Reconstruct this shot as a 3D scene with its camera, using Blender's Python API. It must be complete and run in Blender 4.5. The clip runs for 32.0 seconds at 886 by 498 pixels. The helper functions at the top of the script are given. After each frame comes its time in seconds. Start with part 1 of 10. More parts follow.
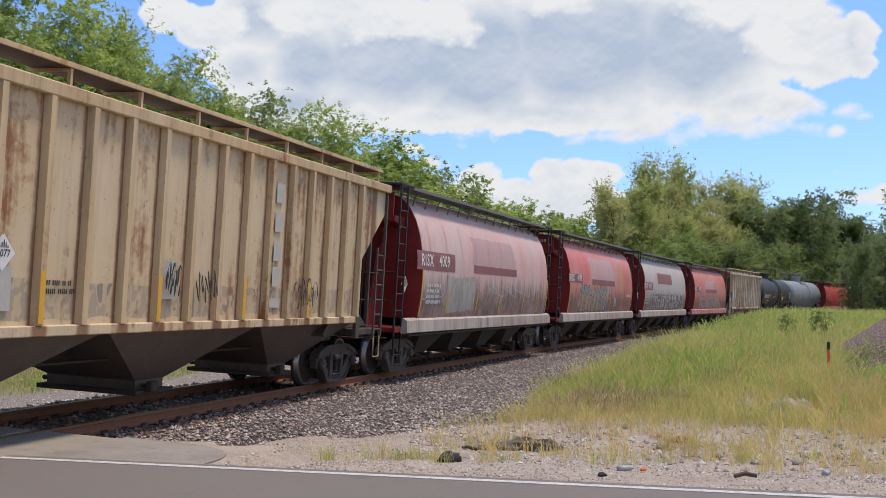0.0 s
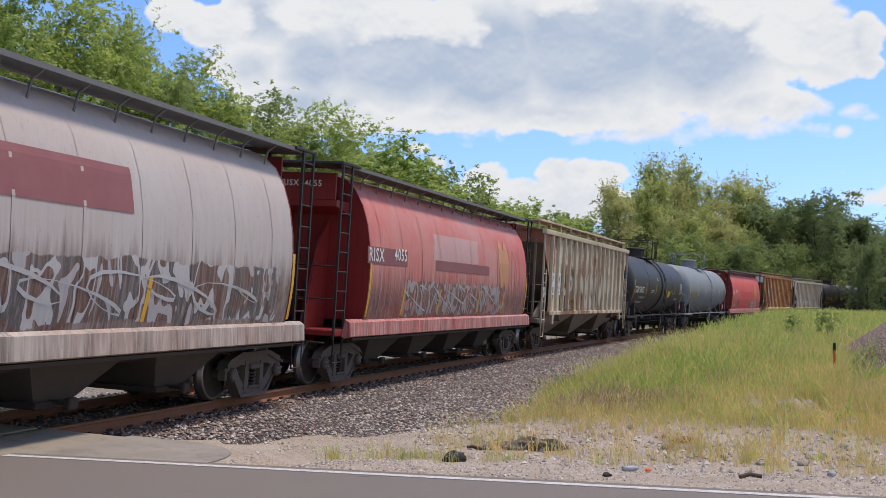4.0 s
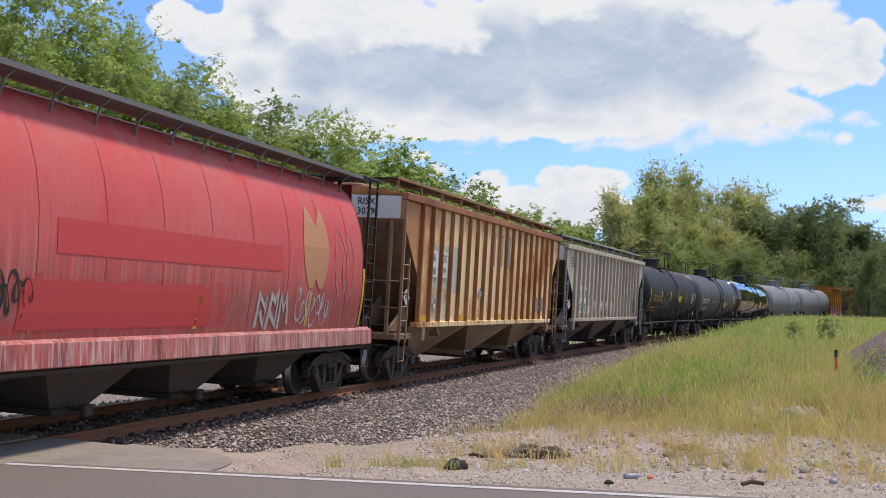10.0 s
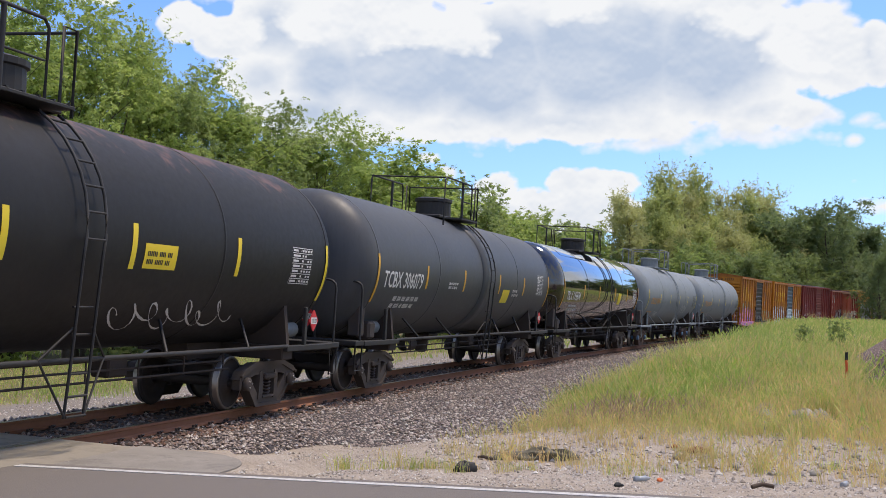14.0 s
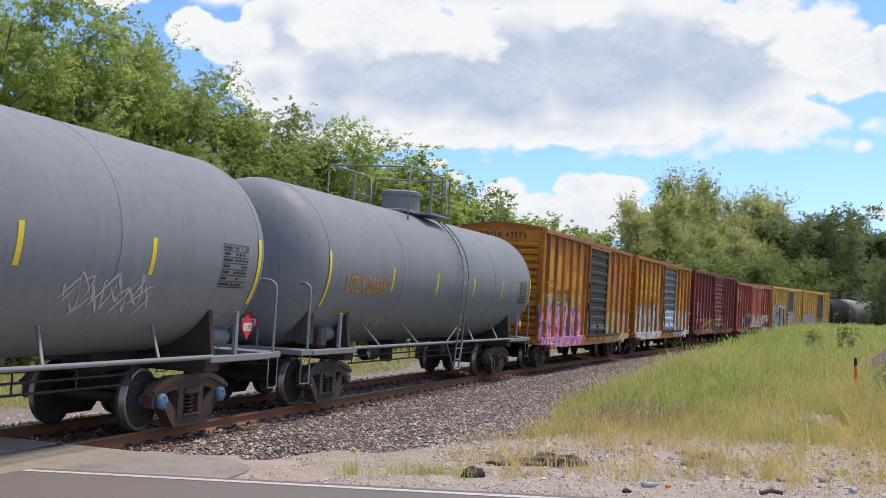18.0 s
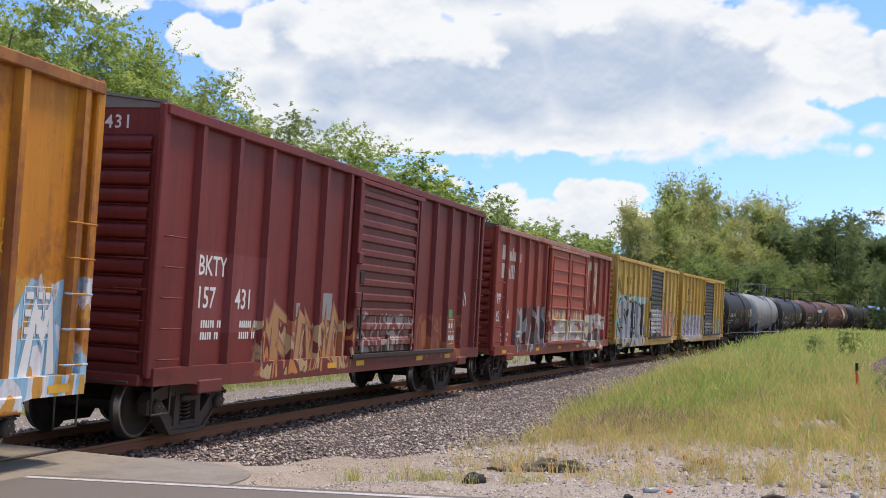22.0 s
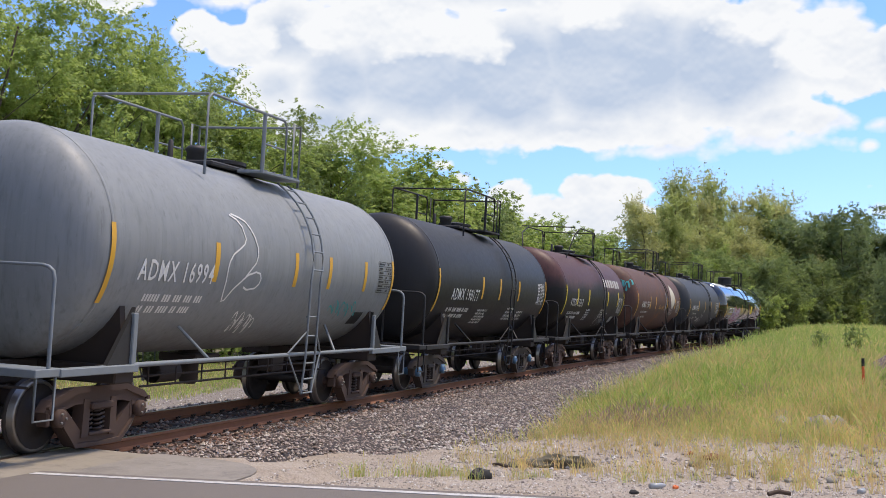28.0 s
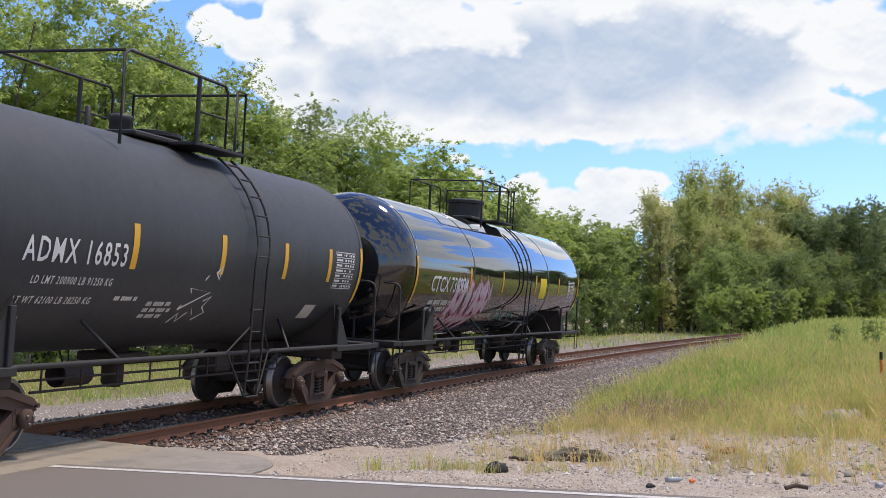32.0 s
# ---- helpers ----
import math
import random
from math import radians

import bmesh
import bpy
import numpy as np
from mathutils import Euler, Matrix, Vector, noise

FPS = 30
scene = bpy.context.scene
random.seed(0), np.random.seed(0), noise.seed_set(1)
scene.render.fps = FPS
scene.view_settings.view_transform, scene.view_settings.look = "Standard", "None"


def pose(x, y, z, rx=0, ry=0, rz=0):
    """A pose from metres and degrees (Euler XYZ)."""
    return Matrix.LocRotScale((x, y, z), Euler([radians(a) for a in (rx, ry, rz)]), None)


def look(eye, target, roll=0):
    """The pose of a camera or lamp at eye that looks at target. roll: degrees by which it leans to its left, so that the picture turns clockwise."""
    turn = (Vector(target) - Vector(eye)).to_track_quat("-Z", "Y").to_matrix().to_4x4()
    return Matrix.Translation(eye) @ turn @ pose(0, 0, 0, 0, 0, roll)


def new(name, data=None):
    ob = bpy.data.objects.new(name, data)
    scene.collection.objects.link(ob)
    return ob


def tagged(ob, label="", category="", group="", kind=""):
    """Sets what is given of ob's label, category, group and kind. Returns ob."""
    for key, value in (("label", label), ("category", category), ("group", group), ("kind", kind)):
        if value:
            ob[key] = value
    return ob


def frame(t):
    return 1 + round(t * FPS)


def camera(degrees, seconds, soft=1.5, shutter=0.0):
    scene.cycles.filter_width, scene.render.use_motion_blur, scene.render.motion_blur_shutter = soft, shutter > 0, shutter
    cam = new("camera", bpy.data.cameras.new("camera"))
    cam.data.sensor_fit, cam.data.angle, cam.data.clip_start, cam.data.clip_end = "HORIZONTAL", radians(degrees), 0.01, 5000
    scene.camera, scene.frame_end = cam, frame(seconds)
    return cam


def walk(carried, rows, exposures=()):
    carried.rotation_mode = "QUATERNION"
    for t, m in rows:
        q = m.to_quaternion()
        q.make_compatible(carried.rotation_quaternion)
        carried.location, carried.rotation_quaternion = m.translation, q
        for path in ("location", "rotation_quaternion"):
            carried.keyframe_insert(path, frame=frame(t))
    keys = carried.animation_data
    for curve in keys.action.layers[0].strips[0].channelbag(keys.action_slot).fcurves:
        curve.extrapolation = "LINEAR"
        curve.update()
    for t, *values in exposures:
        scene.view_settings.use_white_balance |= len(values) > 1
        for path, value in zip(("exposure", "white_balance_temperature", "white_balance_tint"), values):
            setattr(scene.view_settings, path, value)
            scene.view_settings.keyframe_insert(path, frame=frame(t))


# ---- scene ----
# ---------------------------------------------------------------- camera
cam = camera(42.12, 32.0, soft=0.75)
EYE = (0.0, 0.0, 1.58)
# seconds, tilt above the horizon, turn to the left, lean (degrees)
TURNS = """0 2.840 0.000 -.254; .5 2.798 .115 -.191; 1 2.740 .211 -.161; 1.5 2.677 .266 -.076; 2 2.637 .312 -.032; 2.5 2.692 .351 -.056
3 2.725 .338 -.085; 3.5 2.777 .302 -.082; 5.5 2.893 .212 -.077; 6 2.936 .196 -.091; 6.5 2.987 .243 -.141; 7 3.013 .271 -.130
7.5 3.050 .331 -.145; 8 3.095 .346 -.153; 8.5 3.072 .325 -.144; 9 3.095 .307 -.184; 9.5 3.124 .308 -.208; 10 3.195 .326 -.176
10.5 3.275 .360 -.110; 11 3.360 .366 -.118; 11.5 3.482 .403 -.120; 12 3.555 .494 -.060; 12.5 3.522 .579 -.075; 13 3.463 .663 -.084
13.5 3.395 .764 -.140; 14 3.306 .791 -.145; 14.5 3.265 .792 -.110; 16.5 3.300 1.012 -.120; 17 3.389 1.075 -.080; 17.5 3.510 1.158 -.104
18 3.576 1.184 -.090; 18.5 3.604 1.186 -.065; 19 3.647 1.250 -.062; 19.5 3.692 1.275 -.095; 20 3.735 1.260 -.114; 20.5 3.755 1.222 -.140
21 3.794 1.198 -.131; 21.5 3.829 1.180 -.110; 22 3.860 1.223 -.200; 22.5 3.868 1.270 -.165; 23 3.818 1.260 -.130; 23.5 3.730 1.200 -.185
24 3.662 1.144 -.222; 24.5 3.652 1.144 -.220; 25 3.650 1.190 -.144; 25.5 3.664 1.216 -.140; 27.5 3.640 1.408 -.285; 28 3.662 1.490 -.300
28.5 3.742 1.555 -.262; 29 3.808 1.628 -.240; 29.5 3.812 1.668 -.234; 30 3.770 1.684 -.206; 30.5 3.677 1.764 -.220; 31 3.562 1.876 -.190
31.5 3.440 2.040 -.290; 32 3.351 2.284 -.337"""
rows = []
for line in TURNS.replace("\n", ";").split(";"):
    t, tilt, turn, lean = (float(a) for a in line.split())
    rows.append((t, pose(*EYE, 90 + tilt, 0, turn) @ pose(0, 0, 0, 0, 0, lean)))
walk(cam, rows, exposures=[(0.0, 0.03), (6.0, 0.02), (9.0, 0.04), (11.5, 0.08), (13.0, 0.0), (14.0, 0.16), (17.0, 0.19), (32.0, 0.22)])

# ---------------------------------------------------------------- the railway line and the train's travel
CANT = radians(3.64)
RAIL_R = 0.7175
_ds = 1.0
_s = np.arange(-620.0, 760.0, _ds)
_kap = np.interp(_s, [-160, -90, 0, 60, 120, 200, 420, 560], [0, 1.67e-3, 1.67e-3, 1.3955e-3, 2.05e-3, 2.0e-3, 2.0e-3, 0])
_th = np.concatenate([[0], np.cumsum((_kap[1:] + _kap[:-1]) / 2 * _ds)])
_i0 = int(620 / _ds)
_th = _th - _th[_i0] + radians(15.2708)
_x = np.concatenate([[0], np.cumsum((np.sin(_th[1:]) + np.sin(_th[:-1])) / 2 * _ds)])
_y = np.concatenate([[0], np.cumsum((np.cos(_th[1:]) + np.cos(_th[:-1])) / 2 * _ds)])
_x = _x - _x[_i0] - 6.8172
_y = _y - _y[_i0] + 12.0


def line_at(s):
    """Centre of the line at s metres: x, y, heading from north towards east."""
    return float(np.interp(s, _s, _x)), float(np.interp(s, _s, _y)), float(np.interp(s, _s, _th))


def on_line(s, w, z):
    """World place of a point w metres right of the line's centre and z above the rail heads."""
    x, y, th = line_at(s)
    wl = w - RAIL_R
    W = RAIL_R + wl * math.cos(CANT) + z * math.sin(CANT)
    return Vector((x + W * math.cos(th), y - W * math.sin(th), -wl * math.sin(CANT) + z * math.cos(CANT)))


def along(px, py):
    """Nearest s and the offset to the right of the line, for arrays of points."""
    px, py = np.asarray(px, float), np.asarray(py, float)
    best = np.full(px.shape, 1e18)
    bi = np.zeros(px.shape, int)
    for i in range(0, len(_s), 2):
        d = (px - _x[i]) ** 2 + (py - _y[i]) ** 2
        m = d < best
        best[m] = d[m]
        bi[m] = i
    th = _th[bi]
    dx, dy = px - _x[bi], py - _y[bi]
    return _s[bi] + dx * np.sin(th) + dy * np.cos(th), dx * np.cos(th) - dy * np.sin(th)


def travelled(t):
    u = (t - 16) / 16
    return 14.3934 * t - 3.616 * u ** 2 + 0.11 * u ** 3 + 2.1815 * u ** 4


# coupled length of each vehicle, the first one first
LENGTHS = [18.0, 17.92, 17.92, 17.93, 18.03, 17.82, 18.32, 18.39, 18.15, 17.96, 18.54, 18.72, 18.22, 17.66, 18.71, 17.72,
           16.96, 17.09, 17.54, 17.94, 17.3, 16.93, 13.59, 13.59, 13.34, 13.19, 14.65, 13.81, 17.79]
COUPLED = [-4.6496]
for _l in LENGTHS:
    COUPLED.append(COUPLED[-1] + _l)


def car_pose(mid, half):
    """Pose of a vehicle whose middle is at mid on the line and whose trucks stand half metres before and behind it."""
    ax, ay, _ = line_at(mid - half)
    bx, by, _ = line_at(mid + half)
    turn = math.atan2(by - ay, bx - ax)
    tilt = Matrix.Translation((0, -RAIL_R, 0)) @ Matrix.Rotation(CANT, 4, "X") @ Matrix.Translation((0, RAIL_R, 0))
    return Matrix.Translation(((ax + bx) / 2, (ay + by) / 2, 0)) @ Matrix.Rotation(turn, 4, "Z") @ tilt


# ---------------------------------------------------------------- sky, clouds and sun
SUN_TO = Vector((0.34, 0.12, 0.93)).normalized()
sun = new("sun", bpy.data.lights.new("sun", "SUN"))
sun.data.energy, sun.data.angle, sun.data.color = 3.7, radians(10.0), (1.0, 0.84, 0.66)
sun.matrix_world = look((40, -30, 60), Vector((40, -30, 60)) - SUN_TO)

world = bpy.data.worlds.new("sky")
scene.world = world
world.use_nodes = True
wt = world.node_tree
wt.nodes.clear()


def wn(kind, **values):
    n = wt.nodes.new(kind)
    for key, value in values.items():
        n.inputs[key].default_value = value
    return n


def wmath(op, a, b=0.0, clamp=False):
    n = wt.nodes.new("ShaderNodeMath")
    n.operation, n.use_clamp = op, clamp
    for i, q in enumerate((a, b)):
        if isinstance(q, (int, float)):
            n.inputs[i].default_value = q
        else:
            wt.links.new(q, n.inputs[i])
    return n.outputs[0]


def wmix(fac, a, b):
    n = wt.nodes.new("ShaderNodeMix")
    n.data_type = "RGBA"
    for i, q in ((0, fac), (6, a), (7, b)):
        if isinstance(q, (int, float)):
            n.inputs[i].default_value = q
        elif isinstance(q, tuple):
            n.inputs[i].default_value = (*q, 1)
        else:
            wt.links.new(q, n.inputs[i])
    return n.outputs[2]


sky = wt.nodes.new("ShaderNodeTexSky")
sky.sky_type, sky.sun_disc = "NISHITA", False
sky.sun_elevation = math.asin(SUN_TO.z)
sky.sun_rotation = math.atan2(SUN_TO.x, SUN_TO.y)
sky.air_density, sky.dust_density, sky.ozone_density = 1.0, 0.6, 2.0
coord = wt.nodes.new("ShaderNodeTexCoord")
sepd = wt.nodes.new("ShaderNodeSeparateXYZ")
wt.links.new(coord.outputs["Generated"], sepd.inputs[0])
# bearing and height of a direction, in degrees
AZ = wmath("MULTIPLY", wmath("ARCTAN2", sepd.outputs[0], sepd.outputs[1]), 57.2958)
EL = wmath("MULTIPLY", wmath("ARCSINE", sepd.outputs[2]), 57.2958)


def cloud_noise(scale, detail, rough, shift=(0, 0, 0)):
    mp = wt.nodes.new("ShaderNodeMapping")
    mp.inputs["Location"].default_value = shift
    mp.inputs["Scale"].default_value = (1, 1, 1.7)
    wt.links.new(coord.outputs["Generated"], mp.inputs[0])
    n = wn("ShaderNodeTexNoise", Scale=scale, Detail=detail, Roughness=rough)
    wt.links.new(mp.outputs[0], n.inputs[0])
    return n.outputs[0]


N_FINE = cloud_noise(30, 9, 0.58)
N_BIG = cloud_noise(6, 5, 0.5, (3.1, 0.4, 0))
N_BILLOW = cloud_noise(14, 6, 0.5, (0.7, 2.2, 0.3))


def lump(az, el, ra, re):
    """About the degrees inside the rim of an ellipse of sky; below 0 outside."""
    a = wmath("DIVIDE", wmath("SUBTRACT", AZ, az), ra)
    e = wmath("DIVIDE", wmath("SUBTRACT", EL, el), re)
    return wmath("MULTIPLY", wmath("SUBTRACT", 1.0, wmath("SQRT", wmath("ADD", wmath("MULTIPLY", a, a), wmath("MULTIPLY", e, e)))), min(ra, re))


def join(lumps):
    out = lumps[0]
    for q in lumps[1:]:
        n = wt.nodes.new("ShaderNodeMath")
        n.operation = "SMOOTH_MAX"
        wt.links.new(out, n.inputs[0])
        wt.links.new(q, n.inputs[1])
        n.inputs[2].default_value = 0.12
        out = n.outputs[0]
    return out


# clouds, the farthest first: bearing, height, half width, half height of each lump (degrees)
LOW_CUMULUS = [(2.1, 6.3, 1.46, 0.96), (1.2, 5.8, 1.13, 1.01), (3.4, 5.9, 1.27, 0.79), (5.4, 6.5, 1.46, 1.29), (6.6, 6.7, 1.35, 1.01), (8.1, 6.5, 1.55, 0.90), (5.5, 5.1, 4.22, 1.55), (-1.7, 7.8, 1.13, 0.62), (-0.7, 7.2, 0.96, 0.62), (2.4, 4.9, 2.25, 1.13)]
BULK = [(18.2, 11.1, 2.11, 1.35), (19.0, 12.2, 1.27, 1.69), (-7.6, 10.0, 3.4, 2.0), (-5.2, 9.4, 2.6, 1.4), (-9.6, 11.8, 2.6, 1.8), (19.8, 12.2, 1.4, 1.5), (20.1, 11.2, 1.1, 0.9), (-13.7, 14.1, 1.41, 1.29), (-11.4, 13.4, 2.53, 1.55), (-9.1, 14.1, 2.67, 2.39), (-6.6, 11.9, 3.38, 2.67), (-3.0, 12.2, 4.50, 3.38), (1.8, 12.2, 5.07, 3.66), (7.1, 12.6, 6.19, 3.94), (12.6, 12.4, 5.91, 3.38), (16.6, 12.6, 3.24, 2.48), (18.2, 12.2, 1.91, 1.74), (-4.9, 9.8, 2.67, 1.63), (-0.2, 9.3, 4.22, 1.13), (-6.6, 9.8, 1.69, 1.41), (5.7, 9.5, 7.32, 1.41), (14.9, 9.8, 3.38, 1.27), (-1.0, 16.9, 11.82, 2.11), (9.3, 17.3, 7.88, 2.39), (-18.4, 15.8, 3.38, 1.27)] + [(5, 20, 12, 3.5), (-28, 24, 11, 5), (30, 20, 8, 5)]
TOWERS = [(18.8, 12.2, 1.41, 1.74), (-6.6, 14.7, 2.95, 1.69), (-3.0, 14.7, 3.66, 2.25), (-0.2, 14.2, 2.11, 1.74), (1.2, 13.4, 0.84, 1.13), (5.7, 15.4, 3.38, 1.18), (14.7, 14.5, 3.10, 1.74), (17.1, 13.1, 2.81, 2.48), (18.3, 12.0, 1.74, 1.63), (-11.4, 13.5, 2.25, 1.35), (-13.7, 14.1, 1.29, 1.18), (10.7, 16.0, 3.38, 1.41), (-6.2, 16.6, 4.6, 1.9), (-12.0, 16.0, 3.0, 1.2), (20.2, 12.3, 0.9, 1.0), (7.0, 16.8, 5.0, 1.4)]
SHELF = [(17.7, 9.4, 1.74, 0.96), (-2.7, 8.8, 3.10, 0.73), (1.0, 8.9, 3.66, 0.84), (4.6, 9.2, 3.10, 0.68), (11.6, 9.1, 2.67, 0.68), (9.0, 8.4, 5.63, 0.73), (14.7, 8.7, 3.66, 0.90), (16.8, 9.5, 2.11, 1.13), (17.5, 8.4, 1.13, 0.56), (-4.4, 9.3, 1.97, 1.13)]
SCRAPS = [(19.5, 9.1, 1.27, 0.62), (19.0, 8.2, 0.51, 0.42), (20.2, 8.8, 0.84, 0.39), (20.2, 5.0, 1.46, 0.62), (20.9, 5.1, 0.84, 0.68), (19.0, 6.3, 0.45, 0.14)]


def billows(lift):
    """Rounded puffs at three sizes, in degrees; lift moves the point of view up."""
    c = wt.nodes.new("ShaderNodeCombineXYZ")
    wt.links.new(AZ, c.inputs[0])
    wt.links.new(wmath("MULTIPLY", wmath("ADD", EL, lift), 1.3), c.inputs[1])
    out = None
    for size, much in ((0.42, 1.5), (1.1, 0.75), (3.0, 0.30)):
        v = wt.nodes.new("ShaderNodeTexVoronoi")
        v.feature = "SMOOTH_F1"
        v.inputs["Scale"].default_value, v.inputs["Smoothness"].default_value = size, 0.55
        wt.links.new(c.outputs[0], v.inputs["Vector"])
        q = wmath("MULTIPLY", wmath("SUBTRACT", 0.46, v.outputs["Distance"]), much)
        out = q if out is None else wmath("ADD", out, q)
    return out


PUFF = wmath("ADD", billows(0.0), wmath("MULTIPLY", wmath("SUBTRACT", N_FINE, 0.5), 1.1))
PUFF_UP = wmath("ADD", billows(0.22), wmath("MULTIPLY", wmath("SUBTRACT", N_FINE, 0.5), 1.1))
FLANK = wmath("MULTIPLY", wmath("SUBTRACT", PUFF_UP, PUFF), 0.55)     # above 0 on the undersides


def bank_of(under, lumps, edge_k, rim, deep, relief, dim, soft=0.0):
    """Lays one bank of cloud over what lies behind it: crisp rim, lit flanks, grey inside."""
    f = wmath("ADD", join([lump(*c) for c in lumps]), wmath("MULTIPLY", PUFF, rim))
    cover = wmath("MULTIPLY", wmath("SUBTRACT", f, 0.1), edge_k, True)
    inner = wmath("DIVIDE", wmath("SUBTRACT", f, 0.35), deep, True)
    g = wmath("ADD", wmath("MULTIPLY", inner, dim), wmath("MULTIPLY", FLANK, relief))
    g = wmath("ADD", g, wmath("MULTIPLY", wmath("SUBTRACT", N_BILLOW, 0.52), 0.9), True)
    tone = wmix(g, (0.81, 0.82, 0.84), (0.45, 0.53, 0.67))
    if soft:
        cover = wmath("MULTIPLY", cover, soft)
    return wmix(cover, under, tone), cover


blue = wt.nodes.new("ShaderNodeVectorMath")
blue.operation = "MULTIPLY"
wt.links.new(sky.outputs[0], blue.inputs[0])
blue.inputs[1].default_value = (0.114, 0.143, 0.212)
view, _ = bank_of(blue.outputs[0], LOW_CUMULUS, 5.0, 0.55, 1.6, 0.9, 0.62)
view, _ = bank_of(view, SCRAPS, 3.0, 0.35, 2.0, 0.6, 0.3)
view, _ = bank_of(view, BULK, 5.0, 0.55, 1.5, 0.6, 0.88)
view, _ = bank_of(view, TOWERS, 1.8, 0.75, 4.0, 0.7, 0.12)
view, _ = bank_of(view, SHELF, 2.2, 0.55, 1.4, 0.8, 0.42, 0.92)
# broken clouds all round
high_blue = wmath("MULTIPLY", wmath("DIVIDE", wmath("SUBTRACT", EL, 26.0), 16.0, True), 0.11)
away = wmath("MULTIPLY", wmath("SUBTRACT", wmath("SUBTRACT", N_BIG, 0.43), high_blue), 12.0)
away = wmath("ADD", away, wmath("MULTIPLY", wmath("SUBTRACT", N_FINE, 0.5), 1.2))
away_mask = wmath("MULTIPLY", wmath("SUBTRACT", away, 0.14), 5.0, True)
away_grey = wmath("MULTIPLY", wmath("ADD", wmath("MULTIPLY", wmath("SUBTRACT", N_BILLOW, 0.5), 0.9), 0.62), 0.72, True)
away_grey = wmath("MULTIPLY", away_grey, wmath("MULTIPLY", wmath("SUBTRACT", away, 0.3), 1.0, True))
broken = wmix(away_mask, blue.outputs[0], wmix(away_grey, (0.80, 0.815, 0.84), (0.45, 0.53, 0.68)))
far_off = wmath("DIVIDE", wmath("SUBTRACT", wmath("ABSOLUTE", wmath("SUBTRACT", AZ, 1.0)), 27.0), 6.0, True)
high_up = wmath("DIVIDE", wmath("SUBTRACT", EL, 19.0), 6.0, True)
final = wmix(wmath("MAXIMUM", far_off, high_up), view, broken)
bg = wt.nodes.new("ShaderNodeBackground")
wt.links.new(final, bg.inputs[0])
bg.inputs[1].default_value = 1.0
wo = wt.nodes.new("ShaderNodeOutputWorld")
wt.links.new(bg.outputs[0], wo.inputs[0])
# ---------------------------------------------------------------- materials
class Nodes:
    """Short way to write a node material."""

    def __init__(self, name):
        self.m = bpy.data.materials.new(name)
        self.m.use_nodes = True
        self.t = self.m.node_tree
        self.b = self.t.nodes["Principled BSDF"]
        self.co = self.t.nodes.new("ShaderNodeTexCoord").outputs["Object"]

    def put(self, value, socket):
        if isinstance(value, (int, float)):
            socket.default_value = value
        elif isinstance(value, tuple):
            socket.default_value = (*value, 1) if len(socket.default_value) == 4 else value
        else:
            self.t.links.new(value, socket)

    def math(self, op, a, b=0.0, clamp=False):
        n = self.t.nodes.new("ShaderNodeMath")
        n.operation, n.use_clamp = op, clamp
        self.put(a, n.inputs[0])
        self.put(b, n.inputs[1])
        return n.outputs[0]

    def scaled(self, sx, sy, sz, shift=(0, 0, 0)):
        n = self.t.nodes.new("ShaderNodeMapping")
        n.inputs["Scale"].default_value = (sx, sy, sz)
        n.inputs["Location"].default_value = shift
        self.t.links.new(self.co, n.inputs[0])
        return n.outputs[0]

    def noise(self, scale, detail=4.0, rough=0.55, vec=None, twist=0.0):
        n = self.t.nodes.new("ShaderNodeTexNoise")
        self.t.links.new(vec or self.co, n.inputs["Vector"])
        n.inputs["Scale"].default_value, n.inputs["Detail"].default_value = scale, detail
        n.inputs["Roughness"].default_value, n.inputs["Distortion"].default_value = rough, twist
        return n.outputs[0]

    def cells(self, scale, what="Distance", vec=None):
        n = self.t.nodes.new("ShaderNodeTexVoronoi")
        self.t.links.new(vec or self.co, n.inputs["Vector"])
        n.inputs["Scale"].default_value = scale
        return n.outputs[what]

    def ramp(self, fac, stops, hard=False):
        n = self.t.nodes.new("ShaderNodeValToRGB")
        if hard:
            n.color_ramp.interpolation = "CONSTANT"
        e = n.color_ramp.elements
        while len(e) < len(stops):
            e.new(0.5)
        for el, (p, c) in zip(e, stops):
            el.position = p
            el.color = (c, c, c, 1) if isinstance(c, (int, float)) else (*c, 1)
        self.put(fac, n.inputs[0])
        return n.outputs[0]

    def mix(self, fac, a, b, how="MIX"):
        n = self.t.nodes.new("ShaderNodeMix")
        n.data_type, n.blend_type = "RGBA", how
        self.put(fac, n.inputs[0])
        self.put(a, n.inputs[6])
        self.put(b, n.inputs[7])
        return n.outputs[2]

    def xyz(self):
        n = self.t.nodes.new("ShaderNodeSeparateXYZ")
        self.t.links.new(self.co, n.inputs[0])
        return n.outputs

    def patch(self, x0, x1, z0, z1, ragged=0.0, near=None):
        """1 inside a rectangle of the side, with a ragged rim."""
        x, y, z = self.xyz()
        a = self.math("DIVIDE", self.math("ABSOLUTE", self.math("SUBTRACT", x, (x0 + x1) / 2)), (x1 - x0) / 2)
        c = self.math("DIVIDE", self.math("ABSOLUTE", self.math("SUBTRACT", z, (z0 + z1) / 2)), (z1 - z0) / 2)
        d = self.math("MAXIMUM", a, c)
        if ragged:
            d = self.math("ADD", d, self.math("MULTIPLY", self.math("SUBTRACT", self.noise(1.6, 3, 0.6), 0.5), ragged))
        out = self.math("MULTIPLY", self.math("SUBTRACT", 1.02, d), 22.0, True)
        return self.math("MULTIPLY", out, self.math("LESS_THAN", y, 0.0))

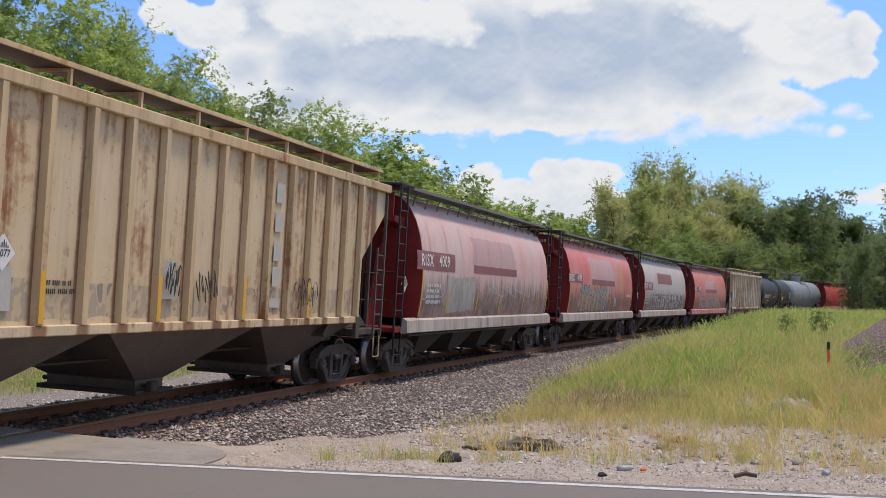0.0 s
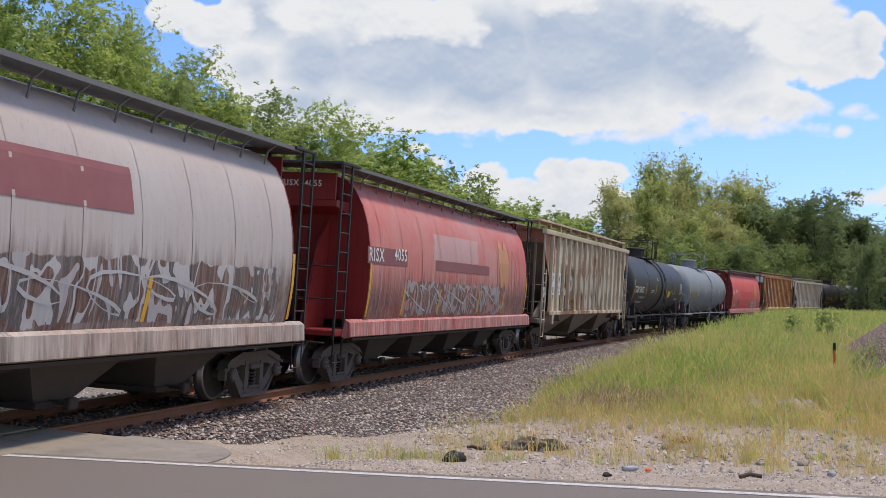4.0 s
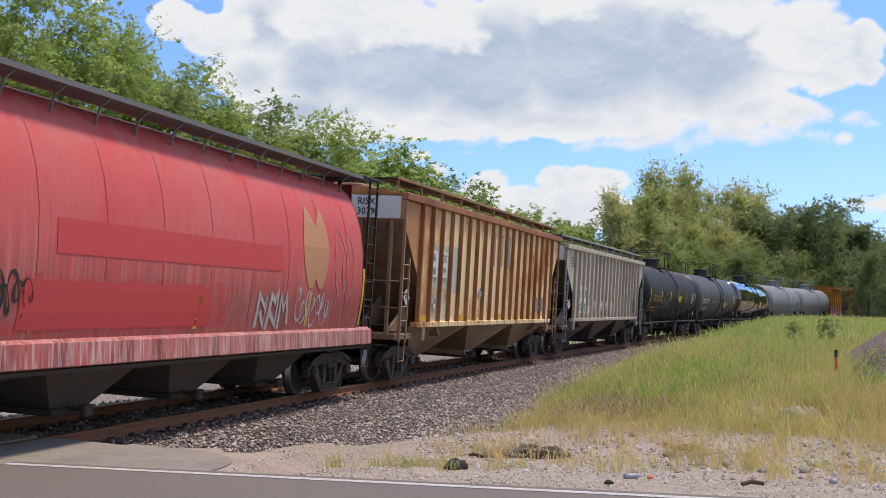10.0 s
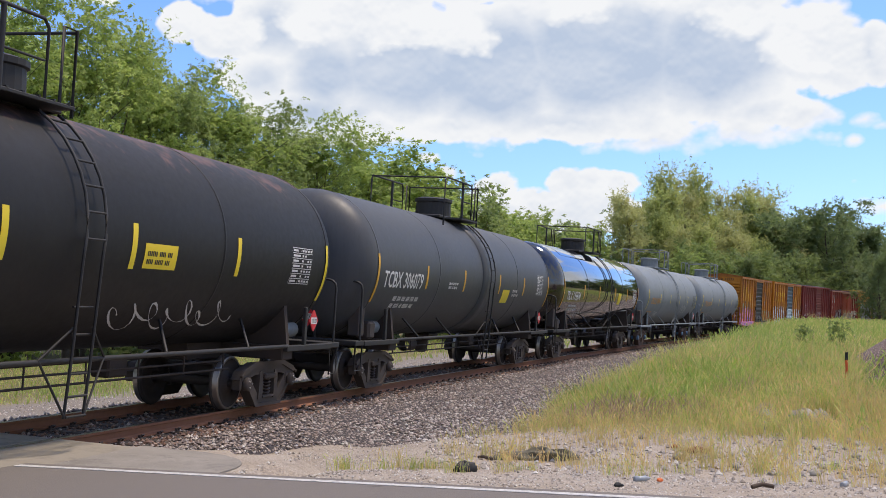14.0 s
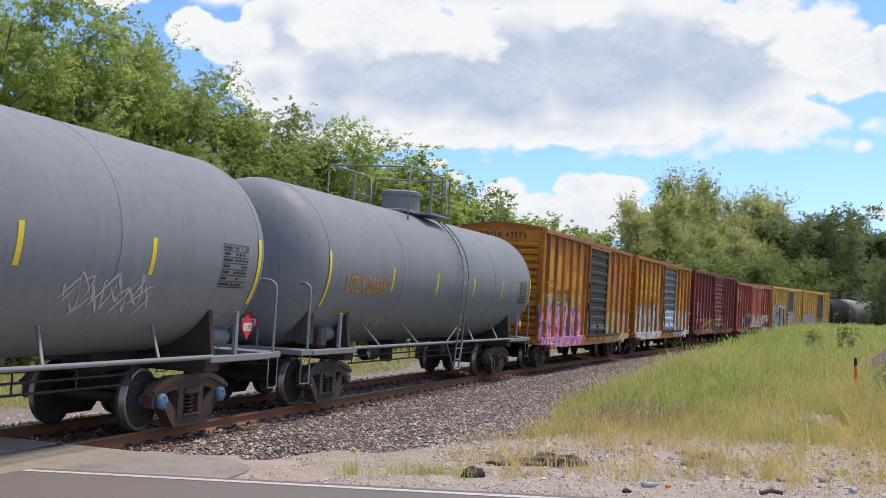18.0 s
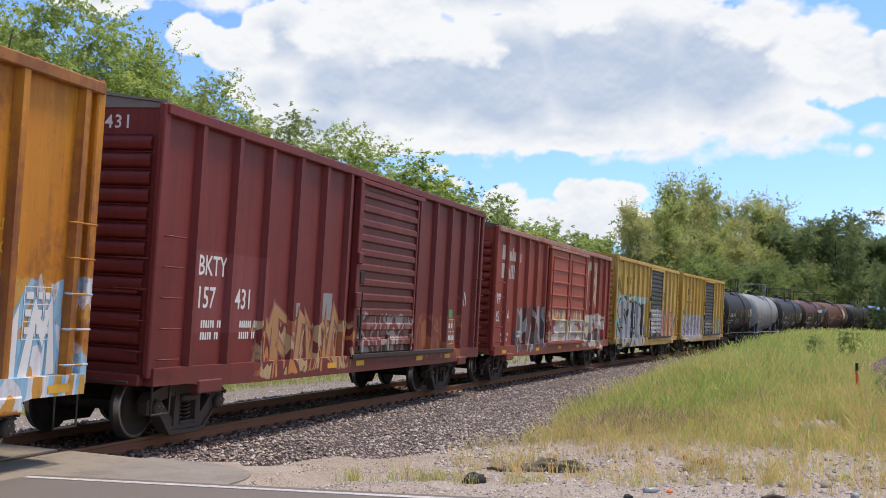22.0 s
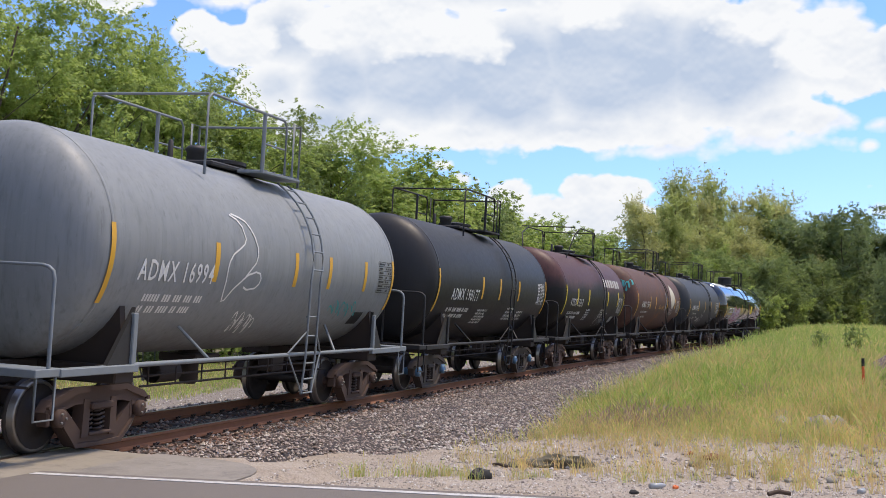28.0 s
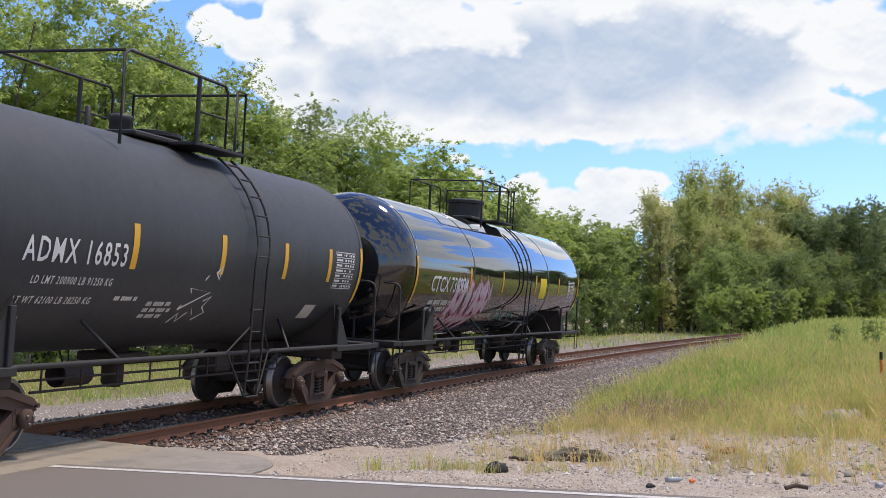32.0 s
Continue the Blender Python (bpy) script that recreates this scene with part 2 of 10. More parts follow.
    def finish(self, color, rough, bump=None, strength=0.2, metal=0.0, dist=0.02):
        self.put(color, self.b.inputs["Base Color"])
        self.put(rough, self.b.inputs["Roughness"])
        self.put(metal, self.b.inputs["Metallic"])
        if bump is not None:
            n = self.t.nodes.new("ShaderNodeBump")
            n.inputs["Strength"].default_value, n.inputs["Distance"].default_value = strength, dist
            self.put(bump, n.inputs["Height"])
            self.t.links.new(n.outputs[0], self.b.inputs["Normal"])
        return self.m


def shade(c, k):
    return tuple(min(1.0, a * k) for a in c)


RUST = (0.28, 0.100, 0.032)
RUST_DARK = (0.125, 0.045, 0.022)


def paint(name, base, fade=None, rust=0.0, streak=0.25, grime=0.0, grime_z=1.9, patches=(), tags=(), rough=0.5, band=None, top_rust=0.0, seed=0.0, metal=0.0, coat=0.0, weather=1.0, top_col=(0.10, 0.06, 0.055), top_z=4.2, end_rust=None, rib_lines=None, oxide=None, scuff=0.0):
    """Weathered vehicle paint: fading at a large scale, streaks that run down, rust blotches, road grime, plain patches and sprayed tags."""
    k = Nodes(name)
    deep_ox, lit_ox = oxide or (RUST_DARK, RUST)
    wide = k.noise(0.45, 4, 0.6, k.scaled(1, 1, 1, (seed, seed * 0.3, 0)))
    fine = k.noise(9.0, 5, 0.6)
    runs = k.noise(1.0, 4, 0.6, k.scaled(5.0, 5.0, 0.35, (seed, 0, 0)))
    col = k.mix(k.ramp(wide, [(0.32, 0.0), (0.68, 1.0)]), base, fade or shade(base, 0.78))
    if band:
        z0, z1, c = band
        z = k.xyz()[2]
        m = k.math("MULTIPLY", k.math("SUBTRACT", k.math("ADD", z, k.math("MULTIPLY", k.math("SUBTRACT", wide, 0.5), 1.2)), z0), 1.0 / (z1 - z0), True)
        col = k.mix(m, col, c)
    for x0, x1, z0, z1, c, *ragged in patches:
        col = k.mix(k.math("MULTIPLY", k.patch(x0, x1, z0, z1, ragged[0] if ragged else 0.05), 0.75 if ragged else 1.0), col, c)
    if streak:
        col = k.mix(k.math("MULTIPLY", k.ramp(runs, [(0.42, 0.0), (0.72, 1.0)]), streak), col, shade(base, 0.42))
    if grime:
        z = k.xyz()[2]
        m = k.math("MULTIPLY", k.math("SUBTRACT", k.math("ADD", grime_z, k.math("MULTIPLY", k.math("SUBTRACT", runs, 0.5), 1.8)), z), 1.7, True)
        m = k.math("MULTIPLY", m, k.ramp(k.noise(2.2, 5, 0.65), [(0.25, 0.5), (0.65, 1.0)]))
        col = k.mix(k.math("MULTIPLY", m, grime), col, (0.105, 0.052, 0.042))
    for x0, x1, z0, z1, colours, size in tags:
        vec = k.scaled(1.5, 0.6, 0.85, (x0 * 1.7, 0, z0))
        if size < 0:        # ragged blocks of paint over one another
            wob = k.t.nodes.new("ShaderNodeVectorMath")
            wob.operation = "ADD"
            k.t.links.new(k.scaled(0.75, 0.3, 1.5, (x0, 0, z0)), wob.inputs[0])
            swirl = k.t.nodes.new("ShaderNodeTexNoise")
            swirl.inputs["Scale"].default_value, swirl.inputs["Detail"].default_value = 2.2, 5
            k.t.links.new(k.co, swirl.inputs["Vector"])
            part_w = k.t.nodes.new("ShaderNodeVectorMath")
            part_w.operation = "SCALE"
            part_w.inputs["Scale"].default_value = 0.45
            k.t.links.new(swirl.outputs["Color"], part_w.inputs[0])
            k.t.links.new(part_w.outputs[0], wob.inputs[1])
            sep_c = k.t.nodes.new("ShaderNodeSeparateColor")
            k.t.links.new(k.cells(-size, "Color", wob.outputs[0]), sep_c.inputs[0])
            col = k.mix(k.patch(x0, x1, z0, z1, 0.9), col, k.ramp(sep_c.outputs[0], [(i / len(colours), c) for i, c in enumerate(colours)], True))
            continue
        n = k.noise(size, 1.6, 0.4, vec, 0.7)
        stops = [(0.30 + 0.42 * i / len(colours), c) for i, c in enumerate(colours)]
        stops[0] = (0.0, colours[0])
        col = k.mix(k.patch(x0, x1, z0, z1, 0.75), col, k.ramp(n, stops, True))
    if rust:
        blot = k.math("ADD", k.math("MULTIPLY", wide, 0.45), k.math("ADD", k.math("MULTIPLY", runs, 0.35), k.math("MULTIPLY", fine, 0.2)))
        m = k.ramp(blot, [(0.66 - 0.26 * rust, 0.0), (0.72 - 0.22 * rust, 1.0)])
        col = k.mix(k.math("MULTIPLY", m, 0.92), col, k.mix(fine, deep_ox, lit_ox))
    if top_rust:
        z = k.xyz()[2]
        m = k.math("MULTIPLY", k.math("SUBTRACT", k.math("ADD", z, k.math("MULTIPLY", k.math("SUBTRACT", k.math("ADD", k.math("MULTIPLY", k.noise(1.3, 5, 0.65), 0.5), k.math("MULTIPLY", runs, 0.5)), 0.5), 3.4)), top_z), 2.0, True)
        col = k.mix(k.math("MULTIPLY", m, top_rust), col, top_col)
    if end_rust:
        x0, x1 = end_rust
        m = k.math("DIVIDE", k.math("SUBTRACT", k.math("ADD", x1, k.math("MULTIPLY", k.math("SUBTRACT", k.math("ADD", k.math("MULTIPLY", k.noise(0.9, 5, 0.65, None, 0.6), 0.75), k.math("MULTIPLY", runs, 0.25)), 0.5), 9.0)), k.xyz()[0]), x1 - x0, True)
        col = k.mix(k.math("MULTIPLY", m, 0.85), col, k.mix(fine, deep_ox, lit_ox))
    if rib_lines:       # rust that gathers along the upright seams
        x0, pitch, strong, *narrow = rib_lines
        u = k.math("FRACT", k.math("ADD", k.math("DIVIDE", k.math("SUBTRACT", k.xyz()[0], x0), pitch), 0.5))
        d = k.math("MULTIPLY", k.math("ABSOLUTE", k.math("SUBTRACT", u, 0.5)), pitch)
        reach = k.math("ADD", 0.06, k.math("MULTIPLY", k.math("ADD", runs, k.noise(2.6, 5, 0.7)), 0.12))
        reach = k.math("MULTIPLY", reach, narrow[0] if narrow else 1.0)
        m = k.math("MULTIPLY", k.math("SUBTRACT", reach, d), 14.0, True)
        col = k.mix(k.math("MULTIPLY", m, strong), col, k.mix(fine, RUST_DARK, (0.24, 0.105, 0.045)))
    thin = k.noise(1.0, 3, 0.6, k.scaled(17.0, 17.0, 0.5, (seed, 0, 0)))
    col = k.mix(k.math("MULTIPLY", k.ramp(thin, [(0.5, 0.0), (0.72, 1.0)]), 0.32 * weather), col, shade(base, 0.5))
    if scuff:       # chalky runs washed down the lower side
        lines = k.ramp(k.noise(1.0, 2.5, 0.6, k.scaled(22.0, 22.0, 0.30, (seed * 0.7, 0, 0))), [(0.46, 0.0), (0.72, 1.0)])
        low_m = k.math("MULTIPLY", k.math("SUBTRACT", k.math("ADD", 2.75, k.math("MULTIPLY", wide, 0.9)), k.xyz()[2]), 1.1, True)
        col = k.mix(k.math("MULTIPLY", k.math("MULTIPLY", lines, low_m), scuff), col, (0.58, 0.53, 0.50))
        hi_m = k.math("MULTIPLY", k.math("SUBTRACT", k.xyz()[2], k.math("ADD", 3.0, k.math("MULTIPLY", wide, 0.8))), 1.3, True)
        col = k.mix(k.math("MULTIPLY", k.math("MULTIPLY", k.ramp(runs, [(0.40, 0.0), (0.62, 1.0)]), hi_m), scuff), col, (0.60, 0.47, 0.44))
    pale = k.ramp(k.noise(5.0, 6, 0.7), [(0.58, 0.0), (0.70, 1.0)])
    col = k.mix(k.math("MULTIPLY", pale, 0.22 * weather), col, shade(base, 1.35))
    drips = k.ramp(k.noise(1.0, 4, 0.65, k.scaled(8.0, 8.0, 0.9, (seed * 1.3, 0, 2.0))), [(0.60, 0.0), (0.70, 1.0)])
    col = k.mix(k.math("MULTIPLY", drips, 0.32 * weather * (0.4 if max(base) < 0.1 else 1.0)), col, shade(base, 0.30))
    chips = k.ramp(k.noise(15, 4, 0.7), [(0.64, 0.0), (0.69, 1.0)])
    if rust:
        col = k.mix(k.math("MULTIPLY", chips, min(0.8, 0.35 + rust * 0.5)), col, RUST_DARK)
    specks = k.ramp(k.noise(26, 3, 0.7), [(0.66, 0.0), (0.74, 1.0)])
    col = k.mix(k.math("MULTIPLY", specks, 0.35 * weather), col, shade(base, 0.45))
    rg = k.math("ADD", rough - 0.08, k.math("MULTIPLY", fine, 0.18 * weather))
    if coat:
        k.b.inputs["Coat Weight"].default_value = coat
        k.b.inputs["Coat Roughness"].default_value = 0.04
        k.b.inputs["Coat IOR"].default_value = 1.7
    k.b.inputs["Specular IOR Level"].default_value = 0.3
    return k.finish(col, rg, k.math("ADD", fine, k.math("MULTIPLY", wide, 2.0)), 0.10 * weather, metal, 0.01)


def simple(name, base, rough=0.6, var=0.3, scale=6.0, metal=0.0, bump=0.15, other=None):
    k = Nodes(name)
    n = k.noise(scale, 5, 0.6)
    n2 = k.noise(scale * 0.13, 3, 0.5)
    col = k.mix(n, base, other or shade(base, 1 - var))
    col = k.mix(k.math("MULTIPLY", n2, 0.6), col, shade(base, 1 - var * 0.8))
    return k.finish(col, k.math("ADD", rough - 0.06, k.math("MULTIPLY", n, 0.12)), n, bump, metal, 0.01)


M_BLACK = simple("black_iron", (0.022, 0.021, 0.021), 0.62, 0.35, 9)
M_UNDER = simple("grimy_underframe", (0.034, 0.027, 0.023), 0.85, 0.45, 5, other=(0.055, 0.036, 0.028))
M_TRUCK = simple("cast_steel_brown", (0.070, 0.045, 0.036), 0.85, 0.45, 9, other=(0.105, 0.062, 0.046))
M_TRUCK_D = simple("cast_steel_dark", (0.048, 0.040, 0.036), 0.8, 0.45, 9, other=(0.088, 0.064, 0.051))
M_TRUCK_DUST = simple("dusty_cast_steel", (0.135, 0.115, 0.102), 0.9, 0.45, 7, other=(0.075, 0.058, 0.050))
M_TREAD = simple("worn_wheel_tread", (0.30, 0.28, 0.26), 0.34, 0.3, 14, metal=0.9, bump=0.05)
M_WHEEL = simple("wheel_plate", (0.048, 0.036, 0.031), 0.75, 0.4, 8, other=(0.028, 0.025, 0.023))
M_DEEPRED = simple("deep_red_panel", (0.53, 0.040, 0.045), 0.6, 0.2, 3, other=(0.56, 0.075, 0.07))
M_SPRING = simple("spring_steel", (0.075, 0.052, 0.042), 0.6, 0.4, 20)
M_CAPBLUE = simple("blue_bearing_cap", (0.10, 0.22, 0.38), 0.5, 0.3, 12)
M_WHITE = simple("white_marking", (0.72, 0.72, 0.70), 0.6, 0.15, 14, bump=0.03)
M_OFFWHITE = simple("worn_white_marking", (0.55, 0.53, 0.49), 0.7, 0.4, 9, bump=0.03)
M_YELLOW = simple("yellow_reflective_strip", (0.72, 0.40, 0.035), 0.5, 0.2, 9, bump=0.03)
M_LEMON = simple("lemon_panel", (0.80, 0.62, 0.03), 0.5, 0.15, 9, bump=0.03)
M_ORANGE = simple("orange_lettering", (0.62, 0.30, 0.05), 0.6, 0.3, 12, bump=0.03)
M_INK = simple("black_lettering", (0.02, 0.02, 0.02), 0.6, 0.3, 12, bump=0.03)
M_RED = simple("red_placard", (0.62, 0.03, 0.04), 0.5, 0.15, 9, bump=0.03)
M_MAROON = simple("maroon_panel", (0.20, 0.055, 0.062), 0.6, 0.3, 3, bump=0.03, other=(0.30, 0.13, 0.13))
M_FADED = simple("faded_paint_patch", (0.47, 0.37, 0.355), 0.65, 0.25, 1.6, bump=0.03, other=(0.52, 0.30, 0.28))
M_GREYPATCH = simple("grey_paint_patch", (0.30, 0.30, 0.29), 0.65, 0.35, 4, bump=0.03)
M_GHOST = simple("faded_yellow_ghost", (0.60, 0.34, 0.030), 0.65, 0.3, 2.5, bump=0.03, other=(0.54, 0.24, 0.022))
M_SLATE = simple("worn_slate_ink", (0.10, 0.10, 0.11), 0.7, 0.4, 6, bump=0.03)
M_TEAL = simple("teal_scrawl", (0.06, 0.36, 0.36), 0.6, 0.2, 9, bump=0.02)
M_PINK = simple("pink_scrawl", (0.62, 0.16, 0.30), 0.6, 0.25, 9, bump=0.02)
M_PALEPINK = simple("pale_pink_spray", (0.66, 0.56, 0.60), 0.6, 0.25, 3, bump=0.02, other=(0.62, 0.34, 0.45))
M_SCRAWL = simple("pale_scrawl", (0.50, 0.51, 0.52), 0.6, 0.3, 9, bump=0.02)
M_TAN = simple("ochre_leaf", (0.52, 0.29, 0.13), 0.65, 0.35, 2.2, bump=0.02, other=(0.50, 0.19, 0.12))
M_LEAFLINE = simple("faint_leaf_outline", (0.56, 0.24, 0.18), 0.65, 0.3, 5, bump=0.02)
M_LIGHTBLUE = simple("pale_blue_scrawl", (0.22, 0.42, 0.56), 0.6, 0.25, 9, bump=0.02)


# ---------------------------------------------------------------- meshes
class Mesh:
    """Collects corners and faces of one mesh."""

    def __init__(self):
        self.v, self.f, self.k, self.s = [], [], [], []

    def add(self, verts, faces, slot=0, smooth=False):
        o = len(self.v)
        self.v += [tuple(q) for q in verts]
        self.f += [tuple(i + o for i in q) for q in faces]
        self.k += [slot] * len(faces)
        self.s += [smooth] * len(faces)
        return self

    def box(self, x0, x1, y0, y1, z0, z1, c=0.0, slot=0):
        """A block; c: width of its chamfered edges."""
        lo, hi = (min(x0, x1), min(y0, y1), min(z0, z1)), (max(x0, x1), max(y0, y1), max(z0, z1))
        c = min(c, *(0.35 * (b - a) for a, b in zip(lo, hi)))
        if c <= 0:
            vs = [(x, y, z) for x in (lo[0], hi[0]) for y in (lo[1], hi[1]) for z in (lo[2], hi[2])]
            return self.add(vs, [(0, 1, 3, 2), (4, 6, 7, 5), (0, 4, 5, 1), (2, 3, 7, 6), (0, 2, 6, 4), (1, 5, 7, 3)], slot)
        vs, idx = [], {}
        for sx in (0, 1):
            for sy in (0, 1):
                for sz in (0, 1):
                    for ax in range(3):
                        p = []
                        for a, sgn in enumerate((sx, sy, sz)):
                            e = (lo, hi)[sgn][a]
                            p.append(e if a == ax else e + (c if sgn == 0 else -c))
                        idx[sx, sy, sz, ax] = len(vs)
                        vs.append(p)
        fs = []
        for ax in range(3):
            b, d = (ax + 1) % 3, (ax + 2) % 3
            for sgn in (0, 1):
                q = []
                for u, w in ((0, 0), (1, 0), (1, 1), (0, 1)):
                    s3 = [0, 0, 0]
                    s3[ax], s3[b], s3[d] = sgn, u, w
                    q.append(idx[(*s3, ax)])
                fs.append(q if sgn else q[::-1])
            for u in (0, 1):
                for w in (0, 1):
                    q = []
                    for e, k in ((0, b), (1, b), (1, d), (0, d)):
                        s3 = [0, 0, 0]
                        s3[ax], s3[b], s3[d] = e, u, w
                        q.append(idx[(*s3, k)])
                    fs.append(q)
        for sx in (0, 1):
            for sy in (0, 1):
                for sz in (0, 1):
                    fs.append([idx[sx, sy, sz, a] for a in range(3)])
        return self.add(vs, fs, slot)

    def tube(self, pts, r, n=8, slot=0, caps=True):
        """A round bar through the given points."""
        pts = [Vector(p) for p in pts]
        vs, fs = [], []
        for i, p in enumerate(pts):
            a, b = pts[max(0, i - 1)], pts[min(len(pts) - 1, i + 1)]
            d = (b - a).normalized()
            u = d.cross(Vector((0, 0, 1)))
            u = u.normalized() if u.length > 0.05 else Vector((1, 0, 0))
            w = d.cross(u).normalized()
            for j in range(n):
                t = 2 * math.pi * j / n
                vs.append(p + u * (r * math.cos(t)) + w * (r * math.sin(t)))
            if i:
                for j in range(n):
                    fs.append(((i - 1) * n + j, (i - 1) * n + (j + 1) % n, i * n + (j + 1) % n, i * n + j))
        self.add(vs, fs, slot, True)
        if caps:
            m = (len(pts) - 1) * n
            self.add(vs, [tuple(range(n))[::-1], tuple(range(m, m + n))], slot)
        return self

    def extrude(self, outline, axis, a, b, slot=0, smooth=False, ends=True):
        """A flat outline drawn out along an axis (0, 1 or 2) from a to b. The outline's two numbers are the other axes in order."""
        def at(p, q):
            v = list(p)
            v.insert(axis, q)
            return v
        n = len(outline)
        vs = [at(p, a) for p in outline] + [at(p, b) for p in outline]
        self.add(vs, [(i, (i + 1) % n, n + (i + 1) % n, n + i) for i in range(n)], slot, smooth)
        if ends:
            self.add(vs, [tuple(range(n))[::-1], tuple(range(n, 2 * n))], slot)
        return self

    def turned(self, rings, axis=0, centre=(0, 0, 0), n=32, slot=0, smooth=True, slots=None):
        """A turned body: rings of (place along the axis, radius)."""
        vs = []
        for a, r in rings:
            for j in range(n):
                t = 2 * math.pi * j / n
                p = [r * math.cos(t), r * math.sin(t)]
                p.insert(axis, a)
                vs.append([p[i] + centre[i] for i in range(3)])
        for i in range(len(rings) - 1):
            fs = [(i * n + j, i * n + (j + 1) % n, (i + 1) * n + (j + 1) % n, (i + 1) * n + j) for j in range(n)]
            o = len(self.v)
            if i == 0:
                base = o
                self.v += [tuple(q) for q in vs]
            self.f += [tuple(q + base for q in f) for f in fs]
            self.k += [slots[i] if slots else slot] * n
            self.s += [smooth] * n
        return self

    def grid(self, fn, nu, nv, slot=0, smooth=True):
        """A sheet from fn(u, v), both 0 to 1."""
        vs = [fn(i / nu, j / nv) for i in range(nu + 1) for j in range(nv + 1)]
        w = nv + 1
        return self.add(vs, [(i * w + j, (i + 1) * w + j, (i + 1) * w + j + 1, i * w + j + 1) for i in range(nu) for j in range(nv)], slot, smooth)

    def data(self, name, mats):
        me = bpy.data.meshes.new(name)
        me.from_pydata(self.v, [], self.f)
        for m in mats:
            me.materials.append(m)
        me.polygons.foreach_set("use_smooth", self.s)
        me.polygons.foreach_set("material_index", self.k)
        bm = bmesh.new()
        bm.from_mesh(me)
        bmesh.ops.recalc_face_normals(bm, faces=bm.faces)
        bm.to_mesh(me)
        bm.free()
        return me


def part(name, mesh, material, parent, label=""):
    """Links a mesh as one object under a thing or a part."""
    mats = material if isinstance(material, (list, tuple)) else [material]
    ob = new(name, mesh if isinstance(mesh, bpy.types.Mesh) else mesh.data(name, mats))
    if parent is not None:
        ob.parent = parent
    if label:
        ob["label"] = label
    return ob


_glyphs = {}


def letters(text, height, spread=1.0, fat=0.018):
    """Corners and faces of a line of writing, in metres, that starts at 0, 0."""
    key = (text, height, spread, fat)
    if key not in _glyphs:
        cu = bpy.data.curves.new("writing", "FONT")
        cu.body, cu.size, cu.resolution_u, cu.space_character, cu.offset = text, height * 1.38, 2, spread, height * fat
        ob = bpy.data.objects.new("writing", cu)
        me = ob.to_mesh()
        _glyphs[key] = ([tuple(v.co) for v in me.vertices], [tuple(p.vertices) for p in me.polygons])
        ob.to_mesh_clear()
        bpy.data.objects.remove(ob)
        bpy.data.curves.remove(cu)
    return _glyphs[key]


def flat(mesh, shape, x, z, y, squeeze=1.0):
    """Lays a drawn shape on the upright near side at y."""
    vs, fs = shape
    return mesh.add([(x + a * squeeze, y - (c[0] if c else 0.0), z + b) for a, b, *c in vs], fs)


def round_side(mesh, shape, x, z, zc, r, squeeze=1.0, lift=0.005):
    """Wraps a drawn shape round the near side of a lying tank; z is the height at which it starts."""
    vs, fs = shape
    a0 = math.asin(max(-1, min(1, (z - zc) / r)))
    out = []
    for a, b, *_ in vs:
        t = a0 + b / r
        out.append((x + a * squeeze, -math.cos(t) * (r + lift), zc + math.sin(t) * (r + lift)))
    return mesh.add(out, fs)


def rect(w, h, n=1):
    """A plain upright bar, in n steps of height so that it can be wrapped."""
    return [(a, h * i / n) for i in range(n + 1) for a in (0, w)], [(2 * i, 2 * i + 1, 2 * i + 3, 2 * i + 2) for i in range(n)]


def bars(w, h, lines, seed=0):
    """Rows of small bars, in groups, for fine print that cannot be read."""
    rnd = random.Random(seed)
    vs, fs = [], []
    step = h / lines
    tall = min(step * 0.62, 0.13)
    wide = tall * 0.42
    for i in range(lines):
        x, z0 = 0.0, h - (i + 1) * step
        end = w * rnd.uniform(0.78, 1.0)
        while x < end:
            for _ in range(rnd.randint(2, 6)):
                o = len(vs)
                vs += [(x, z0), (x + wide, z0), (x + wide, z0 + tall), (x, z0 + tall)]
                fs.append((o, o + 1, o + 2, o + 3))
                x += wide * 1.5
                if x > end:
                    break
            x += wide * 1.6
    return vs, fs


def table_marks(w, h, rows_n, cols, seed=0):
    """A small stencilled table: its lines and bars in its cells."""
    rnd = random.Random(seed)
    vs, fs = [], []

    def q(x0, x1, z0, z1):
        o = len(vs)
        vs.extend([(x0, z0), (x1, z0), (x1, z1), (x0, z1)])
        fs.append((o, o + 1, o + 2, o + 3))
    for i in range(rows_n + 1):
        q(0, w, h * i / rows_n - 0.006, h * i / rows_n + 0.006)
    for x in [0] + [w * (0.45 + 0.55 * i / cols) for i in range(cols + 1)]:
        q(x - 0.006, x + 0.006, 0, h)
    for i in range(rows_n):
        z = h * (i + 0.3) / rows_n
        q(0.03, w * rnd.uniform(0.25, 0.4), z, z + h * 0.4 / rows_n)
        for c in range(cols):
            if rnd.random() < 0.8:
                x = w * (0.45 + 0.55 * (c + 0.2) / cols)
                q(x, x + w * 0.33 / cols, z, z + h * 0.4 / rows_n)
    return vs, fs


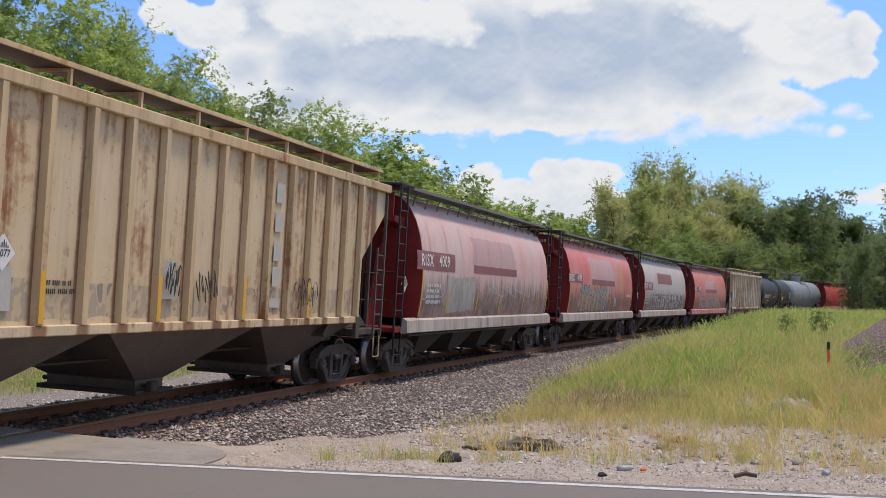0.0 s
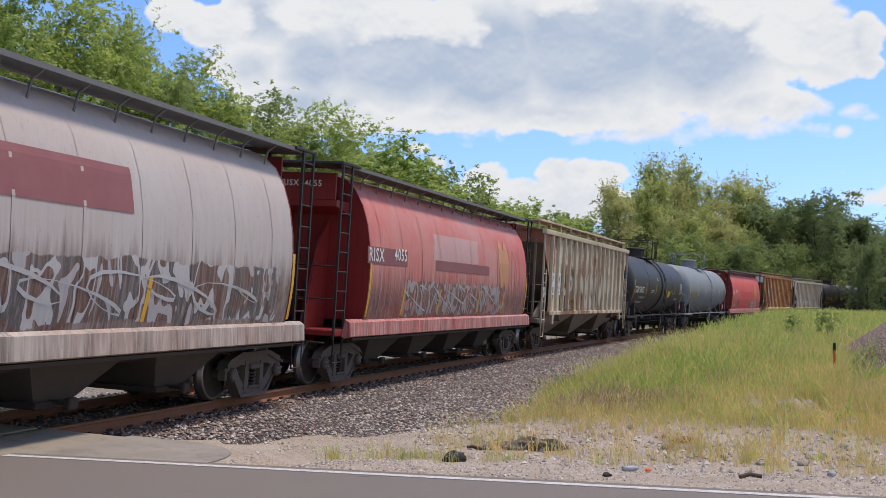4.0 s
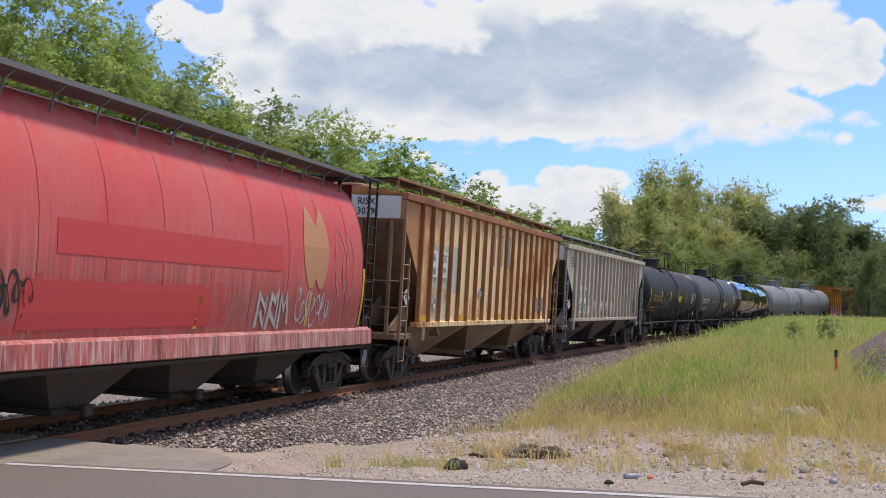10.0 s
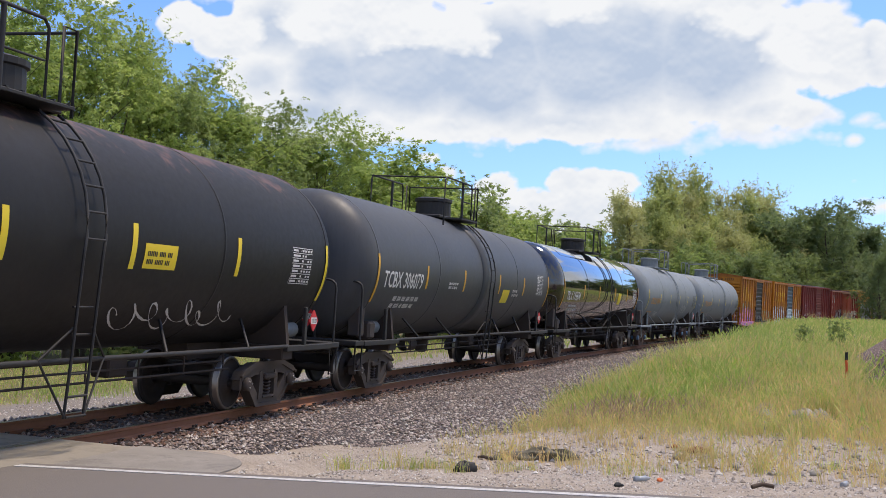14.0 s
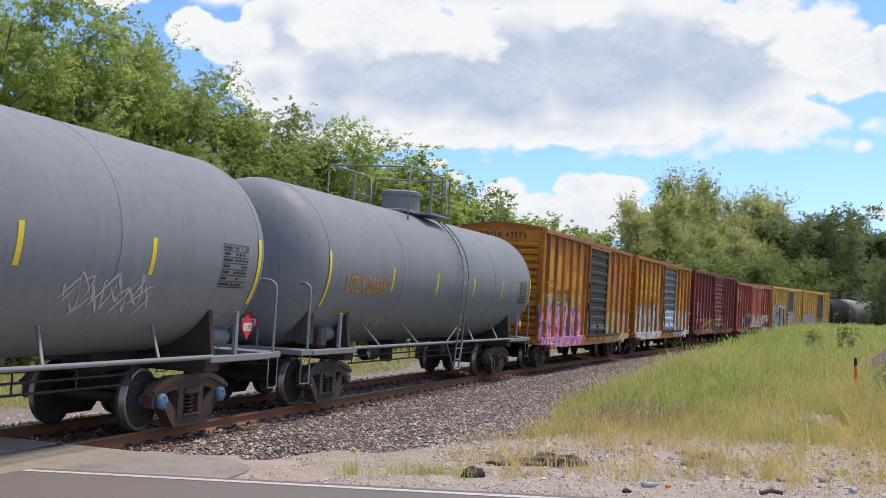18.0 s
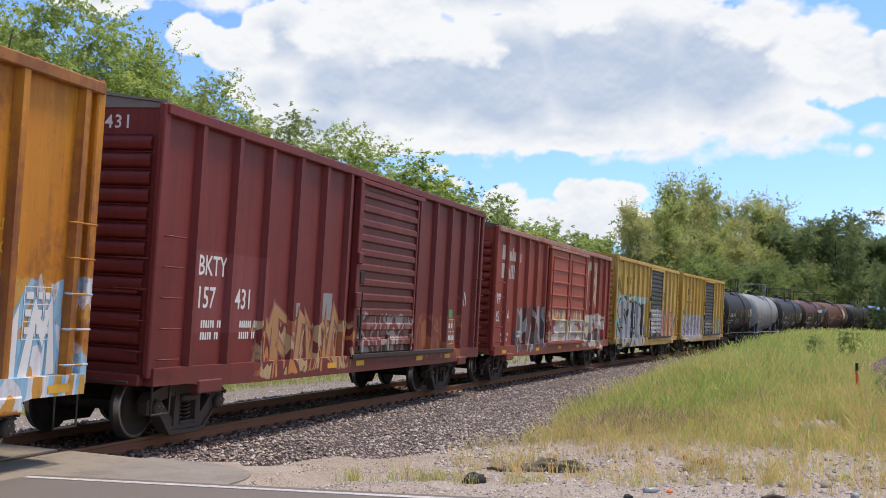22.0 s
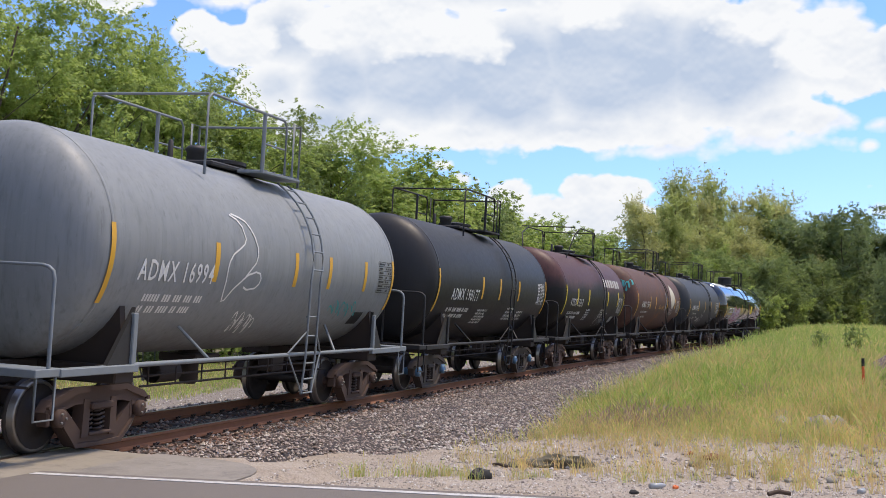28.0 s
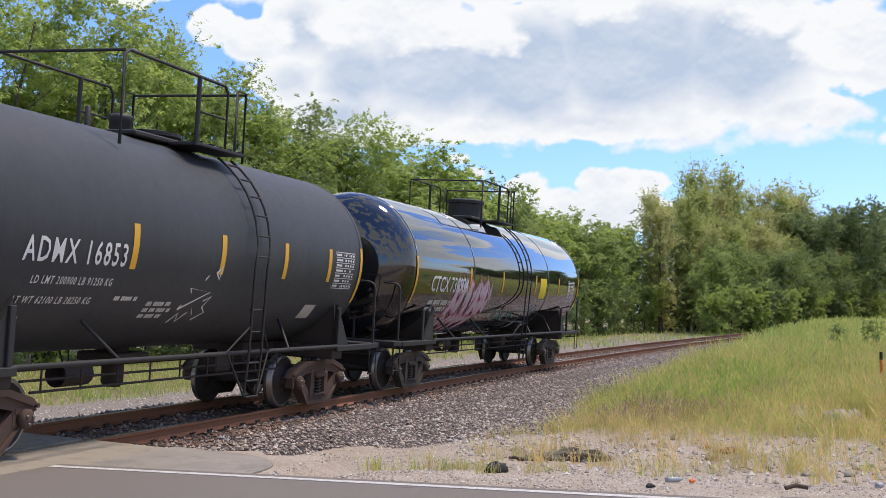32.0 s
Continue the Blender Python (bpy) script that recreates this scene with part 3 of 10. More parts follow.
def scrawl(w, h, seed, thick=0.035, loops=7):
    """A looping sprayed line that spells nothing."""
    rnd = random.Random(seed)
    pts = []
    ph = [rnd.uniform(0, 6.3) for _ in range(4)]
    for i in range(loops * 12):
        u = i / (loops * 12 - 1)
        t = u * loops * 2 * math.pi
        pts.append((u * w + 0.55 * w / loops * math.cos(t + ph[0]), h * (0.5 + 0.33 * math.sin(t) + 0.17 * math.sin(t * 0.43 + ph[1]))))
    vs, fs = [], []
    for i, (x, z) in enumerate(pts):
        a, b = pts[max(0, i - 1)], pts[min(len(pts) - 1, i + 1)]
        dx, dz = b[0] - a[0], b[1] - a[1]
        l = math.hypot(dx, dz) or 1
        k = thick * (0.7 + 0.5 * math.sin(i * 0.9 + ph[2]))
        vs += [(x - dz / l * k / 2, z + dx / l * k / 2), (x + dz / l * k / 2, z - dx / l * k / 2)]
        if i:
            fs.append((2 * i - 2, 2 * i - 1, 2 * i + 1, 2 * i))
    return vs, fs


def block_tag(w, h, count, seed, thick):
    """Crooked thick strokes that spell nothing: one ribbon for each."""
    rnd = random.Random(seed)
    out = []
    cw = w / count
    for i in range(count):
        lean = rnd.uniform(-0.15, 0.15)
        zig = [(rnd.uniform(0.02, 0.2), rnd.uniform(0.0, 0.1)), (rnd.uniform(0.05, 0.4), rnd.uniform(0.85, 1.0)), (rnd.uniform(0.5, 0.95), rnd.uniform(0.3, 0.75)), (rnd.uniform(0.7, 1.0), rnd.uniform(0.8, 1.0)), (rnd.uniform(0.75, 1.0), rnd.uniform(0.0, 0.15)), (rnd.uniform(0.2, 0.6), rnd.uniform(0.1, 0.4))]
        n = rnd.randint(3, 5)
        pts = [Vector(((i + a + lean * (b - 0.5)) * cw, b * h)) for a, b in zig[:n + 1]]
        vs, fs = [], []
        for j, q in enumerate(pts):
            d0 = (q - pts[j - 1]).normalized() if j else (pts[1] - q).normalized()
            d1 = (pts[j + 1] - q).normalized() if j < n else d0
            side = Vector((-d0.y - d1.y, d0.x + d1.x))
            side = side.normalized() if side.length > 0.05 else Vector((-d0.y, d0.x))
            k = min(1.7, 1.0 / max(0.3, abs(side.dot(Vector((-d0.y, d0.x))))))
            end = d0 * (-thick / 2 if j == 0 else thick / 2 if j == n else 0.0)
            vs += [tuple(q + end + side * k * thick / 2), tuple(q + end - side * k * thick / 2)]
            if j:
                fs.append((2 * j - 2, 2 * j - 1, 2 * j + 1, 2 * j))
        out.append(([(a, b, 0.0006 * (i % 4)) for a, b in vs], fs))
    return out


def stepped(shape, step=0.25):
    """A shape of long quads cut into short ones, so that it can be wrapped."""
    vs, fs = shape
    ov, of = [], []
    for f in fs:
        a, b, c, d = (Vector(vs[i][:2]) for i in f)
        n = max(1, int(max((d - a).length, (c - b).length) / step))
        o = len(ov)
        for i in range(n + 1):
            ov += [tuple(a.lerp(d, i / n)), tuple(b.lerp(c, i / n))]
        of += [(o + 2 * i, o + 2 * i + 1, o + 2 * i + 3, o + 2 * i + 2) for i in range(n)]
    return ov, of


def drawn_line(pts, thick):
    """A ribbon along drawn points."""
    vs, fs = [], []
    for i, (x, z) in enumerate(pts):
        a, b = pts[max(0, i - 1)], pts[min(len(pts) - 1, i + 1)]
        dx, dz = b[0] - a[0], b[1] - a[1]
        l = math.hypot(dx, dz) or 1
        vs += [(x - dz / l * thick / 2, z + dx / l * thick / 2), (x + dz / l * thick / 2, z - dx / l * thick / 2)]
        if i:
            fs.append((2 * i - 2, 2 * i - 1, 2 * i + 1, 2 * i))
    return vs, fs


def outline_shape(pts):
    """A filled outline."""
    return list(pts), [tuple(range(len(pts)))]


def words_of(text, *how):
    """Each word of a line as a shape of its own, at its place in the line."""
    ws = text.split()
    for i, w in enumerate(ws):
        vs, fs = letters(w, *how)
        ends = max(v[0] for v in letters(" ".join(ws[:i + 1]), *how)[0])
        off = ends - max(v[0] for v in vs)
        yield [(v[0] + off,) + tuple(v[1:]) for v in vs], fs


def leaf_shape(w, h, n=14):
    """A pointed leaf that leans to one side, in steps of height so that it can be wrapped."""
    vs = []
    for i in range(n + 1):
        u = i / n
        wide = math.sin(math.pi * min(1.0, 0.04 + u * 0.96) ** 0.8) * (0.62 + 0.38 * u) + 0.02
        mid = 0.10 - 0.34 * u * u + 0.22 * u
        vs += [(w * (mid - 0.5 * wide), h * u), (w * (mid + 0.5 * wide), h * u)]
    return vs, [(2 * i, 2 * i + 1, 2 * i + 3, 2 * i + 2) for i in range(n)]


def diamond(r):
    return [(0, -r), (r, 0), (0, r), (-r, 0)], [(0, 1, 2, 3)]
# ---------------------------------------------------------------- rolling stock
WHEEL_R = 0.46
WHEELBASE = 1.78


def wheelset_mesh(cap):
    m = Mesh()
    for sg in (-1, 1):
        y0 = sg * 0.655
        prof = [(0.00, 0.09), (0.00, 0.17), (0.03, 0.20), (0.045, 0.30), (0.01, 0.39), (-0.01, 0.41), (-0.012, 0.475), (0.01, 0.487), (0.03, 0.475),
                (0.042, 0.463), (0.125, WHEEL_R - 0.004), (0.138, WHEEL_R - 0.02), (0.138, 0.405), (0.11, 0.39), (0.085, 0.30), (0.075, 0.20), (0.12, 0.17), (0.13, 0.09)]
        m.turned([(y0 + sg * a, r) for a, r in prof], 1, n=22, slots=[0] * 9 + [1, 1, 1] + [0] * 5)
        m.turned([(sg * 0.78, 0.085), (sg * 1.06, 0.085), (sg * 1.06, 0.115), (sg * 1.15, 0.115), (sg * 1.17, 0.085), (sg * 1.17, 0.001)], 1, n=16, slot=2)
        for i in range(3):
            t = 2 * math.pi * i / 3
            m.turned([(sg * 1.17, 0.018), (sg * 1.19, 0.018), (sg * 1.19, 0.001)], 1, (0.06 * math.cos(t), 0, 0.06 * math.sin(t)), 6, 1)
    m.turned([(-0.68, 0.085), (-0.3, 0.078), (0.3, 0.078), (0.68, 0.085)], 1, n=14)
    return m.data("wheelset", [M_WHEEL, M_TREAD, cap])


def sideframe_mesh(mat):
    m = Mesh()
    hb = WHEELBASE / 2
    y0, y1 = -0.08, 0.08
    # top chord, tension members, columns and pedestals, each a drawn-out outline
    top = [(-hb - 0.24, 0.54), (-hb - 0.12, 0.68), (-0.56, 0.80), (0.56, 0.80), (hb + 0.12, 0.68), (hb + 0.24, 0.54), (hb + 0.08, 0.50), (0.52, 0.60), (-0.52, 0.60), (-hb - 0.08, 0.50)]
    m.extrude(top, 1, y0, y1)
    lip = [(-hb - 0.20, 0.62), (-hb - 0.10, 0.70), (-0.56, 0.82), (0.56, 0.82), (hb + 0.10, 0.70), (hb + 0.20, 0.62), (hb + 0.12, 0.60), (0.54, 0.74), (-0.54, 0.74), (-hb - 0.12, 0.60)]
    m.extrude(lip, 1, y1, y1 + 0.035)
    for sg in (-1, 1):
        m.extrude([(sg * a, b) for a, b in [(hb - 0.16, 0.58), (hb + 0.06, 0.46), (hb - 0.10, 0.34), (0.50, 0.06), (0.0, 0.06), (0.0, 0.21), (0.34, 0.23)]], 1, y0 + 0.01, y1 - 0.01)
        m.extrude([(sg * a, b) for a, b in [(hb - 0.06, 0.40), (hb - 0.12, 0.33), (0.50, 0.05), (0.0, 0.05), (0.0, 0.10), (0.46, 0.11)]], 1, y1 - 0.01, y1 + 0.03)
        m.extrude([(sg * a, b) for a, b in [(0.23, 0.17), (0.38, 0.17), (0.36, 0.66), (0.23, 0.66)]], 1, y0 + 0.01, y1 + 0.015)
        m.box(sg * (hb - 0.17), sg * (hb + 0.17), y0 - 0.02, y1 + 0.01, 0.50, 0.60, 0.02)
        for e in (-1, 1):
            m.box(sg * hb + e * 0.19, sg * hb + e * 0.12, y0, y1, 0.36, 0.58, 0.015)
        m.tube([(sg * (hb + 0.2), y1, 0.6), (sg * (hb + 0.2), y1 + 0.05, 0.6)], 0.03, 6)
    m.box(-0.24, 0.24, y1 - 0.05, y1 + 0.07, 0.52, 0.61, 0.02)
    m.box(-0.24, 0.24, y0, y1 + 0.04, 0.19, 0.23, 0.01)
    return m.data("sideframe", [mat])


def spring_mesh():
    pts = []
    for i in range(34):
        t = i / 33 * 5.0 * 2 * math.pi
        pts.append((0.055 * math.cos(t), 0.055 * math.sin(t), 0.23 + 0.29 * i / 33))
    return Mesh().tube(pts, 0.019, 4).data("spring", [M_SPRING])


def truck_parts(mat, cap):
    bol = Mesh()
    bol.box(-0.2, 0.2, -1.0, 1.0, 0.46, 0.7, 0.03)
    bol.turned([(0.68, 0.3), (0.80, 0.3), (0.80, 0.01)], 2, n=16)
    brake = Mesh()
    for sg in (-1, 1):
        brake.box(sg * 0.30, sg * 0.38, -0.9, 0.9, 0.33, 0.40, 0.01)
        for e in (-1, 1):
            brake.box(sg * 0.40, sg * 0.44, e * 0.62, e * 0.80, 0.30, 0.58, 0.01)
    brake.tube([(-0.3, 0.1, 0.42), (0.3, 0.1, 0.34)], 0.022, 6)
    return dict(side=sideframe_mesh(mat), spring=SPRING, bolster=bol.data("bolster", [mat]), brake=brake.data("brake_beam", [M_UNDER]), wheel=wheelset_mesh(cap), key=mat)


SPRING = spring_mesh()
TRUCK_BROWN = truck_parts(M_TRUCK, M_TRUCK)
TRUCK_DARK = truck_parts(M_TRUCK_D, M_TRUCK_D)
TRUCK_DUSTY = truck_parts(M_TRUCK_DUST, M_TRUCK_DUST)
TRUCK_BLUE = truck_parts(M_TRUCK_D, M_CAPBLUE)
TRUCK_RUSTBLUE = truck_parts(M_TRUCK, M_CAPBLUE)
WHEELS = []      # wheelset, its vehicle's middle, offset of the axle
CARS = []        # thing, middle at 0 m travelled, half the distance of its truck centres


def add_truck(car, x, kit, mid):
    tr = new("truck", None)
    tr.empty_display_size = 0.3
    tr.parent = car
    tr.location = (x, 0, 0)
    for sg in (-1, 1):
        ob = part("sideframe", kit["side"], None, tr)
        ob.location, ob.rotation_euler = (0, sg * 1.0, 0), (0, 0, 0 if sg > 0 else math.pi)
        for x_, y_ in ((-0.13, 0.0), (0.0, 0.05), (0.13, 0.0)):
            ob = part("spring", kit["spring"], None, tr)
            ob.location = (x_, sg * (1.0 + y_), 0)
    part("bolster", kit["bolster"], None, tr)
    part("brake_rigging", kit["brake"], None, tr)
    for a in (-WHEELBASE / 2, WHEELBASE / 2):
        w = part("wheelset", kit["wheel"], None, tr)
        w.location = (a, 0, WHEEL_R)
        WHEELS.append((w, mid, x + a))


def vehicle(name, index, half, kit, label, category, group, shift=0.0, nudge=0.0):
    """An empty vehicle on its two trucks, with couplers. index: its number in the train, from 1.
    shift: metres by which it stands back in its coupled length; nudge: place of its leading truck along it."""
    mid = (COUPLED[index - 1] + COUPLED[index]) / 2 + shift
    car = tagged(new(name, None), label, category, group)
    CARS.append((car, mid, half))
    for sg in (-1, 1):
        add_truck(car, sg * half + (nudge if sg < 0 else 0.0), kit, mid)
        e = LENGTHS[index - 1] / 2
        c = Mesh()
        c.box(sg * (e - 1.1), sg * (e - 0.25), -0.09, 0.09, 0.80, 0.98, 0.02)
        c.box(sg * (e - 0.30), sg * (e - 0.02), -0.14, 0.14, 0.76, 1.02, 0.04)
        c.tube([(sg * (e - 0.45), 0.16, 0.82), (sg * (e - 0.35), 0.2, 0.55), (sg * (e - 0.12), 0.16, 0.42), (sg * (e + 0.0), 0.1, 0.45)], 0.022, 6)
        c.tube([(sg * (e - 0.5), -0.15, 0.9), (sg * (e - 0.5), -1.35, 0.9)], 0.018, 6)
        part("coupler", c, M_UNDER, car)
    return car


def ladder(x0, x1, y, z0, z1, rungs, r=0.018, out=0.0):
    m = Mesh()
    m.box(x0 - 0.025, x0 + 0.025, y - 0.02, y + 0.02, z0, z1)
    m.box(x1 - 0.025, x1 + 0.025, y - 0.02, y + 0.02, z0, z1)
    for i in range(rungs):
        z = z0 + (z1 - z0) * (i + 0.5) / rungs
        m.tube([(x0, y, z), (x1, y, z)], r, 6)
    return m


# -- tank cars
def tank_car(index, r, zc, paint_m, kit, label, head=None, over=1.2, dome=True, words=(), words_mat=M_WHITE, strips=(), rail_mat=None, half=None, ladder_x=0.75, arch=False,
             extra=None, band=False, head_drop=0.5, strip_mat=M_YELLOW, jacket=True, platform=1.55, squeeze=0.86):
    L = LENGTHS[index - 1]
    e = L / 2
    half = half or e - 2.75
    car = vehicle("tank_car", index, half, kit, label, "tank car", "freight cars of the train", nudge=-0.2 if jacket else 0.0)
    rail_mat = rail_mat or M_BLACK
    xt = e - over
    hd = r * head_drop
    rings = []
    for i in range(13):
        a = math.pi / 2 * i / 12
        rings.append((-xt + hd - hd * math.cos(a) ** 0.9, max(0.002, r * math.sin(a) ** 0.85)))
    body = rings + [(-x, q) for x, q in rings[::-1]]
    t = Mesh().turned(body, 0, (0, 0, zc), 56)
    part("tank", t, paint_m, car)
    # jacket seams: slim raised hoops
    seams = [-xt + hd + 0.02, xt - hd - 0.02] + ([-xt / 2.3, xt / 2.3] if jacket else [])
    for x in seams:
        part("seam", Mesh().turned([(x - 0.03, r), (x - 0.028, r + 0.006), (x + 0.028, r + 0.006), (x + 0.03, r)], 0, (0, 0, zc), 56), paint_m, car)
    if band:
        part("centre_band", Mesh().turned([(ladder_x - 0.42, r - 0.01), (ladder_x - 0.40, r + 0.045), (ladder_x + 0.40, r + 0.045), (ladder_x + 0.42, r - 0.01)], 0, (0, 0, zc), 56), paint_m, car)
    # frame: stub sills, end platforms, bolsters and saddles, side pipe
    zp = 1.12
    for sg in (-1, 1):
        m = Mesh().box(sg * (half - 1.4), sg * (e - 0.55), -0.24, 0.24, 0.82, 1.12, 0.02)
        m.box(sg * (half - 0.22), sg * (half + 0.22), -1.42, 1.42, 0.86, 1.10, 0.02)
        m.extrude([(-1.42, 1.08), (1.42, 1.08), (1.30, zc - r * 0.45), (0.9, zc - r * 0.74), (0, zc - r * 0.96), (-0.9, zc - r * 0.74), (-1.30, zc - r * 0.45)], 0, sg * (half - 0.06), sg * (half + 0.06))
        part("saddle", m, M_UNDER, car)
        p = Mesh().box(sg * (e - 0.95), sg * (e - 0.45), -1.48, 1.48, zp - 0.10, zp, 0.01)
        p.box(sg * (half - 0.2), sg * (e - 0.9), -1.50, -1.36, zp - 0.11, zp - 0.01, 0.01)
        p.box(sg * (half - 0.2), sg * (e - 0.9), 1.36, 1.50, zp - 0.11, zp - 0.01, 0.01)
        part("end_platform", p, rail_mat, car)
        for y in (-1.45, 1.45):
            yi = y * 0.35
            xh = sg * (e - 0.72)
            part("hand_rail", Mesh().tube([(xh, y, zp), (xh, y, 2.16), (xh, y * 0.985, 2.25), (xh, y * 0.94, 2.30), (xh, y * 0.88, 2.32), (xh, yi, 2.32), (xh, yi * 0.9, 2.25), (xh, yi * 0.88, zp)], 0.024, 6), rail_mat, car)
            xc = sg * (half + (0.62 if jacket else -0.1))
            part("corner_post", Mesh().box(xc - 0.05, xc + 0.05, y - 0.03, y + 0.03, zp - 0.05, 1.78, 0.01), rail_mat, car)
            part("stirrup", Mesh().tube([(sg * (e - 0.5), y, zp - 0.05), (sg * (e - 0.5), y, 0.52), (sg * (e - 0.86), y, 0.52), (sg * (e - 0.86), y, zp - 0.05)], 0.018, 6), rail_mat, car)
    for y in (-1.46, 1.46):
        m = Mesh().tube([(-half + 0.1, y, zp - 0.02), (half - 0.1, y, zp - 0.02)], 0.034, 8)
        for x in ((-half * 0.75, -half * 0.36, half * 0.36, half * 0.75) if jacket else (-half * 0.53, half * 0.53)):
            m.tube([(x, y, zp), (x + (-0.30 if x < 0 else 0.30), math.copysign(r * 0.72, y), zc - r * 0.70)], 0.026, 6)
        part("side_pipe", m, rail_mat, car)
    # underside: outlet, brake pipes and levers
    m = Mesh().turned([(0.55, 0.12), (0.62, 0.16), (0.95, 0.16), (zc - r * 0.97, 0.22)], 2, (-0.35, 0, 0), 14)
    m.box(-0.75, 0.05, -0.35, 0.35, 0.93, 1.06, 0.02)
    part("outlet_valve", m, M_UNDER, car)
    m = Mesh()
    for y, z in ((-0.9, 0.72), (-0.75, 0.84), (0.7, 0.78)):
        m.tube([(-half + 1.2, y, z), (half - 1.2, y, z)], 0.018, 6)
    for i in range(9):
        x = -half + 1.4 + (2 * half - 2.8) * i / 8
        m.tube([(x, -0.9, 0.70), (x, -0.9, 0.98)], 0.014, 5)
    m.box(half * 0.35, half * 0.35 + 0.5, -0.6, -0.3, 0.7, 0.98, 0.03)
    m.turned([(-half * 0.45 - 0.3, 0.16), (-half * 0.45 + 0.3, 0.16)], 0, (0, -0.5, 0.85), 12)
    part("brake_gear", m, M_UNDER, car)
    # top: manway, platform, railing, ladder
    zt = zc + r
    m = Mesh()
    if dome:
        m.turned([(zt - 0.08, 0.50), (zt + 0.42, 0.48), (zt + 0.44, 0.52), (zt + 0.52, 0.52), (zt + 0.56, 0.4), (zt + 0.57, 0.01)], 2, (0.05, 0, 0), 22, smooth=False)
    else:
        m.turned([(zt - 0.05, 0.40), (zt + 0.10, 0.40), (zt + 0.10, 0.46), (zt + 0.16, 0.46), (zt + 0.2, 0.2), (zt + 0.2, 0.01)], 2, (0.25, 0, 0), 20, smooth=False)
        m.turned([(zt - 0.05, 0.16), (zt + 0.2, 0.16), (zt + 0.26, 0.2), (zt + 0.32, 0.14), (zt + 0.33, 0.01)], 2, (-0.55, 0, 0), 12)
        m.turned([(zt - 0.05, 0.05), (zt + 0.32, 0.04), (zt + 0.34, 0.01)], 2, (-1.2, 0.1, 0), 8)
    m.box(-1.0, 0.9, -0.55, 0.55, zt - 0.04, zt + 0.04, 0.02)
    part("manway", m, paint_m if dome and rail_mat is not M_BLACK else M_BLACK, car)
    pz = zt - 0.06
    for sg in (-1, 1):
        m = Mesh().box(ladder_x - 0.9, ladder_x + 0.55, sg * 0.55, sg * 1.05, pz, pz + 0.05, 0.01)
        for i in range(5):
            x = ladder_x - 0.8 + 0.3 * i
            m.box(x, x + 0.04, sg * 0.55, sg * 1.05, pz + 0.05, pz + 0.07)
        part("platform", m, rail_mat, car)
    q = platform
    m = Mesh()
    zr = pz + 1.0
    for sg in (-1, 1):
        y = sg * 1.02
        if arch:
            m.tube([(ladder_x - 3.1, y * 0.8, pz - 0.15), (ladder_x - 2.7, y, zr - 0.25), (ladder_x - 1.9, y, zr), (ladder_x + 0.1, y, zr), (ladder_x + 0.5, y, zr - 0.25), (ladder_x + 0.5, y, pz)], 0.024, 6)
        else:
            m.tube([(ladder_x - q - 0.9, y, pz - 0.25), (ladder_x - q - 0.9, y, zr - 0.08), (ladder_x - q - 0.8, y, zr), (ladder_x - 0.15, y, zr), (ladder_x - 0.05, y, zr - 0.1), (ladder_x - 0.05, y, pz)], 0.024, 6)
            m.tube([(ladder_x - 0.9, y, zr), (ladder_x - 0.9, y, pz)], 0.035, 6)
        m.tube([(ladder_x + 0.25, y, pz), (ladder_x + 0.25, y, zr), (ladder_x + 0.52, y, zr), (ladder_x + 0.52, y, pz - 0.1)], 0.024, 6)
        m.tube([(ladder_x - 0.9, y, pz + 0.5), (ladder_x - 0.1, y, pz + 0.5)], 0.016, 6)
    for x in (ladder_x - q - 0.9, ladder_x + 0.52):
        m.tube([(x, -1.02, zr - 0.02), (x, 1.02, zr - 0.02)], 0.022, 6)
    part("railing", m, rail_mat, car)
    for sg in (-1, 1):
        m = Mesh()
        rr = r + 0.12
        for x in (ladder_x + 0.02, ladder_x + 0.42):
            pts = [(x, sg * rr * math.cos(a), zc + rr * math.sin(a)) for a in [radians(58 - 8.5 * i) for i in range(9)]]
            m.tube(pts + [(x, sg * 1.60, zp - 0.05), (x + (-.0), sg * 1.55, 0.42)], 0.02, 6)
        for i in range(9):
            a = radians(52 - 11 * i)
            if i < 6:
                m.tube([(ladder_x + 0.02, sg * rr * math.cos(a), zc + rr * math.sin(a)), (ladder_x + 0.42, sg * rr * math.cos(a), zc + rr * math.sin(a))], 0.016, 6)
        for xa, xb_ in ((-0.45, 0.02), (0.9, 0.42)):
            m.tube([(ladder_x + xa, sg * 1.48, zp), (ladder_x + xb_, sg * 1.56, 0.44)], 0.016, 6)
            m.tube([(ladder_x + xa, sg * 1.48, zp), (ladder_x + xb_, sg * 1.60, 1.5)], 0.016, 6)
        for z in (1.75, 1.42, 0.95, 0.68, 0.44):
            m.tube([(ladder_x + 0.02, sg * 1.58, z), (ladder_x + 0.42, sg * 1.58, z)], 0.016, 6)
        part("ladder", m, rail_mat, car)
    # markings on the near side
    for x, w, zlo, hgt in strips:
        part("reflective_strip", round_side(Mesh(), rect(w, hgt, 8), x, zlo, zc, r), strip_mat, car)
    for sg in (-1, 1):      # curved strip at each head
        x = sg * (xt - hd - 0.02) - 0.05
        part("reflective_strip", round_side(Mesh(), rect(0.10, 1.05, 10), x, zc - 0.75, zc, r + 0.008), strip_mat, car)
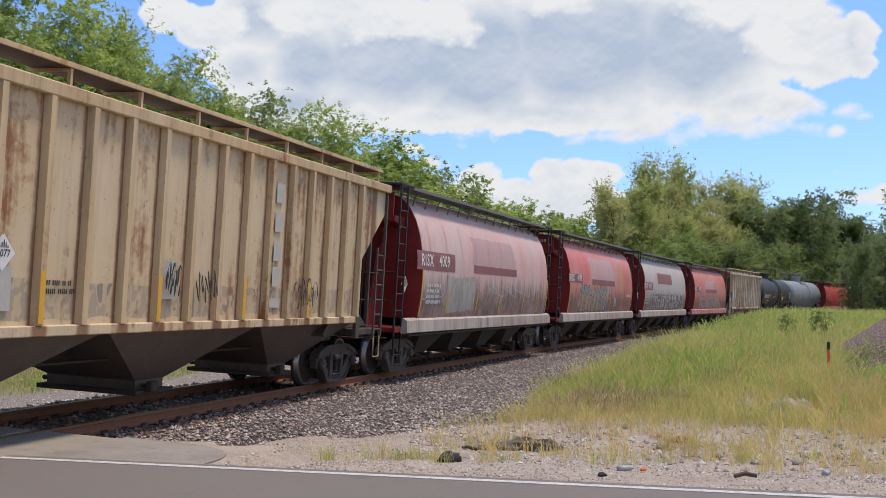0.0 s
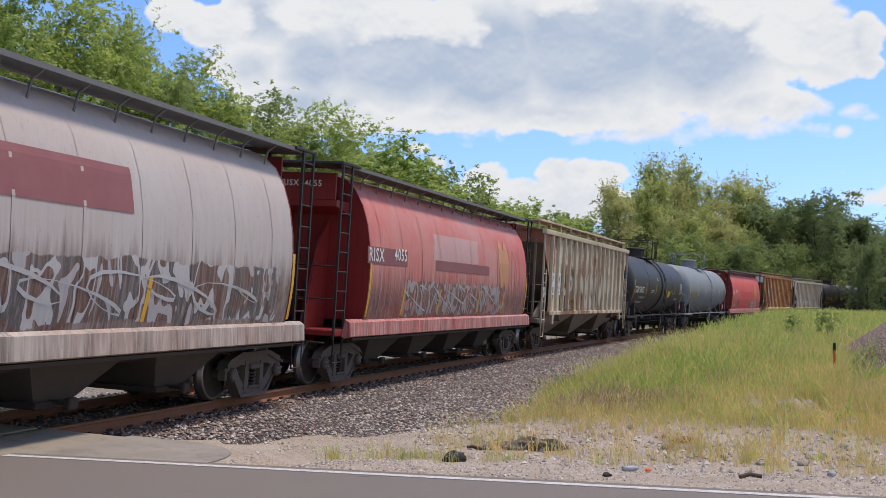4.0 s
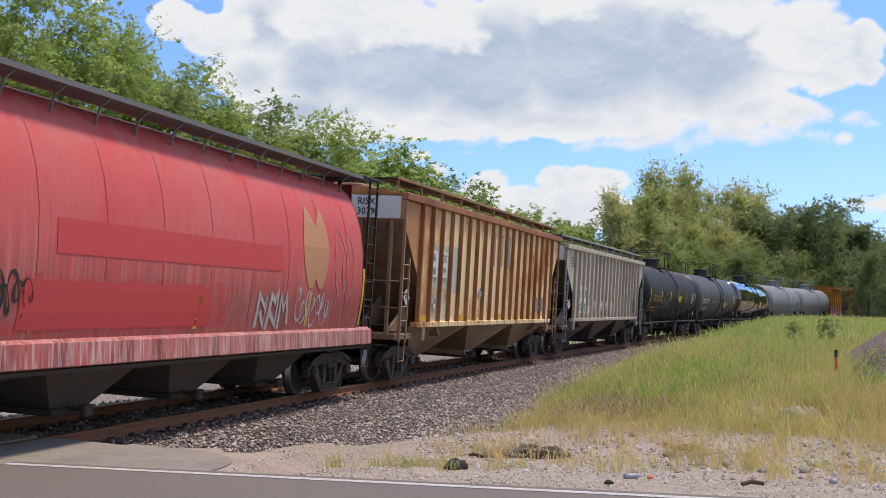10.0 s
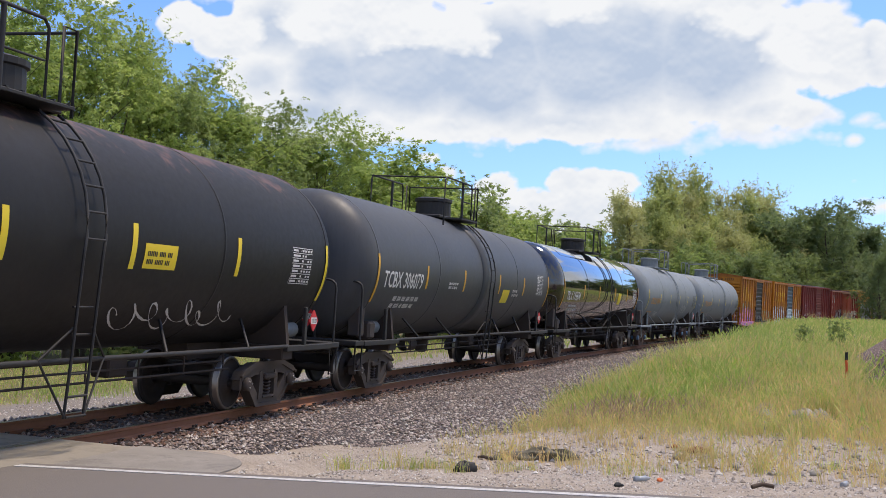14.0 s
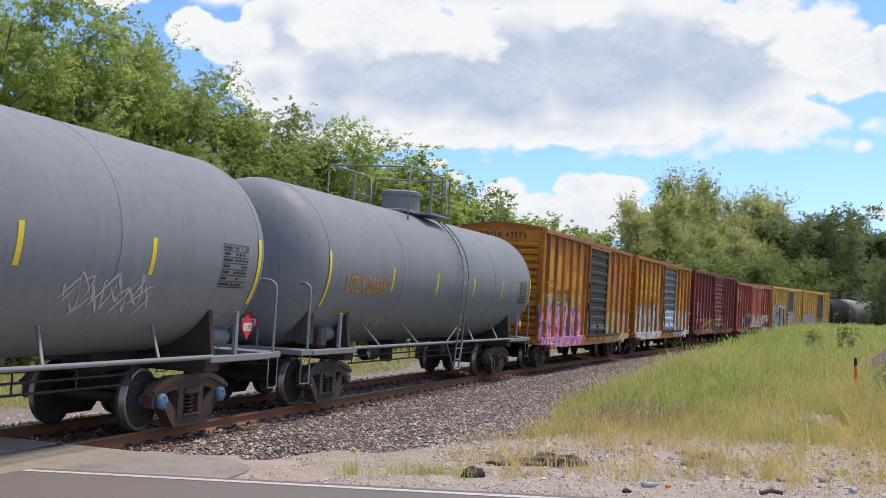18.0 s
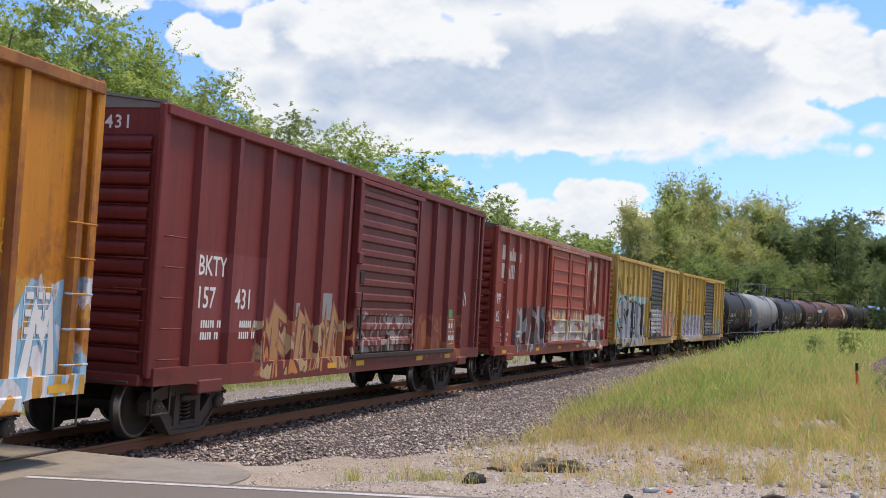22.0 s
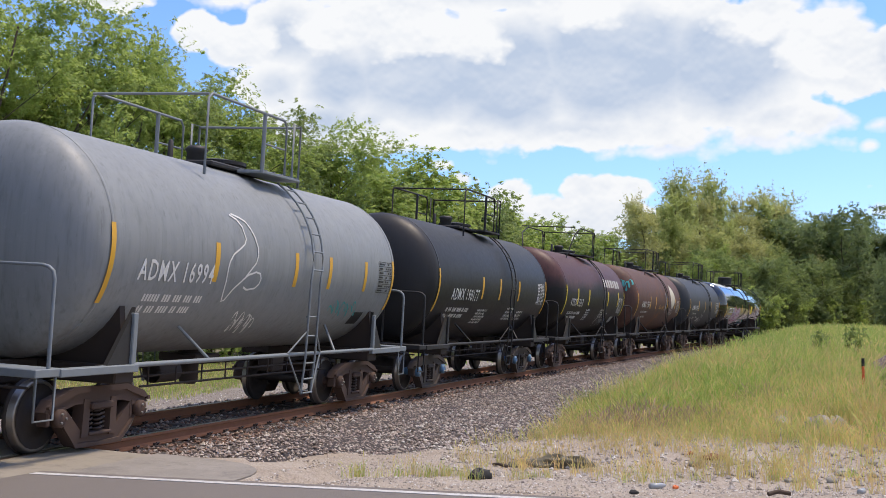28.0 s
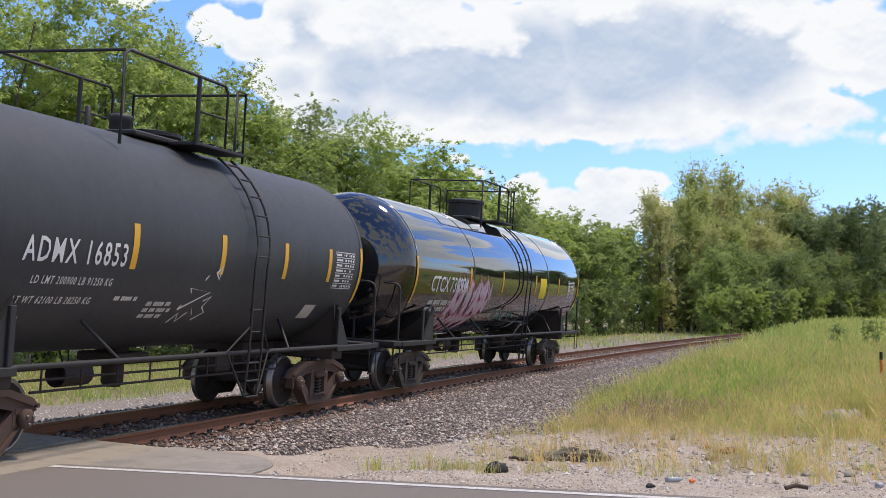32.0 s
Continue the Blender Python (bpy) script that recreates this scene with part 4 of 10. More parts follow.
    for kind, x, z, a, *more in words:
        m = Mesh()
        mat = more[-1] if more and isinstance(more[-1], bpy.types.Material) else words_mat
        if kind == "text":
            for shp in words_of(a, more[0] * (1.0 if jacket else 0.88), 1.0 if jacket else 1.22):
                part("lettering", round_side(Mesh(), shp, x, z, zc, r, squeeze * (1.0 if jacket else 1.02), 0.011), mat, car)
        elif kind == "bars":
            round_side(m, bars(a, more[0], more[1], index), x, z, zc, r, 1.0, 0.009)
            tagged(part("fine_print", m, mat, car), kind="stuff")
        elif kind == "table":
            round_side(m, table_marks(a, more[0], more[1], 4, index), x, z, zc, r, 1.0, 0.009)
            part("test_table", m, mat, car)
        elif kind == "scrawl":
            round_side(m, scrawl(a, more[0], more[1]), x, z, zc, r, 1.0, 0.009)
            part("sprayed_scrawl", m, mat, car)
        elif kind == "drawing":
            round_side(m, drawn_line(a, more[0]), x, z, zc, r, 1.0, 0.009)
            part("sprayed_drawing", m, mat, car)
        elif kind == "throw":
            h_, n_, seed, thick, line = more[:5]
            for back, front in zip(block_tag(a, h_, n_, seed, thick * 1.5), block_tag(a, h_, n_, seed, thick)):
                part("letter_outline", round_side(Mesh(), stepped(back), x, z, zc, r, 1.0, 0.008), line, car)
                part("tag_letter", round_side(Mesh(), stepped(front), x, z, zc, r, 1.0, 0.013), mat, car)
        elif kind == "panel":
            round_side(m, rect(a, more[0], 6), x, z, zc, r)
            part("panel", m, mat, car)
    if extra:
        extra(car, e, half, r, zc, xt)
    return car


def placard(car, x, y, z, red=True, size=0.19, end=False):
    """A hazard diamond on its holder, with an unreadable number as a bar."""
    m = flat(Mesh(), diamond(size), x, z, y)
    m.add([(x - size, y + 0.02, z), (x, y + 0.02, z - size), (x + size, y + 0.02, z), (x, y + 0.02, z + size)], [(0, 1, 2, 3)])
    p = part("hazard_placard", m, M_RED if red else M_WHITE, car)
    q = flat(Mesh(), letters("1170" if red else "3077", 0.085), x - 0.115, z - 0.045, y - 0.004)
    if red:
        part("backing", flat(Mesh(), rect(0.27, 0.12), x - 0.135, z - 0.06, y - 0.002), M_WHITE, p)
    part("number", q, M_INK, p)
    if not red:
        m = Mesh()
        for i in range(5):
            w = 0.09 - abs(i - 2) * 0.032
            flat(m, rect(0.017, w), x - 0.075 + 0.035 * i, z + 0.055, y - 0.004)
        part("stripes", m, M_INK, p)
    if end:      # turned to face along the line, away from the car's middle
        p.matrix_basis = Matrix.Translation((x, y, z)) @ Matrix.Rotation(-math.pi / 2, 4, "Z") @ Matrix.Translation((-x, -y, -z))
    return p


def throw_up(car, x, z, y, w, h, n, seed, thick, line, mat):
    """A sprayed tag: each stroke with its outline behind it."""
    for back, front in zip(block_tag(w, h, n, seed, thick * 1.55), block_tag(w, h, n, seed, thick)):
        part("letter_outline", flat(Mesh(), back, x, z, y), line, car)
        part("tag_letter", flat(Mesh(), front, x, z, y - 0.004), mat, car)


# -- ribbed covered hoppers
def hopper_car(index, H, paint_m, label, ribs=14, kit=None, bays=3, patches=(), words=(), under=None, half=None, rail_mat=None, rib_m=None, strips=(), sill=1.40, posts=11, end_text=None, inset=1.65, slim=1.0, drop=0.62):
    L = LENGTHS[index - 1]
    e = L / 2
    xb = e - 0.67
    half = half or e - 2.05
    kit = kit or TRUCK_DARK
    under = under or paint_m
    rail_mat = rail_mat or paint_m
    car = vehicle("covered_hopper", index, half, kit, label, "hopper car", "freight cars of the train")
    xr = xb - inset         # outermost full-height rib
    for sg in (-1, 1):
        y = sg * 1.50
        side = [(-xb, H - 0.16), (-xb, H - drop), (-xr, H - drop - 1.28), (-xr, sill), (xr, sill), (xr, H - drop - 1.28), (xb, H - drop), (xb, H - 0.16)]
        part("side_wall", Mesh().extrude(side, 1, y, y - sg * 0.02), paint_m, car)
        part("top_chord", Mesh().box(-xb - 0.05, xb + 0.05, sg * 1.44, sg * 1.60, H - 0.17, H, 0.015), rib_m or paint_m, car)
        part("side_sill", Mesh().box(-xr - 0.1, xr + 0.1, sg * 1.40, sg * 1.585, sill - 0.10, sill + 0.03, 0.012), paint_m, car)
        for i in range(ribs):
            x = -xr + 2 * xr * i / (ribs - 1)
            m = Mesh().extrude([(x - 0.075 * slim, sg * 1.50), (x - 0.055 * slim, sg * 1.595), (x + 0.055 * slim, sg * 1.595), (x + 0.075 * slim, sg * 1.50)], 2, sill + 0.03, H - 0.17)
            part("rib", m, rib_m or paint_m, car)
    # ends: upper end wall, slope sheet, posts, ladders and platform
    for sg in (-1, 1):
        m = Mesh().box(sg * (xb - 0.02), sg * xb, -1.49, 1.49, H - drop, H - 0.02)
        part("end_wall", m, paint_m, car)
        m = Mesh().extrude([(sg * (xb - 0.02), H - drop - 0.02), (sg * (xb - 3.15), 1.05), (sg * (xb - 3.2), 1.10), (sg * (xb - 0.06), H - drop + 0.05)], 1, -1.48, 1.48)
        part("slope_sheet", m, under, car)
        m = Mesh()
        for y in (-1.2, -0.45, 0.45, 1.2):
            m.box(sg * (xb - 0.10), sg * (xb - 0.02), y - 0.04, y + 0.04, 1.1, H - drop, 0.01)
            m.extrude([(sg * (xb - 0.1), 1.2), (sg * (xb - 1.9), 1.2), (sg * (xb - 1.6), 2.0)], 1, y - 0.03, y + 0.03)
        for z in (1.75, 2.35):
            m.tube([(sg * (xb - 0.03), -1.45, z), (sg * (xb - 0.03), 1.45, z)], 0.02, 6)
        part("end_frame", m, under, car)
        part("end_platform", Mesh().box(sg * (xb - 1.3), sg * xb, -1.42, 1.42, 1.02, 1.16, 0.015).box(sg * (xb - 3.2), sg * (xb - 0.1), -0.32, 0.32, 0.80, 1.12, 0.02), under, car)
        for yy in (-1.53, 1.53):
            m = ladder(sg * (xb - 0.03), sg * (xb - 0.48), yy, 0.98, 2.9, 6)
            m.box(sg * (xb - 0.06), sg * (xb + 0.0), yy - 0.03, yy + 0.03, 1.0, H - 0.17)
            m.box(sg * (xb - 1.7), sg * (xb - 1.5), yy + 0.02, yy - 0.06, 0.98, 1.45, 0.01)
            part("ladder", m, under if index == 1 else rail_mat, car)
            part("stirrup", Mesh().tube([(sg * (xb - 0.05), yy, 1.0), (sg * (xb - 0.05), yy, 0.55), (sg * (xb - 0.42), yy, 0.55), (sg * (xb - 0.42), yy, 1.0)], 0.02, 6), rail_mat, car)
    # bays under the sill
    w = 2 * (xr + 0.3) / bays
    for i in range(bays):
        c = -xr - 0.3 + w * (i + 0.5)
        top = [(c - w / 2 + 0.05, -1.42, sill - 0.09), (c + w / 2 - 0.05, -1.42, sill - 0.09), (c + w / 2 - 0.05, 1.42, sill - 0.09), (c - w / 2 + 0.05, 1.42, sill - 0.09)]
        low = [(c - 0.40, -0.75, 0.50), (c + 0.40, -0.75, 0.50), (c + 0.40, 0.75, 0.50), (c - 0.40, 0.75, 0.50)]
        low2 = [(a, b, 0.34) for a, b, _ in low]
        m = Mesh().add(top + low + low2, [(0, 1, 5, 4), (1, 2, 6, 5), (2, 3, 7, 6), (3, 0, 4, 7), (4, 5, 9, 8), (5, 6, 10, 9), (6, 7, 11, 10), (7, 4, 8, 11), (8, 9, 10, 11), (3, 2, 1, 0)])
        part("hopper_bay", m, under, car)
        g = Mesh().box(c - 0.52, c + 0.52, -0.85, 0.85, 0.29, 0.36, 0.01)
        g.tube([(c - 0.2, -0.95, 0.42), (c - 0.2, 0.95, 0.42)], 0.035, 8)
        g.box(c - 0.3, c - 0.1, -0.98, -0.86, 0.34, 0.5, 0.02)
        part("outlet_gate", g, M_UNDER, car)
    part("centre_sill", Mesh().box(-xb, xb, -0.25, 0.25, 0.86, 1.15, 0.02).tube([(-xb + 2, -0.8, 0.86), (xb - 2, -0.8, 0.86)], 0.02, 6), M_UNDER, car)
    # roof, hatches and running boards
    prof = [(-1.5, H - 0.06), (-1.0, H + 0.06), (-0.4, H + 0.11), (0.4, H + 0.11), (1.0, H + 0.06), (1.5, H - 0.06), (1.5, H - 0.10), (-1.5, H - 0.10)]
    part("roof", Mesh().extrude(prof, 0, -xb, xb), paint_m, car)
    for i in range(4):
        c = -xb * 0.75 + xb * 0.5 * i
        part("roof_hatch", Mesh().box(c - xb * 0.23, c + xb * 0.23, -0.36, 0.36, H + 0.09, H + 0.2, 0.03), under, car)
    for sg in (-1, 1):
        m = Mesh()
        m.extrude([(sg * 0.76, H + 0.285), (sg * 1.325, H + 0.285), (sg * 1.325, H + 0.34), (sg * 1.30, H + 0.34), (sg * 1.30, H + 0.315), (sg * 0.76, H + 0.315)], 0, -xb - 0.1, xb + 0.1)
        part("running_board", m, rail_mat if index == 6 else M_UNDER if index > 6 else under, car)
        part("board_edge", Mesh().box(-xb - 0.1, xb + 0.1, sg * 1.328, sg * 1.352, H + 0.285, H + 0.35, 0.006), rail_mat, car)
        for i in range(posts):
            x = -xb + 0.05 + (2 * xb - 0.1) * i / (posts - 1)
            part("board_bracket", Mesh().box(x - 0.025, x + 0.025, sg * 1.27, sg * 1.32, H - 0.03, H + 0.28).box(x - 0.02, x + 0.02, sg * 0.7, sg * 1.3, H + 0.24, H + 0.28), rail_mat, car)
    for x, z, w_, h_, mat in patches:
        part("painted_patch", flat(Mesh(), rect(w_, h_), x, z, -1.524), mat, car)
    for x, w_ in strips:
        if w_ < 0.3:        # on the face of the nearest rib
            x = -xr + 2 * xr * round((x + xr) * (ribs - 1) / (2 * xr)) / (ribs - 1)
            part("reflective_strip", flat(Mesh(), rect(0.1 * slim, 0.62), x - 0.05 * slim, sill + 0.05, -1.599), M_YELLOW, car)
        else:
            part("reflective_strip", flat(Mesh(), rect(w_, 0.15), x, sill + 0.05, -1.526), M_YELLOW, car)
    for kind, x, z, a, *more in words:
        mat = more[-1] if more and isinstance(more[-1], bpy.types.Material) else M_INK
        m = Mesh()
        if kind == "text":
            for shp in words_of(a, more[0]):
                part("lettering", flat(Mesh(), shp, x, z, -1.530, 0.95), mat, car)
        elif kind == "bars":
            tagged(part("fine_print", flat(m, bars(a, more[0], more[1], index), x, z, -1.530), mat, car), kind="stuff")
        elif kind == "scrawl":
            part("sprayed_scrawl", flat(m, scrawl(a, more[0], more[1]), x, z, -1.60), mat, car)
        elif kind == "panel":
            part("panel", flat(m, rect(a, more[0]), x, z, -1.528), mat, car)
        elif kind == "table":
            part("test_table", flat(m, table_marks(a, more[0], more[1], 3, index), x, z, -1.530), mat, car)
        elif kind == "diamond":
            placard(car, x, -1.532, z, False, a)
        elif kind == "throw":
            throw_up(car, x, z, -1.525, a, *more[:5], mat)
    if end_text:
        m = Mesh()
        for j, tx in enumerate(end_text):
            vs, fs = letters(tx, 0.16)
            m.add([(-xb - 0.008, -0.35 - a, H - 0.30 - 0.23 * j + b) for a, b, *_ in vs], fs)
        part("end_lettering", m, M_INK, car)
        part("end_panel", Mesh().add([(-xb - 0.003, 0.2, H - drop + 0.02), (-xb - 0.003, -1.42, H - drop + 0.02), (-xb - 0.003, -1.42, H - 0.09), (-xb - 0.003, 0.2, H - 0.09)], [(0, 1, 2, 3)]), M_WHITE, car)
    return car


# dusty sheet, its colour darkened to carry the shade under the car
M_DUSTY_SHADED = simple("dusty_shaded_bay_sheet", (0.085, 0.070, 0.062), 0.9, 0.4, 3, other=(0.05, 0.04, 0.036))
M_WALK = simple("galvanised_grating", (0.20, 0.205, 0.21), 0.75, 0.4, 20, bump=0.4)


# -- round-sided covered hoppers
def round_hopper(index, paint_m, end_m, sill_m, label, words=(), kit=None, leaf=None, strip_xs=(), number=""):
    L = LENGTHS[index - 1]
    e = L / 2
    xp = e - 0.75           # end of the roof walkway
    xb = e - 2.05           # end of the round body
    half = e - 2.05
    back = -0.18
    xf = xb - back          # far end of the shell
    car = vehicle("round_sided_hopper", index, half, kit or TRUCK_DUSTY, label, "hopper car", "freight cars of the train", shift=back)
    half_prof = [(0.0, 4.36), (0.66, 4.34), (0.95, 4.24), (1.18, 4.04), (1.37, 3.72), (1.505, 3.33), (1.588, 2.87), (1.61, 2.4), (1.605, 2.0), (1.57, 1.65), (1.52, 1.32)]
    prof = [(-y, z) for y, z in half_prof[::-1]] + half_prof[1:]
    m = Mesh()
    n = len(prof)
    xs = [-xb, -xb + 0.015, xf - 0.015, xf]
    vs = [(x, y, z) for x in xs for y, z in prof]
    m.add(vs, [(i * n + j, i * n + j + 1, (i + 1) * n + j + 1, (i + 1) * n + j) for i in range(3) for j in range(n - 1)], 0, True)
    part("shell", m, paint_m, car)
    for i in range(10):      # weld hoops
        x = -xb + 2 * xb * (i + 0.5) / 10
        m = Mesh()
        off = 0.004
        m.add([(xx, y * (1 + off), z) for xx in (x - 0.03, x + 0.03) for y, z in prof], [(j, j + 1, n + j + 1, n + j) for j in range(n - 1)], 0, True)
        part("weld_seam", m, paint_m, car)
    for sg in (-1, 1):
        m = Mesh().extrude(prof, 0, -xb + 0.05 if sg < 0 else xf - 0.05, -xb - 0.002 if sg < 0 else xf + 0.002)
        part("bulkhead", m, end_m, car)
        part("end_hood", Mesh().extrude([(sg * (xb - 0.02), 3.75), (sg * (xb + 0.75), 3.75), (sg * (xb + 0.75), 3.62), (sg * (xb + 0.02), 3.5)], 1, -1.1, 1.1), end_m, car)
        part("centre_web", Mesh().extrude([(sg * xb, 1.3), (sg * (xb + 1.15), 1.3), (sg * (xb + 0.78), 3.6), (sg * (xb + 0.70), 3.6)], 1, -0.06, 0.0), end_m, car)
        for y in (-0.62, 0.62):
            part("gusset", Mesh().extrude([(sg * xb, 1.15), (sg * (xb + 1.1), 1.15), (sg * (xb + 1.05), 1.3), (sg * (xb + 0.45), 2.9), (sg * xb, 3.4)], 1, y - 0.03, y + 0.03), end_m, car)
        part("end_board", Mesh().box(sg * (xb + 0.68), sg * (xb + 0.74), -1.05, 1.05, 3.76, 4.3), end_m, car)
        part("end_platform", Mesh().box(sg * (xb - 0.2), sg * (e - 0.78), -1.45, 1.45, 1.02, 1.14, 0.015).box(sg * (xb - 0.8), sg * (e - 0.6), -0.3, 0.3, 0.8, 1.1, 0.02), end_m, car)
        for yy in (-1.42, 1.42):
            m = ladder(sg * (xp - 0.02), sg * (xp - 0.50), yy, 0.95, 4.42, 9)
            part("ladder", m, M_BLACK, car)
            part("stirrup", Mesh().tube([(sg * (xp - 0.03), yy, 0.97), (sg * (xp - 0.03), yy, 0.5), (sg * (xp - 0.48), yy, 0.5), (sg * (xp - 0.48), yy, 0.97)], 0.02, 6), M_BLACK, car)
        m = Mesh()
        for yy in (-0.55, 0.55):
            m.box(sg * (xp - 0.06), sg * xp, yy - 0.03, yy + 0.03, 1.1, 4.42)
        for z in (1.75, 2.4):
            m.tube([(sg * (xp - 0.02), -1.42, z), (sg * (xp - 0.02), 1.42, z)], 0.018, 6)
        m.box(sg * (xp - 0.9), sg * (xp + 0.05), -1.45, 1.45, 4.42, 4.48, 0.01)
        part("end_gantry", m, M_BLACK, car)
    for sg in (-1, 1):
        m = Mesh().extrude([(sg * 1.50, 1.36), (sg * 1.60, 1.30), (sg * 1.62, 1.02), (sg * 1.50, 0.98), (sg * 1.44, 1.02)], 0, -xp + 0.4, xp - 0.4)
        part("side_sill", m, sill_m, car)
        part("lower_rail", Mesh().box(-xb - 0.6, xb + 0.6, sg * 1.40, sg * 1.56, 0.93, 0.98), M_UNDER, car)
        m = Mesh()
        m.extrude([(sg * 0.70, 4.42), (sg * 1.38, 4.42), (sg * 1.38, 4.39), (sg * 1.41, 4.39), (sg * 1.41, 4.46), (sg * 1.38, 4.46), (sg * 1.38, 4.44), (sg * 0.70, 4.44)], 0, -xp, xp)
        part("running_board", m, M_WALK, car)
        for i in range(15):
            x = -xb + 0.3 + (2 * xb - 0.6) * i / 14
            part("board_bracket", Mesh().tube([(x, sg * 1.16, 4.03), (x, sg * 1.22, 4.28), (x, sg * 1.38, 4.40)], 0.018, 6), M_WALK, car)
    part("roof_trough", Mesh().box(-xb + 0.4, xb - 0.4, -0.35, 0.35, 4.30, 4.42, 0.03), M_BLACK, car)
    # four bays under the sill
    w = 2 * xb * 0.86 / 4
    for i in range(4):
        c = -2 * w + w * (i + 0.5)
        top = [(c - w / 2 + 0.03, -1.38, 1.25), (c + w / 2 - 0.03, -1.38, 1.25), (c + w / 2 - 0.03, 1.38, 1.25), (c - w / 2 + 0.03, 1.38, 1.25)]
        low = [(c - 0.42, -0.8, 0.36), (c + 0.42, -0.8, 0.36), (c + 0.42, 0.8, 0.36), (c - 0.42, 0.8, 0.36)]
        m = Mesh().add(top + low, [(0, 1, 5, 4), (1, 2, 6, 5), (2, 3, 7, 6), (3, 0, 4, 7), (4, 5, 6, 7), (3, 2, 1, 0)])
        part("hopper_bay", m, M_DUSTY_SHADED, car)
        g = Mesh().box(c - 0.48, c + 0.48, -0.88, 0.88, 0.28, 0.37, 0.015)
        g.tube([(c - 0.1, -1.15, 0.36), (c - 0.1, 1.15, 0.36)], 0.03, 8)
        g.box(c - 0.2, c, -1.18, -1.08, 0.28, 0.44, 0.02)
        part("outlet_gate", g, M_UNDER, car)
    part("centre_sill", Mesh().box(-xb, xb, -0.25, 0.25, 0.82, 1.1, 0.02).tube([(-xb, -0.9, 0.82), (xb, -0.9, 0.82)], 0.02, 6), M_UNDER, car)

    def on_side(shape, x, z, proud=0.0):
        vs, fs = shape
        out = []
        for a, b, *_ in vs:
            zz = z + b
            yy = np.interp(zz, [q[1] for q in half_prof[::-1]], [q[0] for q in half_prof[::-1]])
            out.append((x + a + (0.0 if x < -xb + 0.2 else 0.12), -float(yy) - 0.007 - proud, zz))
        return Mesh().add(out, fs)
    for x in strip_xs:
        vs, fs = rect(0.10, 0.62, 4)
        part("reflective_strip", on_side(([(a + b * 0.12, b) for a, b in vs], fs), x, 1.42), M_YELLOW, car)
    for x in (-xb + 0.03, xf - 0.13):
        part("reflective_strip", on_side(rect(0.10, 1.15, 8), x, 1.40), M_YELLOW, car)
    for kind, x, z, a, *more in words:
        mat = more[-1] if more and isinstance(more[-1], bpy.types.Material) else M_WHITE
        if kind == "text":
            part("lettering", on_side(letters(a, more[0], 1.15), x, z, 0.008), mat, car)
        elif kind == "bars":
            tagged(part("fine_print", on_side(bars(a, more[0], more[1], index), x, z, 0.006), mat, car), kind="stuff")
        elif kind == "scrawl":
            part("sprayed_scrawl", on_side(scrawl(a, more[0], more[1], more[2] if len(more) > 3 else 0.04), x, z), mat, car)
        elif kind == "panel":
            vs, fs = rect(a, more[0], 6)
            part("panel", on_side((vs, fs), x, z), mat, car)
        elif kind == "leaf":      # two pale leaves side by side, and two more in outline
            for n_, (dx, flip) in enumerate(((-0.33, 1), (0.33, -1))):
                vs, fs = leaf_shape(0.98, a)
                part("painted_leaf", on_side(([(q[0] * flip + dx, q[1]) for q in vs], fs), x, z, 0.002 + 0.002 * n_), mat, car)
            for dx, flip, tall in ((1.15, 1, 0.9), (1.75, -1, 0.82)):
                vs, fs = leaf_shape(0.8, a * tall)
                rim_pts = vs[0::2] + vs[1::2][::-1]
                part("leaf_outline", on_side(drawn_line([(q[0] * flip + dx, q[1]) for q in rim_pts], 0.035), x, z - 0.15, 0.002), M_LEAFLINE, car)
        elif kind == "throw":
            h_, n_, seed, thick, line = more[:5]
            for back, front in zip(block_tag(a, h_, n_, seed, thick * 1.28), block_tag(a, h_, n_, seed, thick)):
                part("letter_outline", on_side(stepped(back), x, z, 0.003), line, car)
                part("tag_letter", on_side(stepped(front), x, z, 0.007), mat, car)
        elif kind == "cloud":
            rc = random.Random(int(x * 10))
            pts = [(a / 2 + a / 2 * math.cos(t) * rc.uniform(0.8, 1.1), more[0] / 2 + more[0] / 2 * math.sin(t) * rc.uniform(0.75, 1.15)) for t in [6.283 * i / 26 for i in range(26)]]
            mid_ = (a / 2, more[0] / 2)
            ring = [((q[0] + mid_[0]) / 2, (q[1] + mid_[1]) / 2) for q in pts]
            m = on_side((pts + ring + [mid_], [(i, (i + 1) % 26, 26 + (i + 1) % 26, 26 + i) for i in range(26)] + [(26 + i, 26 + (i + 1) % 26, 52) for i in range(26)]), x, z, 0.001)
            part("sprayed_patch", m, mat, car)
    placard(car, -xb + 0.02 - 0.35, -1.30, 2.15, False, 0.20) if index in (2, 4) else None
    if number:
        m = Mesh()
        vs, fs = letters(number, 0.13, 1.1)
        m.add([(-xb - 0.757, 0.15 - a, 4.02 + b) for a, b, *_ in vs], fs)
        part("end_lettering", m, M_WHITE, car)
    return car


